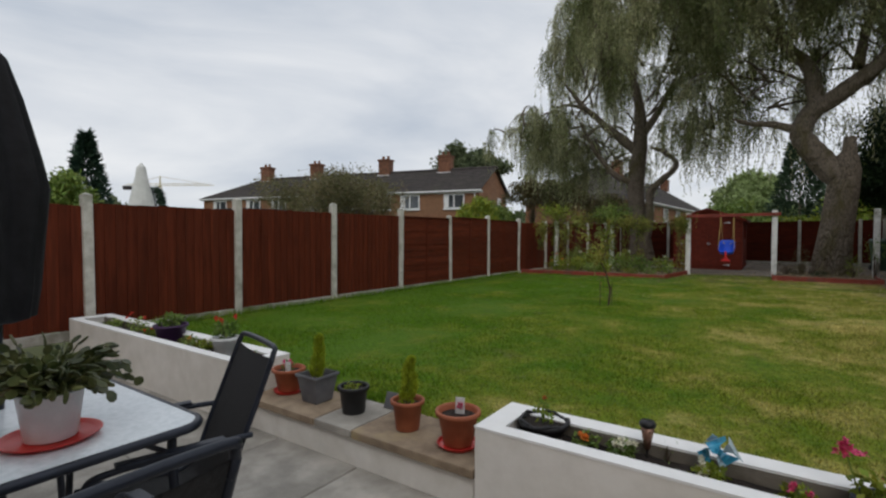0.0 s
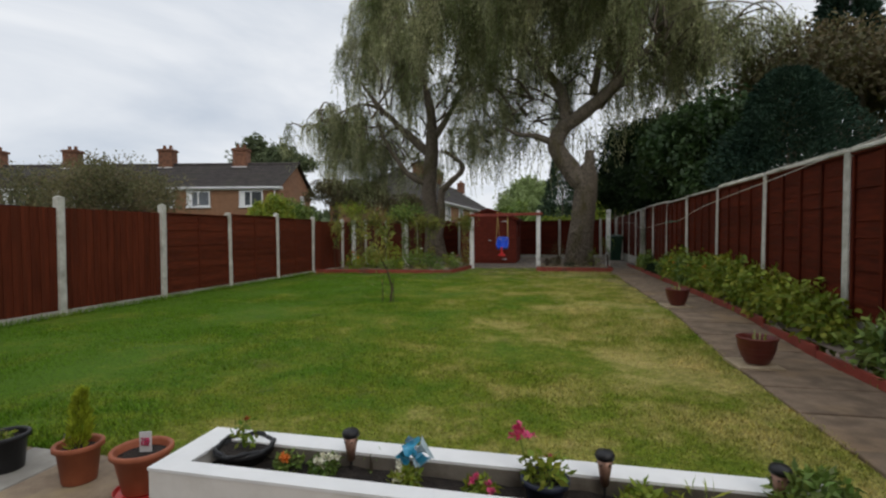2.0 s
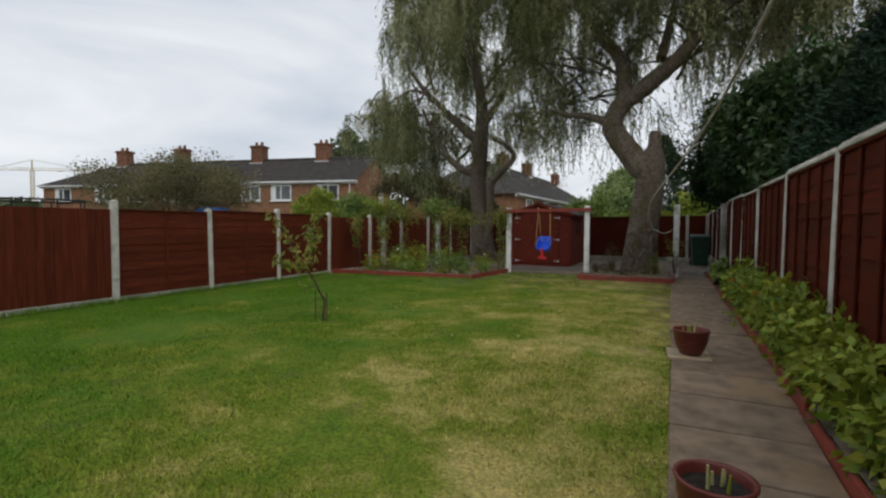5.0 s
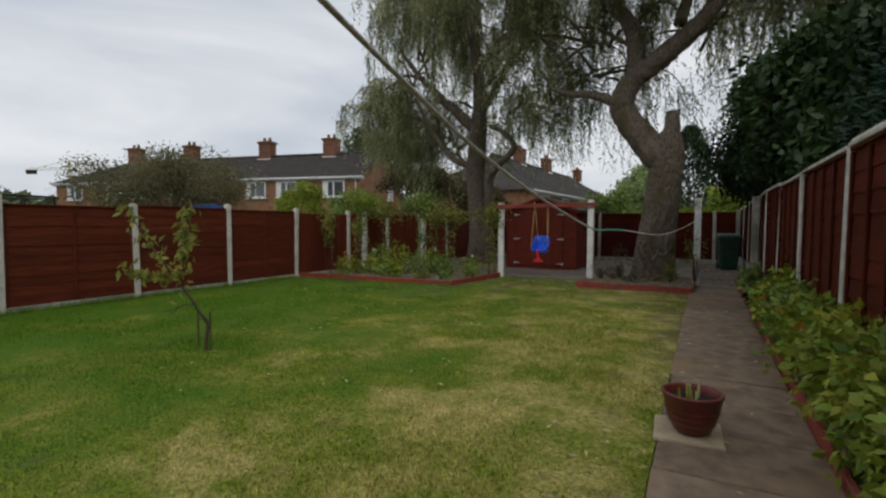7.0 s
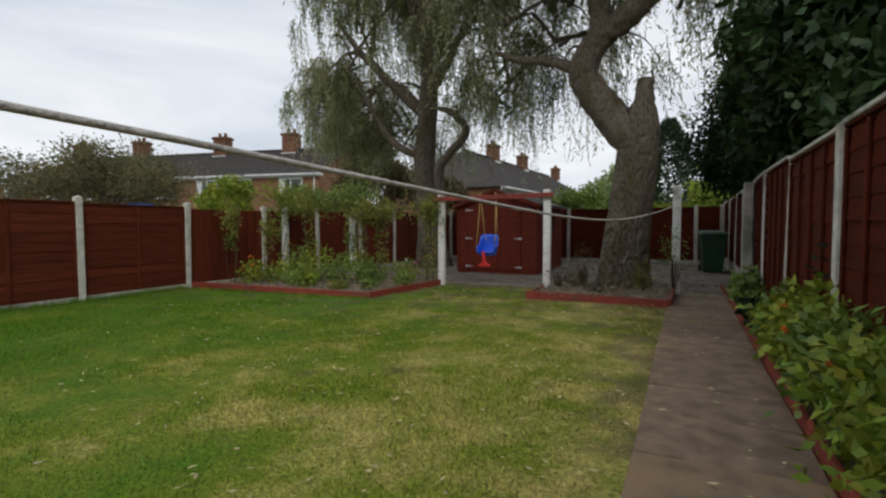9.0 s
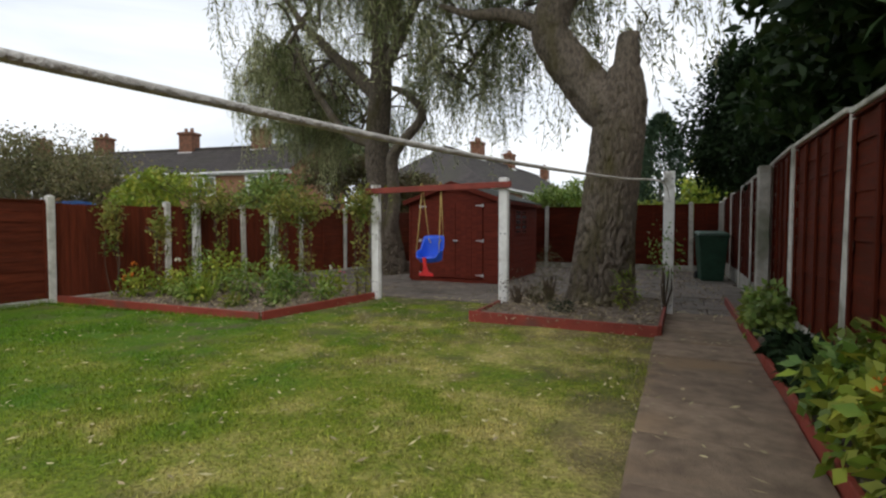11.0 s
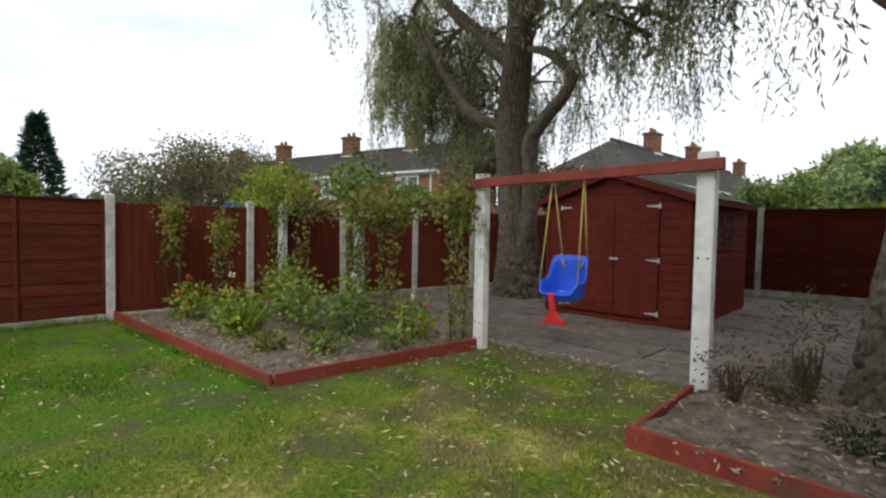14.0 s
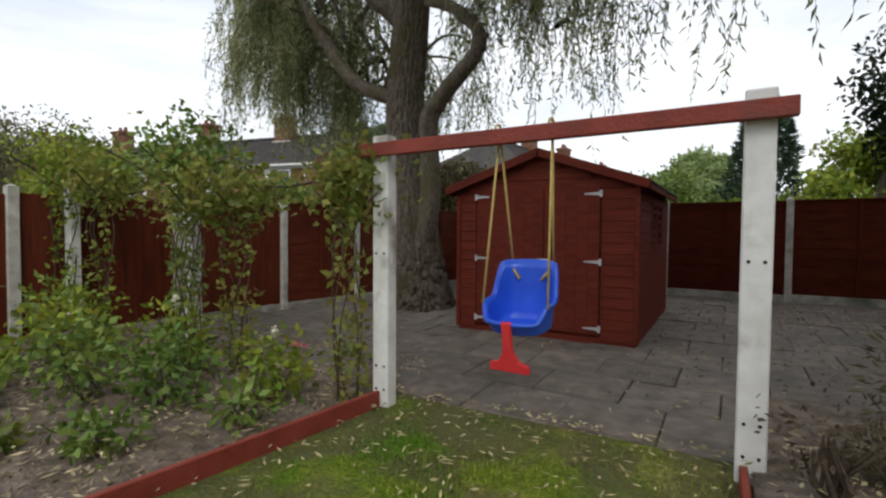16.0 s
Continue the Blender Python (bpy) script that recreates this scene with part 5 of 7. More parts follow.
r_ = np.random.default_rng(77)
for k in range(210):
    g = Geo()
    a, out_, up = r_.random() * math.tau, r_.uniform(0.15, 1.0), r_.uniform(0.35, 1.0)
    p = Vector((0.07 * math.cos(a) * r_.random(), 0.07 * math.sin(a) * r_.random(), 0))
    d = Vector((math.cos(a) * out_, math.sin(a) * out_, up * 1.3)).normalized()
    side = Vector((-math.sin(a), math.cos(a), r_.normal(0, 0.5))).normalized()
    for j in range(r_.integers(4, 7)):
        L, w = r_.uniform(0.030, 0.042), r_.uniform(0.012, 0.018)
        q = p + d * L
        side = (side + Vector(r_.normal(0, 0.35, 3))).normalized()
        nrm = side.cross(d).normalized() * 0.002
        pts_ = [p - side * w * 0.3, p + d * L * 0.3 - side * w * 0.9, p + d * L * 0.7 - side * w, q - side * w * 0.4, q + side * w * 0.4, p + d * L * 0.72 + side * w, p + d * L * 0.32 + side * w * 0.9, p + side * w * 0.3]
        m_ = len(pts_)
        g.add([v + nrm for v in pts_] + [v - nrm for v in pts_], [tuple(range(m_)), tuple(reversed(range(m_, 2 * m_)))] + [(i, i + m_, (i + 1) % m_ + m_, (i + 1) % m_) for i in range(m_)])
        p = q
        d = (d + Vector((*r_.normal(0, 0.12, 2), -0.20 - 0.05 * j))).normalized()
    part("stem", g, CACTUS, cac)


# ---------------- shed ----------------
FELT = material("grey_roof_felt", (0.055, 0.058, 0.052), (0.11, 0.112, 0.10), 9, 7, (0.85, 0.95), 0.5, 120, big=((0.05, 0.06, 0.03), 1.6, 0.5, 0.7))
ZINC = material("white_zinc", (0.5, 0.5, 0.5), (0.66, 0.66, 0.66), 12, 5, (0.4, 0.6), 0.1, metal=0.4)
SX0, SX1, SY0, SY1, SZ, EAVE, RIDGE = -3.38, -1.33, 20.17, 22.9, 0.09, 1.80, 2.15
shed = thing("garden_shed", "red-brown stained timber shed with double doors on the paving", "shed", pose((SX0 + SX1) / 2, (SY0 + SY1) / 2, SZ))
W, D, H, R = SX1 - SX0, SY1 - SY0, EAVE - SZ, RIDGE - SZ
part("floor", bevelled(Geo().box(-W / 2, -D / 2, -0.03, W / 2, D / 2, 0.04).mesh("floor"), 0.004), SHED, shed)
g = Geo()
g.add([(-W / 2 + 0.02, -D / 2 + 0.02, 0.02), (W / 2 - 0.02, -D / 2 + 0.02, 0.02), (W / 2 - 0.02, -D / 2 + 0.02, H), (0, -D / 2 + 0.02, R - 0.02), (-W / 2 + 0.02, -D / 2 + 0.02, H)], [(0, 1, 2, 3, 4)])
g.add([(-W / 2 + 0.02, D / 2 - 0.02, 0.02), (W / 2 - 0.02, D / 2 - 0.02, 0.02), (W / 2 - 0.02, D / 2 - 0.02, H), (0, D / 2 - 0.02, R - 0.02), (-W / 2 + 0.02, D / 2 - 0.02, H)], [(4, 3, 2, 1, 0)])
g.box(-W / 2 + 0.02, -D / 2 + 0.02, 0.02, -W / 2 + 0.03, D / 2 - 0.02, H).box(W / 2 - 0.03, -D / 2 + 0.02, 0.02, W / 2 - 0.02, D / 2 - 0.02, H)
part("lining", g, SHED, shed)
# shiplap on the front beside the doors, in the gable and on the sides
step = 0.115


def cladding(x0, x1, z, y, yaw=0.0, ox=0.0, oy=0.0):
    w = round(x1 - x0, 3)
    key = ("clad", w)
    if key not in BOXES:
        BOXES[key] = Geo().add([(-w / 2, -0.014, 0), (w / 2, -0.014, 0), (w / 2, -0.006, step - 0.006), (-w / 2, -0.006, step - 0.006), (-w / 2, 0.006, 0), (w / 2, 0.006, 0), (w / 2, 0.006, step), (-w / 2, 0.006, step)],
                               [(0, 1, 2, 3), (5, 4, 7, 6), (4, 5, 1, 0), (3, 2, 6, 7), (4, 0, 3, 7), (1, 5, 6, 2)]).mesh("cladding")
    m = pose((x0 + x1) / 2, y, z) if not yaw else pose(ox, oy, z, 0, 0, yaw)
    part("cladding_board", BOXES[key], SHED, shed, m=m)


DX0, DX1, DTOP = -3.13 - (SX0 + SX1) / 2, -1.70 - (SX0 + SX1) / 2, 1.66
for i in range(int(R / step)):
    z = 0.03 + i * step
    half = W / 2 if z + step < H else W / 2 * max((R - z - step) / (R - H), 0.0)
    if z < DTOP - 0.02:
        cladding(-half, DX0 - 0.02, z, -D / 2)
        cladding(DX1 + 0.02, half, z, -D / 2)
    elif half > 0.06:
        cladding(-half, half, z, -D / 2)
    if z + step < H + 0.02:
        cladding(-D / 2, D / 2, z, 0, 90, W / 2, 0)
        cladding(-D / 2, D / 2, z, 0, -90, -W / 2, 0)
for sx in (-1, 1):
    part("corner_trim", box_mesh(0.05, 0.05, H, 0.004), SHED, shed, m=pose(sx * (W / 2 + 0.004), -D / 2 - 0.004, 0.02))
mid = (DX0 + DX1) / 2 + 0.11
for name, a, b, s in (("door", DX0, mid - 0.004, -1), ("door", mid + 0.004, DX1, 1)):
    d = part("door", bevelled(Geo().box(a, -D / 2 - 0.012, 0.08, b, -D / 2 + 0.012, DTOP).mesh("door"), 0.003), SHED, shed, "closed boarded shed door")
    nb = 5 if b - a < 0.65 else 7
    for i in range(nb):
        w = (b - a) / nb
        part("board", box_mesh(round(w - 0.001, 4), 0.016, DTOP - 0.09, 0.0015), SHED, d, m=pose(a + (i + 0.5) * w, -D / 2 - 0.02, 0.085))
    for z in (0.15, 0.86, 1.58):
        hx = a if s < 0 else b
        hg = Geo().box(-0.025 if s < 0 else -0.005, -0.004, -0.035, 0.005 if s < 0 else 0.025, 0, 0.035)
        hg.add([(0, -0.004, -0.018), (-s * 0.16, -0.004, -0.006), (-s * 0.16, -0.004, 0.006), (0, -0.004, 0.018), (0, 0, -0.018), (-s * 0.16, 0, -0.006), (-s * 0.16, 0, 0.006), (0, 0, 0.018)],
               [(0, 1, 2, 3), (7, 6, 5, 4), (0, 4, 5, 1), (2, 6, 7, 3), (1, 5, 6, 2)])
        part("hinge", hg, ZINC, d, "white tee hinge", m=pose(hx, -D / 2 - 0.03, z))
hasp = part("hasp", bevelled(Geo().box(-0.06, -0.006, -0.015, 0.06, 0, 0.015).mesh("hasp"), 0.002), ZINC, shed, m=pose(mid, -D / 2 - 0.032, 0.86))
part("padlock", bevelled(Geo().box(-0.02, -0.02, -0.055, 0.02, 0, -0.012).mesh("padlock"), 0.005), IRON, hasp)
# side window
for dz0, dz1, y0, y1, mt in ((1.02, 1.5, -0.4, 0.0, WINDOWDARK), (1.02, 1.5, 0.06, 0.46, WINDOWDARK)):
    win = part("window", Geo().box(W / 2 + 0.004, y0, dz0, W / 2 + 0.012, y1, dz1), mt, shed, "small dark side window")
    f = Geo()
    for a in ((y0 - 0.03, dz0 - 0.03, y1 + 0.03, dz0), (y0 - 0.03, dz1, y1 + 0.03, dz1 + 0.03), (y0 - 0.03, dz0, y0, dz1), (y1, dz0, y1 + 0.03, dz1)):
        f.box(W / 2 + 0.004, a[0], a[1], W / 2 + 0.03, a[2], a[3])
    part("frame", f, SHED, win)
slope = math.atan2(R - H, W / 2)
L = (W / 2 + 0.13) / math.cos(slope)
for s in (-1, 1):
    rf = part("roof", bevelled(Geo().box(0, -D / 2 - 0.12, 0, L, D / 2 + 0.08, 0.022).mesh("roof"), 0.004), FELT, shed, "grey mineral felt roof", m=pose(0, 0, R + 0.012, 0, math.degrees(slope), 0) if s > 0 else pose(0, 0, R + 0.012, 0, 180 - math.degrees(slope), 0) @ pose(0, 0, -0.022))
    part("bargeboard", bevelled(Geo().box(min(0, s * L), -0.011, -0.07, max(0, s * L), 0.011, 0.02).mesh("bargeboard"), 0.003), SHED, shed, m=pose(0, -D / 2 - 0.13, R + 0.012, 0, s * math.degrees(slope), 0))
    part("fascia", box_mesh(0.02, D + 0.2, 0.06, 0.003), SHED, shed, m=pose(s * (W / 2 + 0.115), -0.02, H - 0.1))

# ---------------- swing ----------------
BLUE = material("blue_moulded_plastic", (0.018, 0.085, 0.60), (0.028, 0.115, 0.70), 5, 3, (0.28, 0.4), 0.03, spec=0.5)
REDTOY = material("red_moulded_plastic", (0.68, 0.035, 0.045), (0.78, 0.06, 0.06), 5, 3, (0.3, 0.4), 0.03)
YELLOWROPE = material("yellow_rope", (0.50, 0.36, 0.10), (0.66, 0.50, 0.18), 60, 4, (0.7, 0.85), 0.5, 200)
swing = thing("baby_swing", "blue plastic toddler swing seat hanging on yellow ropes", "swing", pose(-1.57, 17.60, 0.70, 0, 0, -3))


def seat_surface(u, v):
    """u round the seat (0 back), v from the middle of the base to the rim."""
    a = u * math.tau
    c = math.cos(a)
    def ease(lo, hi):
        k_ = min(max((c - lo) / (hi - lo), 0.0), 1.0)
        return k_ * k_ * (3 - 2 * k_)

    rim = 0.085 + 0.085 * ease(-0.75, -0.25) + 0.20 * ease(0.05, 0.62)
    w, d = 0.195, 0.18
    e = 2.6
    sx, sy = math.copysign(abs(math.sin(a)) ** (2 / e), math.sin(a)), math.copysign(abs(c) ** (2 / e), c)
    if v < 0.4:
        k = v / 0.4
        z = 0.012 * k ** 3
        return Vector((sx * w * 0.86 * k, sy * d * 0.86 * k, z))
    k = (v - 0.4) / 0.6
    flare = 0.86 + 0.16 * k + (0.10 * k * max(c, 0))
    return Vector((sx * w * flare * (1 - 0.12 * k * max(c, 0)), sy * d * (0.86 + 0.2 * k * (1 + 0.6 * max(c, 0))), 0.012 + (rim - 0.012) * k))


bm = bmesh.new()
NU, NV = 48, 14
grid = [[bm.verts.new(seat_surface(i / NU, j / NV)) for i in range(NU)] for j in range(1, NV + 1)]
centre = bm.verts.new((0, 0, 0))
for i in range(NU):
    bm.faces.new((centre, grid[0][i], grid[0][(i + 1) % NU]))
    for j in range(NV - 1):
        bm.faces.new((grid[j][i], grid[j + 1][i], grid[j + 1][(i + 1) % NU], grid[j][(i + 1) % NU]))
bmesh.ops.recalc_face_normals(bm, faces=bm.faces[:])
bmesh.ops.solidify(bm, geom=bm.faces[:], thickness=0.016)
me = bpy.data.meshes.new("seat")
bm.to_mesh(me)
bm.free()
me.polygons.foreach_set("use_smooth", [True] * len(me.polygons))
TIP = pose(0, 0, 0, 7, 0, 0)
part("seat", me, BLUE, swing, "glossy blue plastic bucket seat", m=TIP)
rimline = [seat_surface(i / 64, 1.0) for i in range(66)]
part("rim", Geo().tube(rimline, 0.014, 8, False).mesh("rim", True), BLUE, swing, m=TIP)
for x in (-0.05, 0.05):
    part("slot", Geo().box(x - 0.022, -0.03, 0.017, x + 0.022, -0.012, 0.022), IRON, swing, m=TIP)
tg = Geo()
outline = [(-0.03, 0.1), (0.03, 0.1), (0.024, 0.03), (0.028, -0.07), (0.06, -0.13), (0.115, -0.145), (0.12, -0.19), (-0.12, -0.19), (-0.115, -0.145), (-0.06, -0.13), (-0.028, -0.07), (-0.024, 0.03)]
n = len(outline)
tg.add([(x, -0.195 + 0.10 * max(-z, 0) - 0.018, z) for x, z in outline] + [(x, -0.195 + 0.10 * max(-z, 0) + 0.018, z) for x, z in outline],
       [tuple(range(n)), tuple(reversed(range(n, 2 * n)))] + [(i, n + i, n + (i + 1) % n, (i + 1) % n) for i in range(n)])
part("safety_bar", bevelled(tg.mesh("safety_bar"), 0.006, 2), REDTOY, swing, "red plastic tee bar", m=TIP)
TOPZ = 1.90 - 0.695
for s in (-1, 1):
    xt = s * 0.165
    knot = Vector((xt, 0.02, TOPZ - 0.03))
    for tgt in ((s * 0.20, -0.09, 0.165), (s * 0.13, 0.20, 0.35)):
        t_ = TIP @ Vector(tgt)
        line = [knot, knot.lerp(t_, 0.5) + Vector((0, 0, -0.004)), t_]
        part("rope", Geo().tube(line, 0.0075, 8).mesh("rope", True), YELLOWROPE, swing)
    part("loop", Geo().tube([(xt + 0.0, 0.0 + 0.045 * math.cos(a), TOPZ - 0.055 + 0.06 * math.sin(a)) for a in np.linspace(0, math.tau, 20)], 0.008, 8, False).mesh("loop", True), YELLOWROPE, swing)
    part("strap", Geo().tube([(s * 0.13, 0.20, 0.35), (s * 0.115, 0.165, 0.325), (s * 0.07, 0.15, 0.27)], 0.009, 8).mesh("strap", True), YELLOWROPE, swing, m=TIP)

# ---------------- washing line ----------------
LINE = material("pale_nylon_line", (0.42, 0.40, 0.36), (0.62, 0.60, 0.55), 80, 4, (0.5, 0.7), 0.4, 300)
GREENLINE = material("green_line_sleeve", (0.03, 0.24, 0.16), (0.06, 0.36, 0.25), 60, 4, (0.45, 0.6), 0.4, 300)
ctrl = [(1.76, 17.82, 1.56), (1.79, 15.5, 1.49), (1.79, 13.5, 1.45), (1.70, 12.3, 1.37), (1.61, 11.2, 1.315), (1.56, 10.2, 1.31), (1.52, 8.9, 1.354), (1.52, 8.4, 1.362), (1.52, 8.0, 1.375), (1.54, 7.0, 1.505), (1.76, 5.4, 1.70), (1.82, 3.2, 1.92), (1.8, -1.6, 2.5)]
line, _ = smooth_line(ctrl, [0] * len(ctrl), 12)
wl_ = thing("washing_line", "thin pale washing line slung between post and house", "washing line", pose(1.78, 8.0, 0))
inv = pose(-1.78, -8.0, 0)
part("line", Geo().tube(line, 0.0031, 7).mesh("line", True), LINE, wl_, m=inv)
green = [p for p in line if 8.0 < p.y < 8.88]
part("sleeve", Geo().tube(green, 0.0042, 7).mesh("sleeve", True), GREENLINE, wl_, "green plastic sleeve", m=inv)
part("knot", Geo().tube([(1.76 + 0.075 * math.cos(a), 17.87 + 0.062 * math.sin(a), 1.56 + 0.01 * math.sin(a * 2)) for a in np.linspace(0, math.tau, 24)], 0.006, 6, False).mesh("knot", True), LINE, wl_, m=inv)

# ---------------- wheelie bin ----------------
BINGREEN = material("dark_green_bin_plastic", (0.012, 0.045, 0.026), (0.022, 0.07, 0.042), 8, 4, (0.4, 0.55), 0.08)
wb = thing("wheelie_bin", "dark green wheelie bin at the end of the path", "bin", pose(2.52, 22.75, 0.065, 0, 0, 6))
g = Geo()
g.add([(-0.21, -0.26, 0.03), (0.21, -0.26, 0.03), (0.21, 0.2, 0.03), (-0.21, 0.2, 0.03), (-0.28, -0.34, 0.98), (0.28, -0.34, 0.98), (0.28, 0.32, 0.98), (-0.28, 0.32, 0.98)],
      [(3, 2, 1, 0), (4, 5, 6, 7), (0, 1, 5, 4), (1, 2, 6, 5), (2, 3, 7, 6), (3, 0, 4, 7)])
part("body", bevelled(g.mesh("body"), 0.025, 2), BINGREEN, wb)
part("rim", bevelled(Geo().box(-0.3, -0.36, 0.94, 0.3, 0.34, 0.985).mesh("rim"), 0.01, 2), BINGREEN, wb)
g = Geo().add([(-0.3, -0.37, 0.99), (0.3, -0.37, 0.99), (0.3, 0.36, 1.02), (-0.3, 0.36, 1.02), (-0.27, -0.33, 1.035), (0.27, -0.33, 1.035), (0.27, 0.3, 1.08), (-0.27, 0.3, 1.08)],
              [(3, 2, 1, 0), (4, 5, 6, 7), (0, 1, 5, 4), (1, 2, 6, 5), (2, 3, 7, 6), (3, 0, 4, 7)])
part("lid", bevelled(g.mesh("lid"), 0.012, 2), BINGREEN, wb)
part("handle", Geo().tube([(-0.22, 0.4, 1.0), (0.22, 0.4, 1.0)], 0.016, 10), BINGREEN, wb)
for s in (-1, 1):
    part("wheel", Geo().lathe([(0, -0.025), (0.09, -0.025), (0.1, -0.015), (0.1, 0.015), (0.09, 0.025), (0, 0.025)], 20), BLACKPOT, wb, m=pose(s * 0.24, 0.24, 0.1, 0, 90, 0))

SHOOT = material("pale_cut_shoot", (0.30, 0.32, 0.12), (0.50, 0.50, 0.22), 30, 4, (0.5, 0.7), 0.1)
# ---------------- bowls beside the path ----------------
for x, y, lab in ((1.85, 6.62, "maroon bowl planter with cut stems on a sandy slab"), (1.845, 9.5, "maroon bowl planter with shoots on a sandy slab")):
    z = ground_z(1.8, y)
    sl = part("stepping_slab", bevelled(Geo().box(-0.19, -0.19, 0, 0.19, 0.19, 0.03).mesh("stepping_slab"), 0.008, 2), PALESLAB, m=pose(x - 0.02, y + 0.02, z - 0.005 + 0.012, 0, 0, 3))
    tagged(sl, "sandy square slab beside the path", "slab", "sandy slabs")
    b = thing("bowl_planter", lab, "plant pot", pose(x, y, z + 0.042), "maroon bowl planters")
    part("bowl", Geo().lathe([(0, 0), (0.085, 0), (0.1, 0.012), (0.128, 0.07), (0.148, 0.13), (0.165, 0.225), (0.172, 0.232), (0.172, 0.245), (0.158, 0.247), (0.15, 0.235), (0.142, 0.19)], 36).mesh("bowl", True), MAROONPOT, b)
    for k in range(3):
        part("band", Geo().tube([((0.134 + 0.012 * k) * math.cos(a), (0.134 + 0.012 * k) * math.sin(a), 0.07 + 0.04 * k) for a in np.linspace(0, math.tau, 37)], 0.0022, 6, False).mesh("band", True), MAROONPOT, b)
    part("compost", Geo().lathe([(0, 0.2), (0.144, 0.195)], 24), COMPOST, b)
    r_ = np.random.default_rng(int(y * 10))
    for k in range(7):
        a, q = r_.random() * math.tau, r_.uniform(0.01, 0.075)
        hh = r_.uniform(0.05, 0.13)
        part("shoot", Geo().tube([(q * math.cos(a), q * math.sin(a), 0.19), (q * 1.1 * math.cos(a), q * 1.1 * math.sin(a), 0.19 + hh)], [0.009, 0.006], 7), SHOOT if k % 3 else LIME, b)


# ---------------- beds and borders ----------------
def climber(x, y, z0, top, seed, spread_=0.45, n=900, mat=None, width_=0.15, bare=0.0):
    """A climbing rose on a post: a leafy column widening into a loose top."""
    r = np.random.default_rng(seed)
    t = thing("climbing_rose", "loose climbing rose with yellowing leaves on a post", "climber", pose(x, y, z0), "climbing roses")
    stems = Geo()
    for k in range(5):
        a = r.random() * math.tau
        stems.tube(smooth_line([(0.07 * math.cos(a), 0.07 * math.sin(a), 0), (0.1 * math.cos(a + 1), 0.1 * math.sin(a + 1), top * 0.4), (width_ * 0.7 * math.cos(a + 2), width_ * 0.7 * math.sin(a + 2), top * 0.75), (spread_ * math.cos(a), spread_ * math.sin(a), top)], [0.009, 0.008, 0.006, 0.003], 4)[0], 0.006, 5, False)
    part("stem", stems, TWIG, t)
    m = int(n * 0.42)
    zc = top * (bare + (1 - bare) * r.random(m))
    a = r.random(m) * math.tau
    clump = np.array([noise.noise(Vector((z_ * 2.2, seed, math.cos(a_)))) for z_, a_ in zip(zc, a)])
    keep = clump > -0.12
    zc, a = zc[keep], a[keep]
    q = width_ * r.uniform(0.3, 1.0, len(zc))
    col = np.stack([q * np.cos(a), q * np.sin(a), zc], 1)
    head, _ = cloud_points(n - m, (spread_, spread_ * 0.75, 0.30), seed + 3, 0.2, 0.8)
    head = head + np.array([0, 0, top])
    p = np.concatenate([col, head])
    part("foliage", quads("leaves", leaf_verts(p, r.normal(size=p.shape) + np.array([0, 0, -0.2]), 0.07 * r.uniform(0.6, 1.4, len(p)), 0.042, seed)), mat or CLIMBER, t)


climber(-6.72, 17.38, 0.1, 1.95, 101, 0.62, 1200, LIME, bare=0.2)
climber(-4.88, 17.6, 0.1, 1.85, 102, 0.6, 2000, LEAF)
climber(-5.9, 17.35, 0.1, 1.7, 103, 0.4, 700)
climber(-3.95, 17.45, 0.1, 1.45, 104, 0.35, 800)
climber(-2.78, 17.45, 0.1, 1.45, 105, 0.22, 900)
climber(-6.55, 15.75, 0.1, 1.35, 106, 0.24, 560, bare=0.5)
climber(-5.95, 16.2, 0.1, 1.15, 107, 0.22, 500)
climber(-4.35, 17.3, 0.1, 1.5, 108, 0.4, 700)
# stems and leaves strung along the top of the pergola
g = Geo()
garland = smooth_line([(-6.72, 17.45, 1.72), (-5.8, 17.55, 1.62), (-4.88, 17.62, 1.8), (-3.7, 17.62, 1.62), (-2.6, 17.6, 1.72)], [0] * 5, 10)[0]
gl = thing("rose_swag", "leafy rose stems trained along a rope between posts", "climber", pose(-4.7, 17.55, 1.7))
inv = pose(4.7, -17.55, -1.7)
part("rope", Geo().tube(garland, 0.012, 6, False), TWIG, gl, m=inv)
r_ = np.random.default_rng(55)
pts_ = np.array([tuple(p) for p in garland])[r_.integers(0, len(garland), 900)] + r_.normal(0, (0.12, 0.12, 0.13), (900, 3))
part("foliage", quads("leaves", leaf_verts(pts_, r_.normal(size=(900, 3)), 0.075, 0.045, 9)), CLIMBER, gl, m=inv)

beds = [(-6.0, 15.85, 0.42, 0.33, 900, LEAF), (-5.45, 16.2, 0.42, 0.34, 900, LIME), (-4.95, 15.95, 0.36, 0.24, 800, LEAF), (-5.1, 16.75, 0.46, 0.44, 1000, CLIMBER), (-4.35, 16.5, 0.4, 0.34, 900, LEAF),
        (-3.75, 16.75, 0.38, 0.28, 800, LEAF), (-3.2, 17.2, 0.34, 0.26, 700, LEAF), (-3.4, 16.2, 0.24, 0.14, 350, LEAF), (-3.85, 15.85, 0.22, 0.12, 300, CLIMBER), (-4.3, 17.15, 0.4, 0.34, 700, LIME),
        (-5.9, 17.0, 0.45, 0.4, 900, LEAF), (-3.0, 16.75, 0.2, 0.16, 250, LEAF), (-4.6, 15.85, 0.22, 0.2, 300, LIME)]
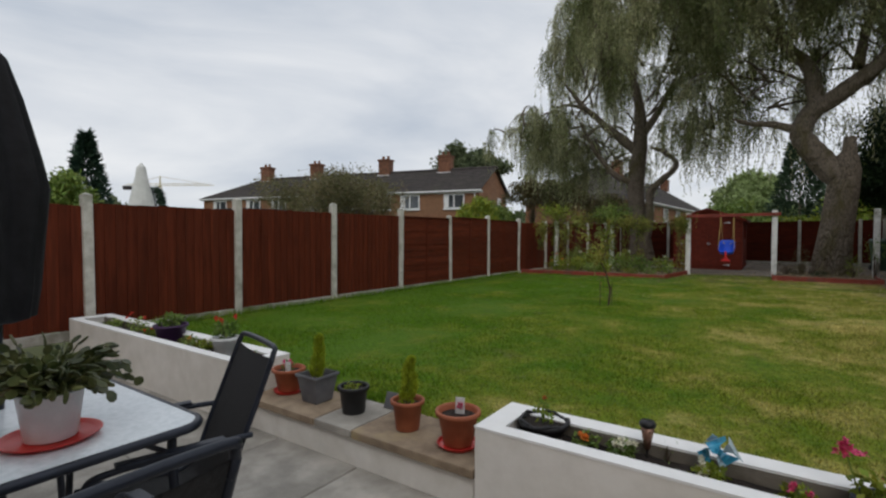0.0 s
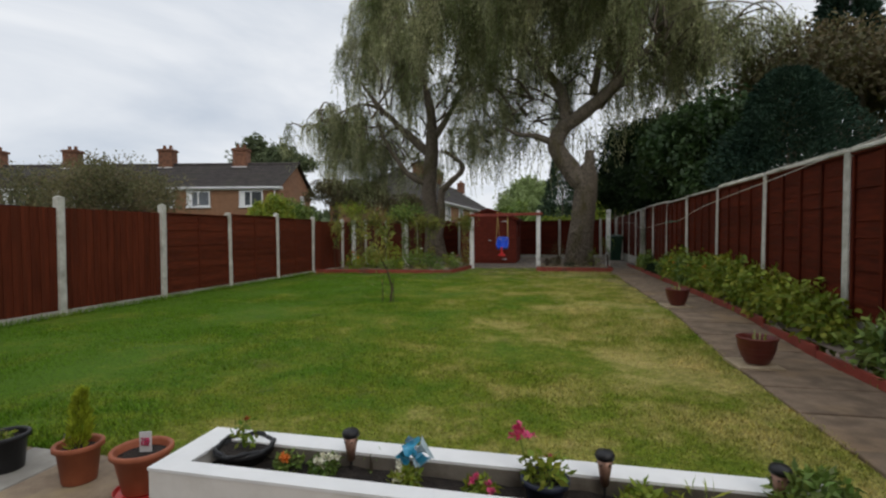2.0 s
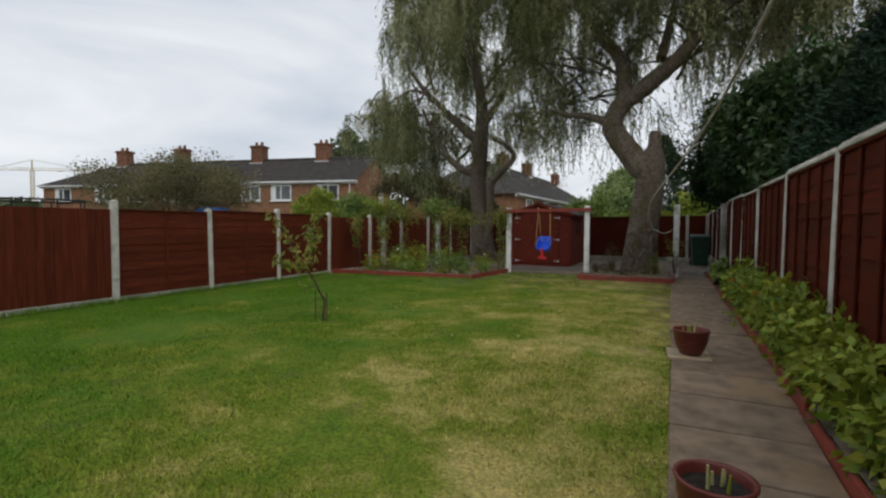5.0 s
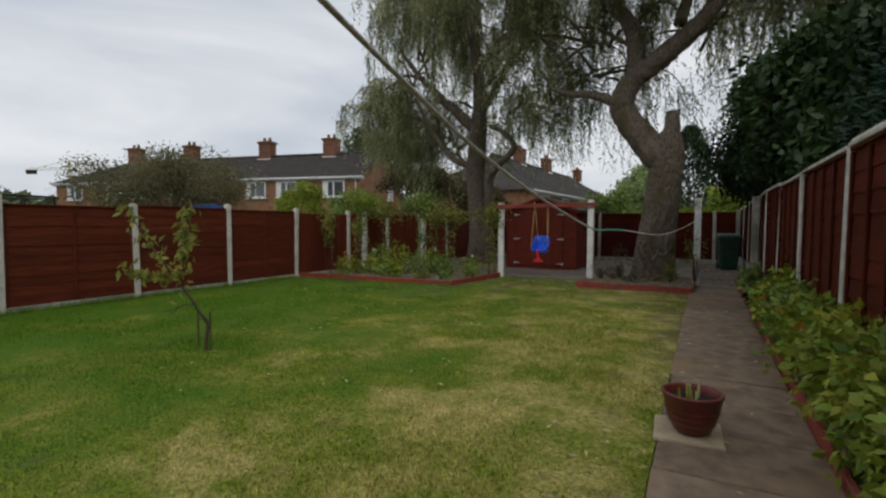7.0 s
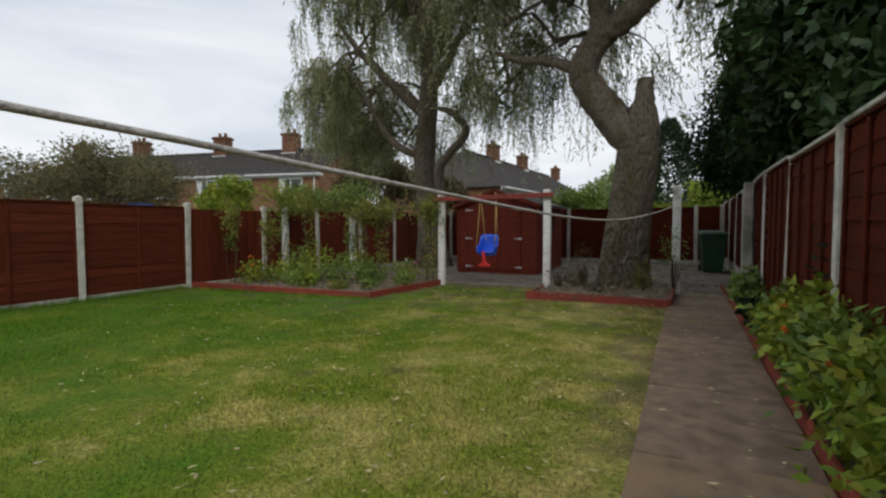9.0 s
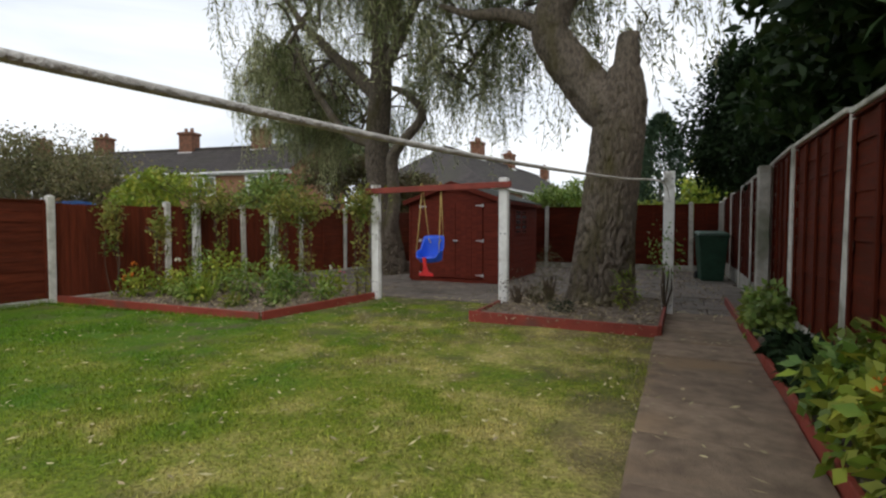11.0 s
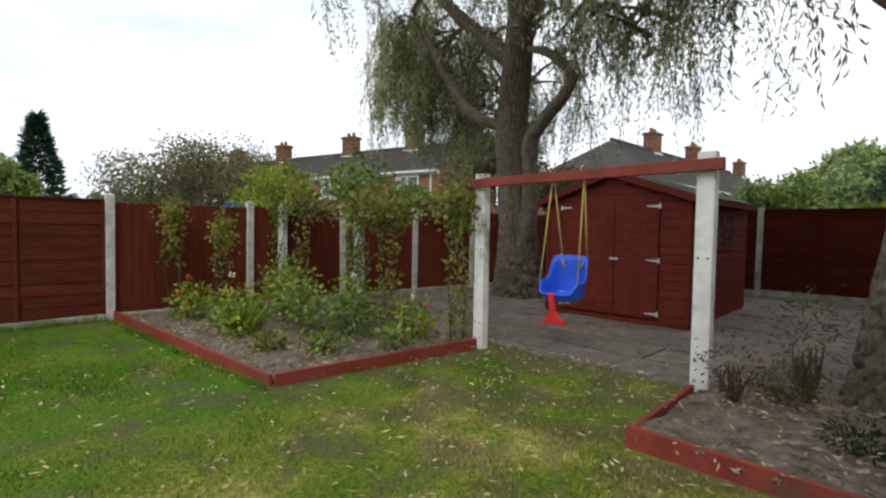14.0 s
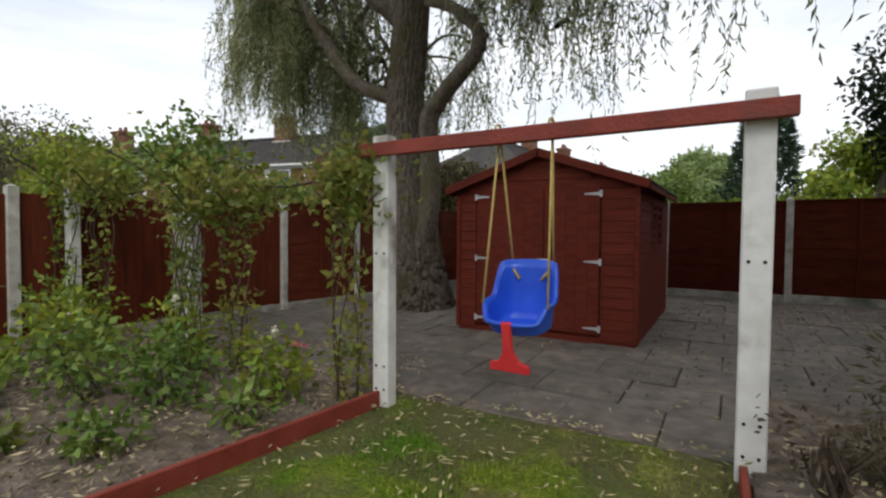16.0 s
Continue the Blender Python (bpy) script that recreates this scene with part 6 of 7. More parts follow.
for i, (x, y, rad, hh, n, mt) in enumerate(beds):
    shrub("rose_bush", "low leafy rose bush in the bed", "shrub", (x, y, 0.10), (rad * 0.85, rad * 0.75, hh * (0.72 if y < 16.4 else 0.95)), int(n * 0.5), 0.07, 0.042, (LIME if i % 3 == 0 else mt), 200 + i, lift=hh * (0.66 if y < 16.4 else 0.85), group="rose bushes", hollow=0.15, lumps=0.6)
for i, (x, y, z, mt) in enumerate([(-6.05, 15.8, 0.66, ORANGE), (-5.8, 15.6, 0.5, ORANGE), (-3.15, 17.15, 0.58, CREAM), (-3.0, 17.2, 0.52, PINK), (-4.2, 17.1, 0.72, CREAM), (-5.4, 16.1, 0.72, CREAM), (-6.2, 15.7, 0.42, ORANGE)]):
    f = part("flower", flower_geo([v for v in np.random.default_rng(i).normal(0, 0.02, (6, 3))], 0.028, i + 2), mt, m=pose(x, y, z))
    tagged(f, "single rose bloom in the bed", "flower", "rose blooms")
sp_ = thing("sword_leaf_plant", "clump of pale upright sword leaves", "plant", pose(-4.62, 15.95, 0.1))
r_ = np.random.default_rng(8)
n = 60
base_ = np.stack([r_.normal(0, 0.05, n), r_.normal(0, 0.05, n), np.zeros(n)], 1)
part("foliage", quads("leaves", leaf_verts(base_, np.stack([r_.normal(0, 0.35, n), r_.normal(0, 0.35, n), np.ones(n)], 1), 0.48 * r_.uniform(0.6, 1.1, n), 0.03, 8)), LIME, sp_)

# shrubs round the willow trunk
shrub("twiggy_shrub", "bare brown twiggy shrub beside the post", "shrub", (-0.12, 17.45, 0.15), (0.28, 0.25, 0.2), 120, 0.04, 0.02, TWIG, 301, lift=0.28, stems=22)
shrub("heather", "small brown-green heather clump beside the trunk", "shrub", (0.1, 17.75, 0.15), (0.22, 0.2, 0.14), 900, 0.05, 0.008, OLIVELEAF, 302, lift=0.12)
shrub("dead_flower_clump", "grey dried flower stems by the trunk", "plant", (0.22, 17.85, 0.15), (0.2, 0.16, 0.42), 260, 0.06, 0.014, OLIVELEAF, 303, lift=0.42, stems=18)
shrub("grassy_clump", "green upright shoots beside the trunk", "plant", (1.28, 17.55, 0.15), (0.14, 0.14, 0.28), 160, 0.08, 0.014, LIME, 304, lift=0.28, stems=10)
shrub("rose_bush", "thin climbing rose on the white post", "shrub", (1.72, 17.75, 0.15), (0.22, 0.18, 0.35), 150, 0.05, 0.034, LEAF, 305, lift=0.75, stems=9, lumps=0.7)
shrub("evergreen_tuft", "small dark evergreen tuft in the bed", "plant", (0.55, 17.05, 0.15), (0.16, 0.14, 0.09), 300, 0.04, 0.012, DARKLEAF, 306, lift=0.08)

# border along the right-hand fence
border = [(5.4, 0.20, 0.22, DARKLEAF), (6.3, 0.26, 0.26, LEAF), (7.25, 0.24, 0.30, LIME), (7.9, 0.30, 0.34, LIME), (8.6, 0.32, 0.36, LIME), (9.3, 0.30, 0.34, LIME), (10.0, 0.32, 0.38, LIME), (10.75, 0.34, 0.36, LIME),
          (11.5, 0.34, 0.34, LIME), (12.2, 0.32, 0.34, LEAF), (12.85, 0.30, 0.38, LIME), (13.5, 0.32, 0.34, LIME), (14.1, 0.27, 0.28, LEAF), (14.8, 0.24, 0.15, DARKLEAF), (15.5, 0.22, 0.13, DARKLEAF), (16.6, 0.27, 0.26, LEAF), (17.1, 0.22, 0.22, LIME)]
for i, (y, rad, hh, mt) in enumerate(border):
    shrub("hydrangea", "lush green shrub spilling over the border edging", "shrub", (2.72, y, ground_z(2.6, y) + 0.05), (rad * 0.82, rad * 1.15, hh * 0.95), 950, 0.08, 0.05, mt, 400 + i, lift=hh * 0.85, group="border shrubs", hollow=0.35, lumps=0.75, droop=-0.35)

for i, (x, y, z) in enumerate(((2.52, 10.6, 0.62), (2.55, 11.7, 0.58), (2.5, 12.6, 0.6), (2.56, 13.3, 0.62))):
    f = part("flower", flower_geo([v for v in np.random.default_rng(60 + i).normal(0, 0.02, (5, 3))], 0.024, i + 70), ORANGE, m=pose(x, y, z))
    tagged(f, "small orange-red bloom on a border shrub", "flower", "border blooms")

# young tree in the lawn
sap = thing("sapling", "young fruit tree leaning from between two thin stakes", "tree", pose(-2.67, 9.47, 0.04))
r_ = np.random.default_rng(12)
shoots = [([(0.0, 0, -0.02), (0.015, 0, 0.15), (0.02, 0.01, 0.3), (0.01, -0.08, 0.44), (0.0, -0.15, 0.57), (-0.05, -0.23, 0.72), (-0.11, -0.32, 0.90), (-0.20, -0.41, 1.10), (-0.29, -0.49, 1.30), (-0.37, -0.55, 1.50)], [0.019, 0.018, 0.017, 0.015, 0.013, 0.011, 0.009, 0.007, 0.005, 0.003]),
          ([(-0.05, -0.23, 0.72), (0.01, -0.23, 0.95), (0.06, -0.24, 1.2), (0.11, -0.24, 1.47)], [0.010, 0.008, 0.006, 0.003]),
          ([(-0.08, -0.27, 0.80), (-0.10, -0.42, 0.82), (-0.12, -0.56, 0.84), (-0.10, -0.72, 0.93)], [0.008, 0.006, 0.004, 0.003]),
          ([(0.0, -0.12, 0.52), (-0.06, -0.25, 0.50), (-0.10, -0.38, 0.46)], [0.007, 0.005, 0.003]),
          ([(0.02, -0.23, 1.0), (-0.08, -0.15, 1.15), (-0.12, -0.12, 1.3)], [0.006, 0.004, 0.002])]
tips = []
for k, (pts_, rad_) in enumerate(shoots):
    ln_, rr_ = smooth_line(pts_, rad_, 6)
    part("trunk" if k == 0 else "branch", Geo().tube(ln_, rr_, 8, k == 0).mesh("branch", True), TWIG, sap)
    live = ln_[30:] if k == 0 else ln_[4:]
    for _ in range(95 if k == 0 else (6 if k == 3 else 19 * len(pts_))):
        tips.append(np.array(tuple(live[r_.integers(0, len(live))])) + r_.normal(0, (0.035, 0.035, 0.03)))
for s_ in (-0.145, 0.05):
    part("stake", Geo().tube([(s_, 0.02, -0.02), (s_, 0.02, 0.42)], 0.008, 6), TWIG, sap)
part("tie", Geo().tube([(-0.145, 0.03, 0.33), (-0.05, 0.02, 0.32), (0.05, 0.03, 0.33)], 0.005, 6, False), TWIG, sap)
part("foliage", quads("leaves", leaf_verts(np.array(tips), r_.normal(size=(len(tips), 3)) + np.array([0, 0, -0.4]), 0.09 * r_.uniform(0.7, 1.3, len(tips)), 0.044, 12)), CLIMBER, sap)


# ---------------- neighbours' trees and hedges ----------------
def big_tree(name, label, at, height, radii, n, size, mat, seed, trunk_r=0.18, lumps=0.5, clumps=26, base=0.4):
    """A tapered trunk with limbs, and a crown of many leafy clumps with gaps."""
    r = np.random.default_rng(seed)
    t = thing(name, label, "tree", pose(*at))
    zc = height - radii[2]
    top = Vector((0.1 * radii[0], 0, zc + radii[2] * 0.5))
    part("trunk", Geo().tube(*smooth_line([(0, 0, -0.1), (0.05, 0.03, zc * 0.5), top], [trunk_r, trunk_r * 0.8, trunk_r * 0.25], 6), 10).mesh("trunk", True), BARK, t)
    centres, _ = cloud_points(clumps, (radii[0] * 0.8, radii[1] * 0.8, radii[2] * 0.8), seed, 0.45, lumps, base)
    p = []
    for k, c in enumerate(centres):
        cc = c + np.array([0, 0, zc])
        if k < 9:
            part("limb", Geo().tube(*smooth_line([(0, 0, zc * 0.55), tuple(cc * np.array([0.5, 0.5, 0.75])), tuple(cc)], [trunk_r * 0.5, trunk_r * 0.3, trunk_r * 0.1], 4), 6, False), BARK, t)
        s = np.mean(radii) * r.uniform(0.26, 0.46)
        q, _ = cloud_points(n // clumps, (s, s, s * 0.75), seed * 7 + k, 0.3, 0.5)
        p.append(q + cc)
    p = np.concatenate(p)
    part("crown", quads("leaves", leaf_verts(p, r.normal(size=p.shape) + np.array([0, 0, -0.25]), size * r.uniform(0.6, 1.4, len(p)), size * 0.5, seed)), mat, t)
    return t


def conifer(name, label, at, height, radius, n, size, mat, seed, power=0.8):
    r = np.random.default_rng(seed)
    t = thing(name, label, "tree", pose(*at))
    part("trunk", Geo().tube([(0, 0, -0.1), (0, 0, height * 0.65)], [height * 0.02, 0.02], 8), BARK, t)
    z = r.random(n) ** 0.85
    a = r.random(n) * math.tau
    k = np.array([noise.noise(Vector((math.cos(x) * 1.6, math.sin(x) * 1.6, y_ * 6 + seed))) for x, y_ in zip(a, z)])
    w = radius * (1 - z) ** power * (0.08 + 0.92 * r.random(n) ** 0.45) * (1 + 0.45 * k) + 0.03
    p = np.stack([w * np.cos(a), w * np.sin(a), height * (0.06 + 0.94 * z)], 1)
    d = np.stack([np.cos(a), np.sin(a), r.normal(0.35, 0.4, n)], 1) + r.normal(0, 0.35, (n, 3))
    part("foliage", quads("leaves", leaf_verts(p, d, size * r.uniform(0.6, 1.3, n), size * 0.3, seed)), mat, t)
    return t


G0 = -0.3
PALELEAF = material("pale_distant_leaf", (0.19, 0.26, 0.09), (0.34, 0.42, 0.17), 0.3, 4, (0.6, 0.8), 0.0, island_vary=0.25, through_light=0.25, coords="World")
MIDCONIFER = material("green_conifer", (0.025, 0.055, 0.03), (0.06, 0.10, 0.05), 0.6, 4, (0.6, 0.8), 0.0, island_vary=0.3, through_light=0.1, coords="World")
conifer("conifer_tree", "broad dark blue-green conifer behind the fence", (4.62, 12.7, G0), 4.75, 1.75, 36000, 0.10, CONIFER, 501, 0.42)
big_tree("laurel", "glossy dark green laurel above the fence", (3.88, 15.5, G0), 5.0, (1.55, 2.6, 2.0), 30000, 0.16, LAUREL, 502, 0.1, lumps=0.3, clumps=40)
big_tree("evergreen_tree", "tall dark evergreen overhanging the rear fence", (4.75, 20.6, G0), 5.0, (1.9, 2.8, 2.2), 52000, 0.14, DARKLEAF, 503, 0.14, lumps=0.25, clumps=50)
big_tree("evergreen_tree", "dark evergreen behind the bin", (4.7, 28.4, G0), 7.8, (2.6, 2.2, 3.8), 60000, 0.17, DARKLEAF, 504, 0.16, lumps=0.25, clumps=60)
big_tree("broadleaf_tree", "tall brownish broadleaf tree behind the conifer", (8.2, 17.5, G0), 7.7, (3.0, 3.2, 3.0), 24000, 0.17, OLIVELEAF, 505, 0.2, clumps=34)
conifer("conifer_tree", "tall dark conifer in the far neighbouring garden", (9.6, 20.5, G0), 11.0, 2.4, 12000, 0.3, CONIFER, 506, 0.8)
big_tree("golden_shrub", "golden-leaved shrub behind the near fence", (4.3, 8.3, G0), 2.75, (0.7, 0.8, 0.55), 2500, 0.1, LIME, 508, 0.05, clumps=14)
big_tree("thorn_tree", "wide olive and russet thorn tree beyond the fence", (-22.5, 21.8, G0), 5.3, (4.6, 4.2, 2.4), 22000, 0.15, THORNLEAF, 511, 0.2, lumps=0.7, clumps=60)
big_tree("fruit_tree", "small bright green tree beyond the fence", (-11.2, 19.5, G0), 3.2, (1.0, 1.0, 0.9), 3500, 0.14, LIME, 512, 0.06, clumps=20)
conifer("conifer_tree", "dark pointed conifer in the distance", (-50.5, 18.6, G0), 10.2, 2.6, 2600, 0.7, CONIFER, 513, 1.0)
big_tree("broadleaf_tree", "round green tree beside the distant conifer", (-48, 16.2, G0), 6.2, (3.0, 3.0, 2.6), 5000, 0.4, LEAF, 514, 0.2)
conifer("conifer_tree", "small dark conifer beyond the fence", (-27.5, 13.6, G0), 3.9, 1.1, 2500, 0.26, CONIFER, 515, 0.5)
big_tree("broadleaf_tree", "round green tree behind the terrace roof", (-34.5, 56.0, G0), 13.6, (4.6, 4.6, 4.2), 9000, 0.55, FARLEAF, 516, 0.3)
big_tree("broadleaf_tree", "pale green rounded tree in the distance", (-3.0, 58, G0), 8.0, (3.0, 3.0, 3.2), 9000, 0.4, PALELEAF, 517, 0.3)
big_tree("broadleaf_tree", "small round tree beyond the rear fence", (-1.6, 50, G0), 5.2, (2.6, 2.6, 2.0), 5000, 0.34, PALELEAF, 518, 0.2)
conifer("conifer_tree", "dark conifer beyond the rear fence", (0.9, 44, G0), 8.4, 2.4, 7000, 0.36, MIDCONIFER, 519, 0.6)
big_tree("broadleaf_tree", "yellow-green bushy tree beyond the rear fence", (4.6, 41, G0), 6.0, (2.6, 2.8, 2.4), 5000, 0.3, LIME, 520, 0.2)
for i, (x, y, hgt) in enumerate(((-13.5, 30.5, 5.2), (-15.0, 27.5, 3.6), (-11.0, 29.0, 4.7), (-2.5, 31.0, 3.3), (-8.6, 29.5, 3.9))):
    big_tree("garden_tree", "dark leafy garden tree beyond the fence", (x, y, G0), hgt, (1.8, 1.7, 1.3), 5000, 0.17, LEAF if i % 2 else OLIVELEAF, 530 + i, 0.1)
hedge = thing("hedge", "clipped green hedge beyond the rear fence", "hedge", pose(0.5, 32, G0))
part("foliage", leaf_mesh(9000, (4.5, 0.6, 1.25), 0.14, 0.09, 541, hollow=0.6, lumps=0.1), LIME, hedge, m=pose(0, 0, 1.3))

# fallen willow leaves on lawn, bed and paving
r_ = np.random.default_rng(99)
n = 4600
yy = 17.9 - 9.5 * r_.random(n) ** 2.0
xx = r_.uniform(-6.6, 2.4, n)
zz = ground_z(xx, yy) + np.where(in_bed(xx, yy) & (yy < 17.7), 0.13, 0.034)
ok = ~((xx > 1.62) & (r_.random(n) < 0.6)) & (r_.random(n) < np.clip((yy - 8.0) / 7.0 + 0.16 * (xx + 2.0), 0.03, 1.0))
p = np.stack([xx, yy, zz + r_.uniform(0, 0.012, n)], 1)[ok]
a = r_.random(len(p)) * math.tau
FALLEN = material("fallen_willow_leaf", (0.30, 0.25, 0.11), (0.56, 0.49, 0.27), 3, 3, (0.6, 0.8), 0, island_vary=0.35, coords="World", hue_vary=0.02)
side = np.stack([-np.sin(a), np.cos(a), r_.normal(0, 0.25, len(p))], 1)
along = np.stack([np.cos(a), np.sin(a), r_.normal(0, 0.12, len(p))], 1)
ln, wd = r_.uniform(0.03, 0.075, len(p))[:, None], r_.uniform(0.0045, 0.0105, len(p))[:, None]
v = np.stack([p, p + along * ln * 0.45 + side * wd, p + along * ln, p + along * ln * 0.45 - side * wd], 1)
tagged(part("fallen_leaf", quads("fallen_leaf", v), FALLEN), "narrow pale yellow willow leaves fallen on the grass", "leaves", kind="stuff")
# leaves and grit blown over the rear paving
n = 3600
xx, yy = -5.8 + 8.4 * r_.random(n) ** 0.6, 18.0 + 6.7 * r_.random(n) ** 0.8
ok = ~((xx > -3.5) & (xx < -1.25) & (yy > 20.05) & (yy < 23.0)) & ~((xx > -0.5) & (xx < 1.75) & (yy < 18.95)) & ((xx > -1.3) | (r_.random(n) < 0.35))
p = np.stack([xx, yy, 0.064 + 0.35 * ground_z(xx) + r_.uniform(0, 0.012, n)], 1)[ok]
d = r_.normal(size=p.shape) * np.array([1, 1, 0.2])
tagged(part("paving_litter", quads("paving_litter", leaf_verts(p, d, r_.uniform(0.03, 0.07, len(p)), 0.016, 14)), LITTER), "brown leaf litter blown over the rear paving", "leaves", kind="stuff")
# bed litter
n = 8500
xx, yy = r_.uniform(-6.8, 1.7, n), r_.uniform(15.2, 18.6, n)
ok = in_bed(xx, yy) & ((xx < -2.7) | (xx > -0.4))
p = np.stack([xx, yy, np.where(xx < -1, 0.125, 0.175) + r_.uniform(0, 0.01, n)], 1)[ok]
d = r_.normal(size=p.shape) * np.array([1, 1, 0.25])
tagged(part("bed_litter", quads("bed_litter", leaf_verts(p, d, 0.05, 0.016, 4)), LITTER), "dry brown leaf litter on the bed soil", "leaves", kind="stuff")


# ---------------- houses and the distance ----------------
def window_unit(parent, m, w, h, panes=2):
    """A white window set in a wall; faces -y."""
    win = part("window", Geo().box(-w / 2, -0.03, -h / 2, w / 2, 0.03, h / 2), WINDOWDARK, parent, "white framed window", m=m)
    f = Geo()
    t = 0.09
    f.box(-w / 2, -0.07, -h / 2, w / 2, -0.031, -h / 2 + t).box(-w / 2, -0.07, h / 2 - t, w / 2, -0.031, h / 2)
    for i in range(panes + 1):
        x = -w / 2 + (w - t) * i / panes
        f.box(x, -0.07, -h / 2 + t, x + t, -0.031, h / 2 - t)
    part("frame", f, UPVC, win)
    part("sill", Geo().box(-w / 2 - 0.05, -0.14, -h / 2 - 0.08, w / 2 + 0.05, 0.0, -h / 2 - 0.002), UPVC, win)
    c = Geo().box(-w / 2 + 0.1, 0.04 - 0.075, -h / 2 + 0.1, -w / 2 + 0.1 + w * 0.18, -0.032, h / 2 - 0.1)
    part("curtain", c, UPVC, win)


def terrace(label, origin, yaw, length, depth, eave, ridge, chimneys, hip_left, hip_right, windows, seed):
    """Two-storey brick terrace: local x along the ridge, front to -y. Rows of chimneys and windows are local x places."""
    t = thing("terraced_house", label, "house", pose(*origin, 0, 0, yaw))
    hd = depth / 2
    lo, hi = (4.0 if hip_left else 0.0), (4.0 if hip_right else 0.0)
    g = Geo().box(0, -hd, -0.3, length, hd, eave)
    for x, hip in ((0, hip_left), (length, hip_right)):
        if not hip:
            s = 0.24 if x == 0 else -0.24
            g.add([(x, -hd, eave), (x, hd, eave), (x, 0, ridge - 0.06), (x + s, -hd, eave), (x + s, hd, eave), (x + s, 0, ridge - 0.06)], [(0, 1, 2), (5, 4, 3), (0, 2, 5, 3), (1, 4, 5, 2)])
    part("wall", g, BRICK, t)
    o = 0.3
    r = Geo()
    r.add([(-o, -hd - o, eave - 0.12), (length + o, -hd - o, eave - 0.12), (length + o - hi, 0, ridge), (-o + lo, 0, ridge), (-o, hd + o, eave - 0.12), (length + o, hd + o, eave - 0.12)],
          [(0, 1, 2, 3), (5, 4, 3, 2)] + ([(4, 0, 3)] if hip_left else []) + ([(1, 5, 2)] if hip_right else []))
    part("roof", r, ROOFTILE, t)
    part("ridge_tile", Geo().tube([(-o + lo, 0, ridge + 0.02), (length + o - hi, 0, ridge + 0.02)], 0.13, 8), ROOFTILE, t)
    k = Geo()
    rows = int((hd + o) / 0.34)
    for i in range(rows):
        f0 = i / rows
        for s in (-1, 1):
            y_, z_ = s * (hd + o) * (1 - f0), eave - 0.12 + (ridge - eave + 0.12) * f0
            k.box(-o + lo * f0, y_ - 0.03, z_ - 0.005, length + o - hi * f0, y_ + 0.03, z_ + 0.035)
    part("tile_course", k, ROOFTILE, t)
    part("gutter", Geo().box(-o, -hd - o - 0.06, eave - 0.24, length + o, -hd - o + 0.02, eave - 0.13), UPVC, t)
    part("fascia", Geo().box(-o, -hd - 0.12, eave - 0.34, length + o, -hd - 0.01, eave - 0.14), UPVC, t)
    for x in chimneys:
        st = part("chimney", bevelled(Geo().box(x - 0.55, -0.42, ridge - 1.0, x + 0.55, 0.42, ridge + 1.25).mesh("chimney"), 0.03), CHIMNEYBRICK, t)
        part("chimney_cap", Geo().box(x - 0.62, -0.49, ridge + 1.05, x + 0.62, 0.49, ridge + 1.2), CHIMNEYBRICK, st)
        for dx in (-0.25, 0.25):
            part("chimney_pot", Geo().lathe([(0.13, ridge + 1.25), (0.11, ridge + 1.55), (0.09, ridge + 1.55)], 10), CHIMNEYBRICK, st, m=pose(x + dx, 0, 0))
        part("flashing", Geo().box(x - 0.6, -0.5, ridge - 0.42, x + 0.6, -0.43, ridge - 0.2), UPVC, st)
    for x in windows:
        window_unit(t, pose(x, -hd - 0.002, eave - 0.95), 1.7, 1.15)
        window_unit(t, pose(x, -hd - 0.002, eave - 3.5), 1.9, 1.2)
    part("downpipe", Geo().tube([(length - 0.3, -hd - 0.06, -0.3), (length - 0.3, -hd - 0.06, eave - 0.2)], 0.05, 8), UPVC, t)
    window_unit(t, pose(length + 0.002, 1.4, eave - 1.0, 0, 0, 90), 0.9, 1.1)
    return t


U = Vector((0.98, 0.2, 0))
D0 = Vector((-23.95, 35.8, 0))
o_ = D0 + U * (-24.3)
terrace("brick terrace with dark tiled roof beyond the fence", (o_.x, o_.y, 0), 11.5, 28.6, 7.6, 4.75, 6.75, (4.6, 10.75, 18.4, 24.3), True, False, (2.2, 6.4, 9.4, 13.0, 16.6, 20.2, 22.8, 26.6), 1)
terrace("brick house with grey hipped roof behind the shed", (-13.2, 38.5, 0), 88.0, 30.0, 9.2, 3.9, 6.9, (9.5, 17.0, 29.0), True, True, (3.0, 8.0, 13.0, 18.0, 23.0, 27.0), 2)

BLUESHEET = material("blue_plastic_sheet", (0.03, 0.10, 0.30), (0.06, 0.17, 0.42), 4, 5, (0.4, 0.6), 0.2, 8)
g = Geo()
nn = 17
g.add([((i / (nn - 1) - 0.5) * 1.9, (j / (nn - 1) - 0.5) * 1.3, 2.62 - 0.9 * max(abs(i / (nn - 1) - 0.5) * 2, abs(j / (nn - 1) - 0.5) * 2) ** 6 + 0.05 * noise.noise(Vector((i * 0.5, j * 0.5, 2)))) for j in range(nn) for i in range(nn)],
      [(j * nn + i, j * nn + i + 1, (j + 1) * nn + i + 1, (j + 1) * nn + i) for j in range(nn - 1) for i in range(nn - 1)])
tarp = thing("covered_frame", "blue plastic sheet draped over a garden frame", "tarpaulin", pose(-20.6, 22.4, G0))
part("sheet", g.mesh("sheet", True), BLUESHEET, tarp)
for sx in (-0.85, 0.85):
    for sy in (-0.55, 0.55):
        part("leg", Geo().tube([(sx, sy, 0), (sx, sy, 2.0)], 0.03, 8), IRON, tarp)
PARASOLWHITE = material("off_white_canvas", (0.55, 0.55, 0.52), (0.68, 0.68, 0.65), 3, 4, (0.8, 0.9), 0.1)
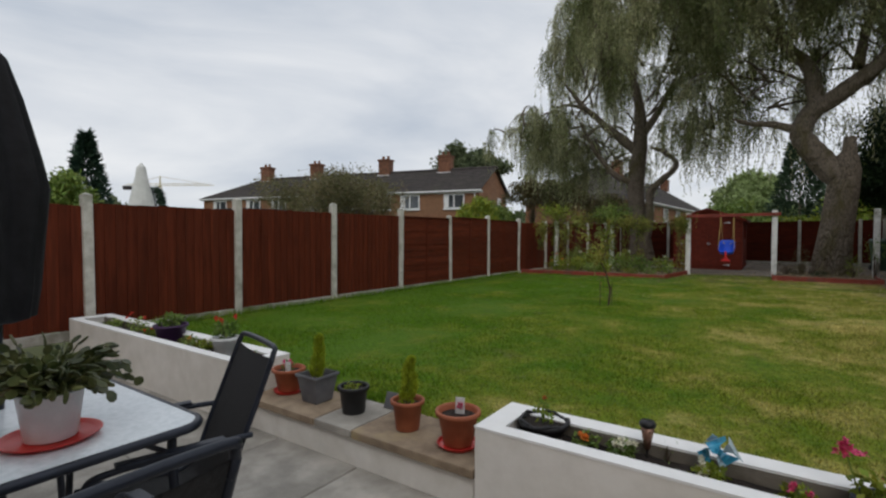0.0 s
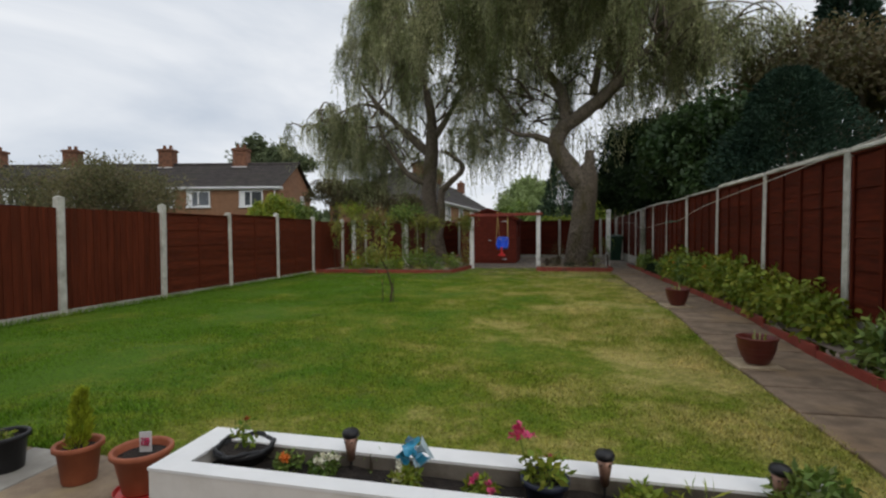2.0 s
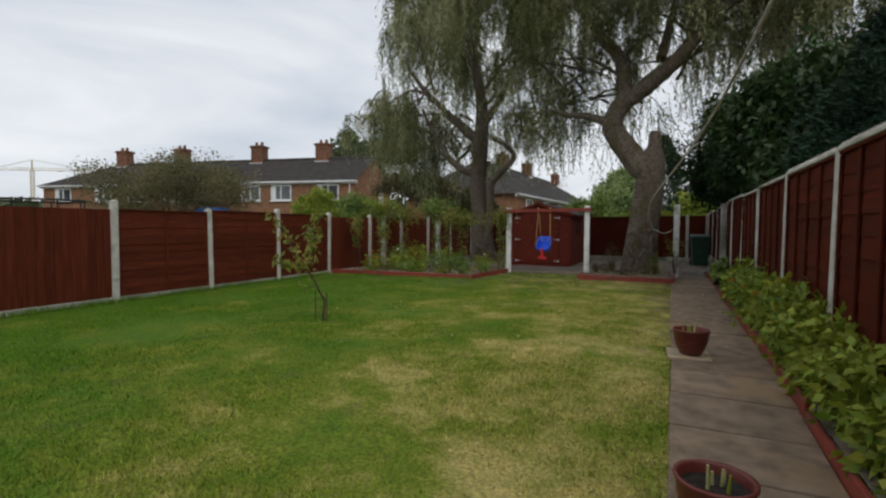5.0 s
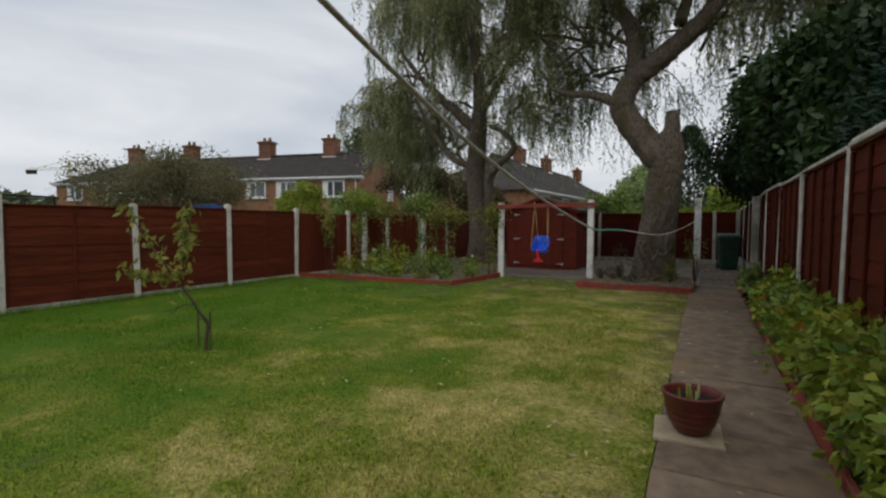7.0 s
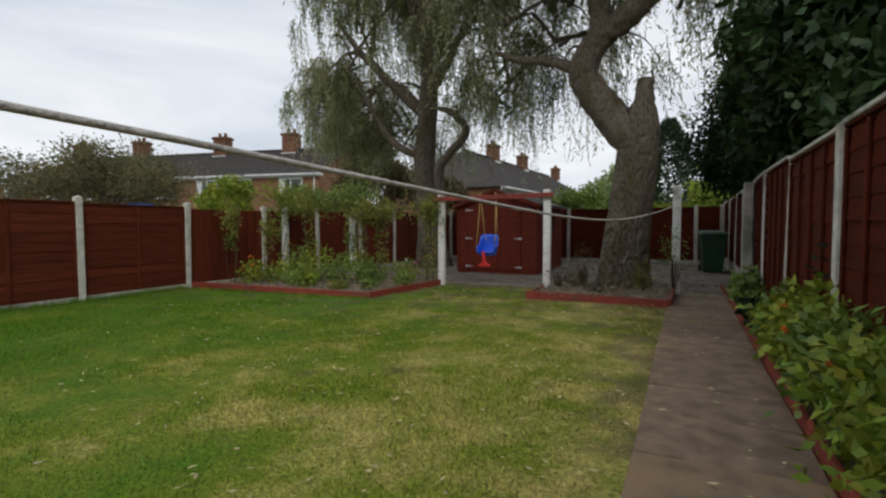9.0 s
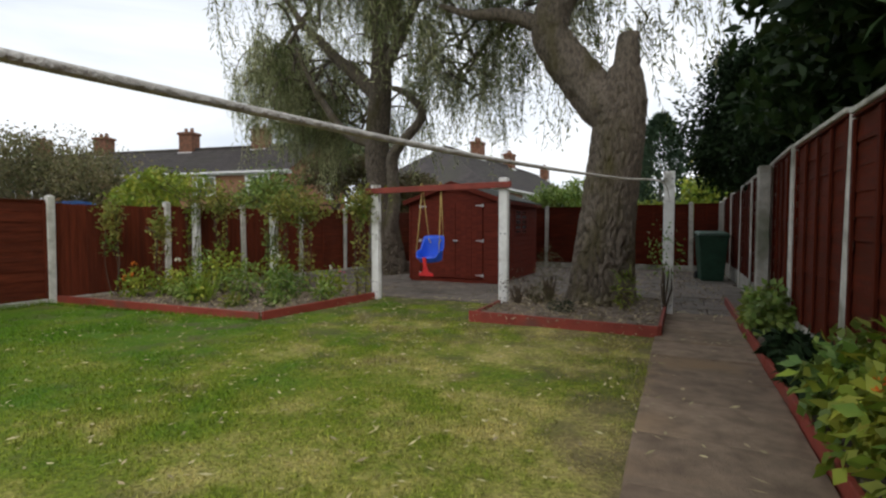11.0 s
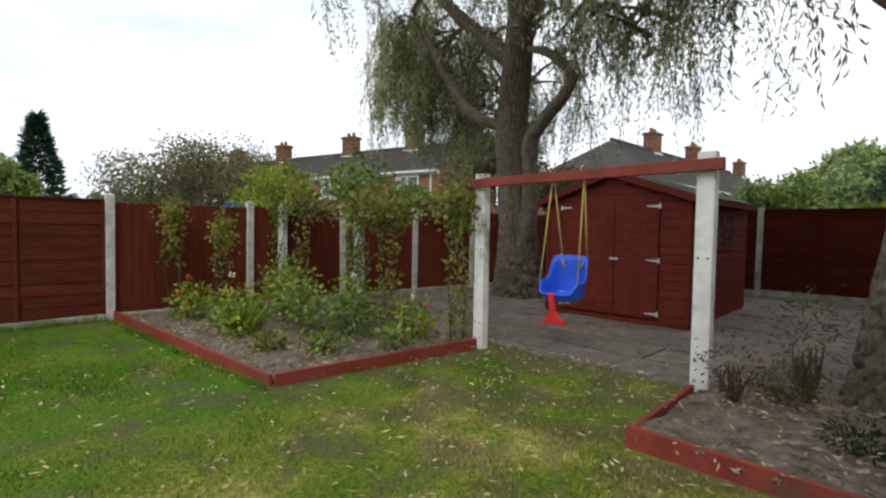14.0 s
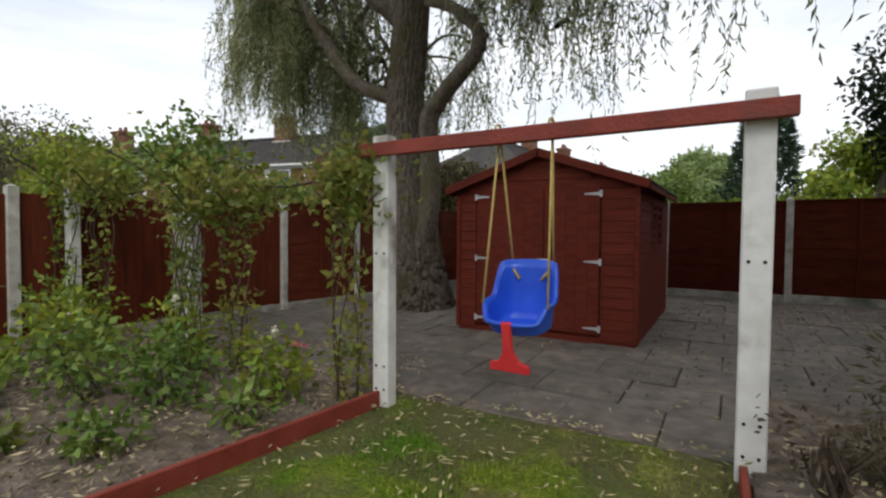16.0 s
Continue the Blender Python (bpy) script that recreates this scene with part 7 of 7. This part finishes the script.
wp = thing("parasol", "closed off-white parasol in the next garden", "parasol", pose(-19.5, 9.55, G0))
part("pole", Geo().tube([(0, 0, 0), (0, 0, 4.0)], 0.03, 8), UPVC, wp)
part("canopy", Geo().lathe([(0.03, 4.1), (0.14, 3.95), (0.22, 3.5), (0.4, 2.7), (0.5, 1.8), (0.05, 1.75)], 16), PARASOLWHITE, wp)
tramp = thing("trampoline", "netted trampoline frame in the next garden", "trampoline", pose(-18.5, 13.4, G0))
for k in range(8):
    a = k * math.tau / 8
    part("pole", Geo().tube([(1.5 * math.cos(a), 1.5 * math.sin(a), 0), (1.5 * math.cos(a), 1.5 * math.sin(a), 2.55)], 0.03, 6), IRON, tramp)
for z in (0.85, 2.5):
    part("ring", Geo().tube([(1.5 * math.cos(a), 1.5 * math.sin(a), z) for a in np.linspace(0, math.tau, 33)], 0.035, 6, False), IRON, tramp)
CRANE = material("crane_yellow", (0.45, 0.38, 0.2), (0.55, 0.47, 0.28), 2, 3, (0.6, 0.8), 0)
crane = thing("tower_crane", "yellow tower crane far beyond the houses", "crane", pose(-330, 156, -2, 0, 0, 30))
g = Geo()
for z in range(0, 34, 2):
    for sx in (-1, 1):
        g.tube([(sx, 0, z), (-sx, 0, z + 2)], 0.18, 4, False).tube([(sx, 0, z), (sx, 0, z + 2)], 0.25, 4, False)
part("mast", g, CRANE, crane)
g = Geo().tube([(-26, 0, 34), (36, 0, 34)], 0.2, 4).tube([(-10, 0, 35.6), (30, 0, 35.2)], 0.12, 4).tube([(0, 0, 40), (30, 0, 35)], 0.15, 4).tube([(0, 0, 40), (-22, 0, 34.5)], 0.15, 4).tube([(0, 0, 34), (0, 0, 40)], 0.4, 4)
for x in range(-24, 34, 4):
    g.tube([(x, 0, 34), (x + 2, 0, 35.5), (x + 4, 0, 34)], 0.15, 4, False)
part("jib", g, CRANE, crane)
part("counterweight", Geo().box(-25, -1, 31.5, -20, 1, 34), IRON, crane)

# far wooded skyline
r_ = np.random.default_rng(5)
n = 26000
ang = radians(-110) + radians(220) * r_.random(n)
dist = r_.uniform(120, 190, n)
prof = np.array([5.5 + 3.5 * noise.noise(Vector((a_ * 7, 0, 0))) + 2.0 * noise.noise(Vector((a_ * 23, 1, 0))) for a_ in ang])
p = np.stack([np.sin(ang) * dist, np.cos(ang) * dist, prof * r_.random(n) ** 0.6], 1)
tagged(part("far_woods", quads("far_woods", leaf_verts(p, r_.normal(size=(n, 3)), 3.2, 2.2, 5)), FARLEAF), "distant woods on the skyline", "trees", kind="stuff")
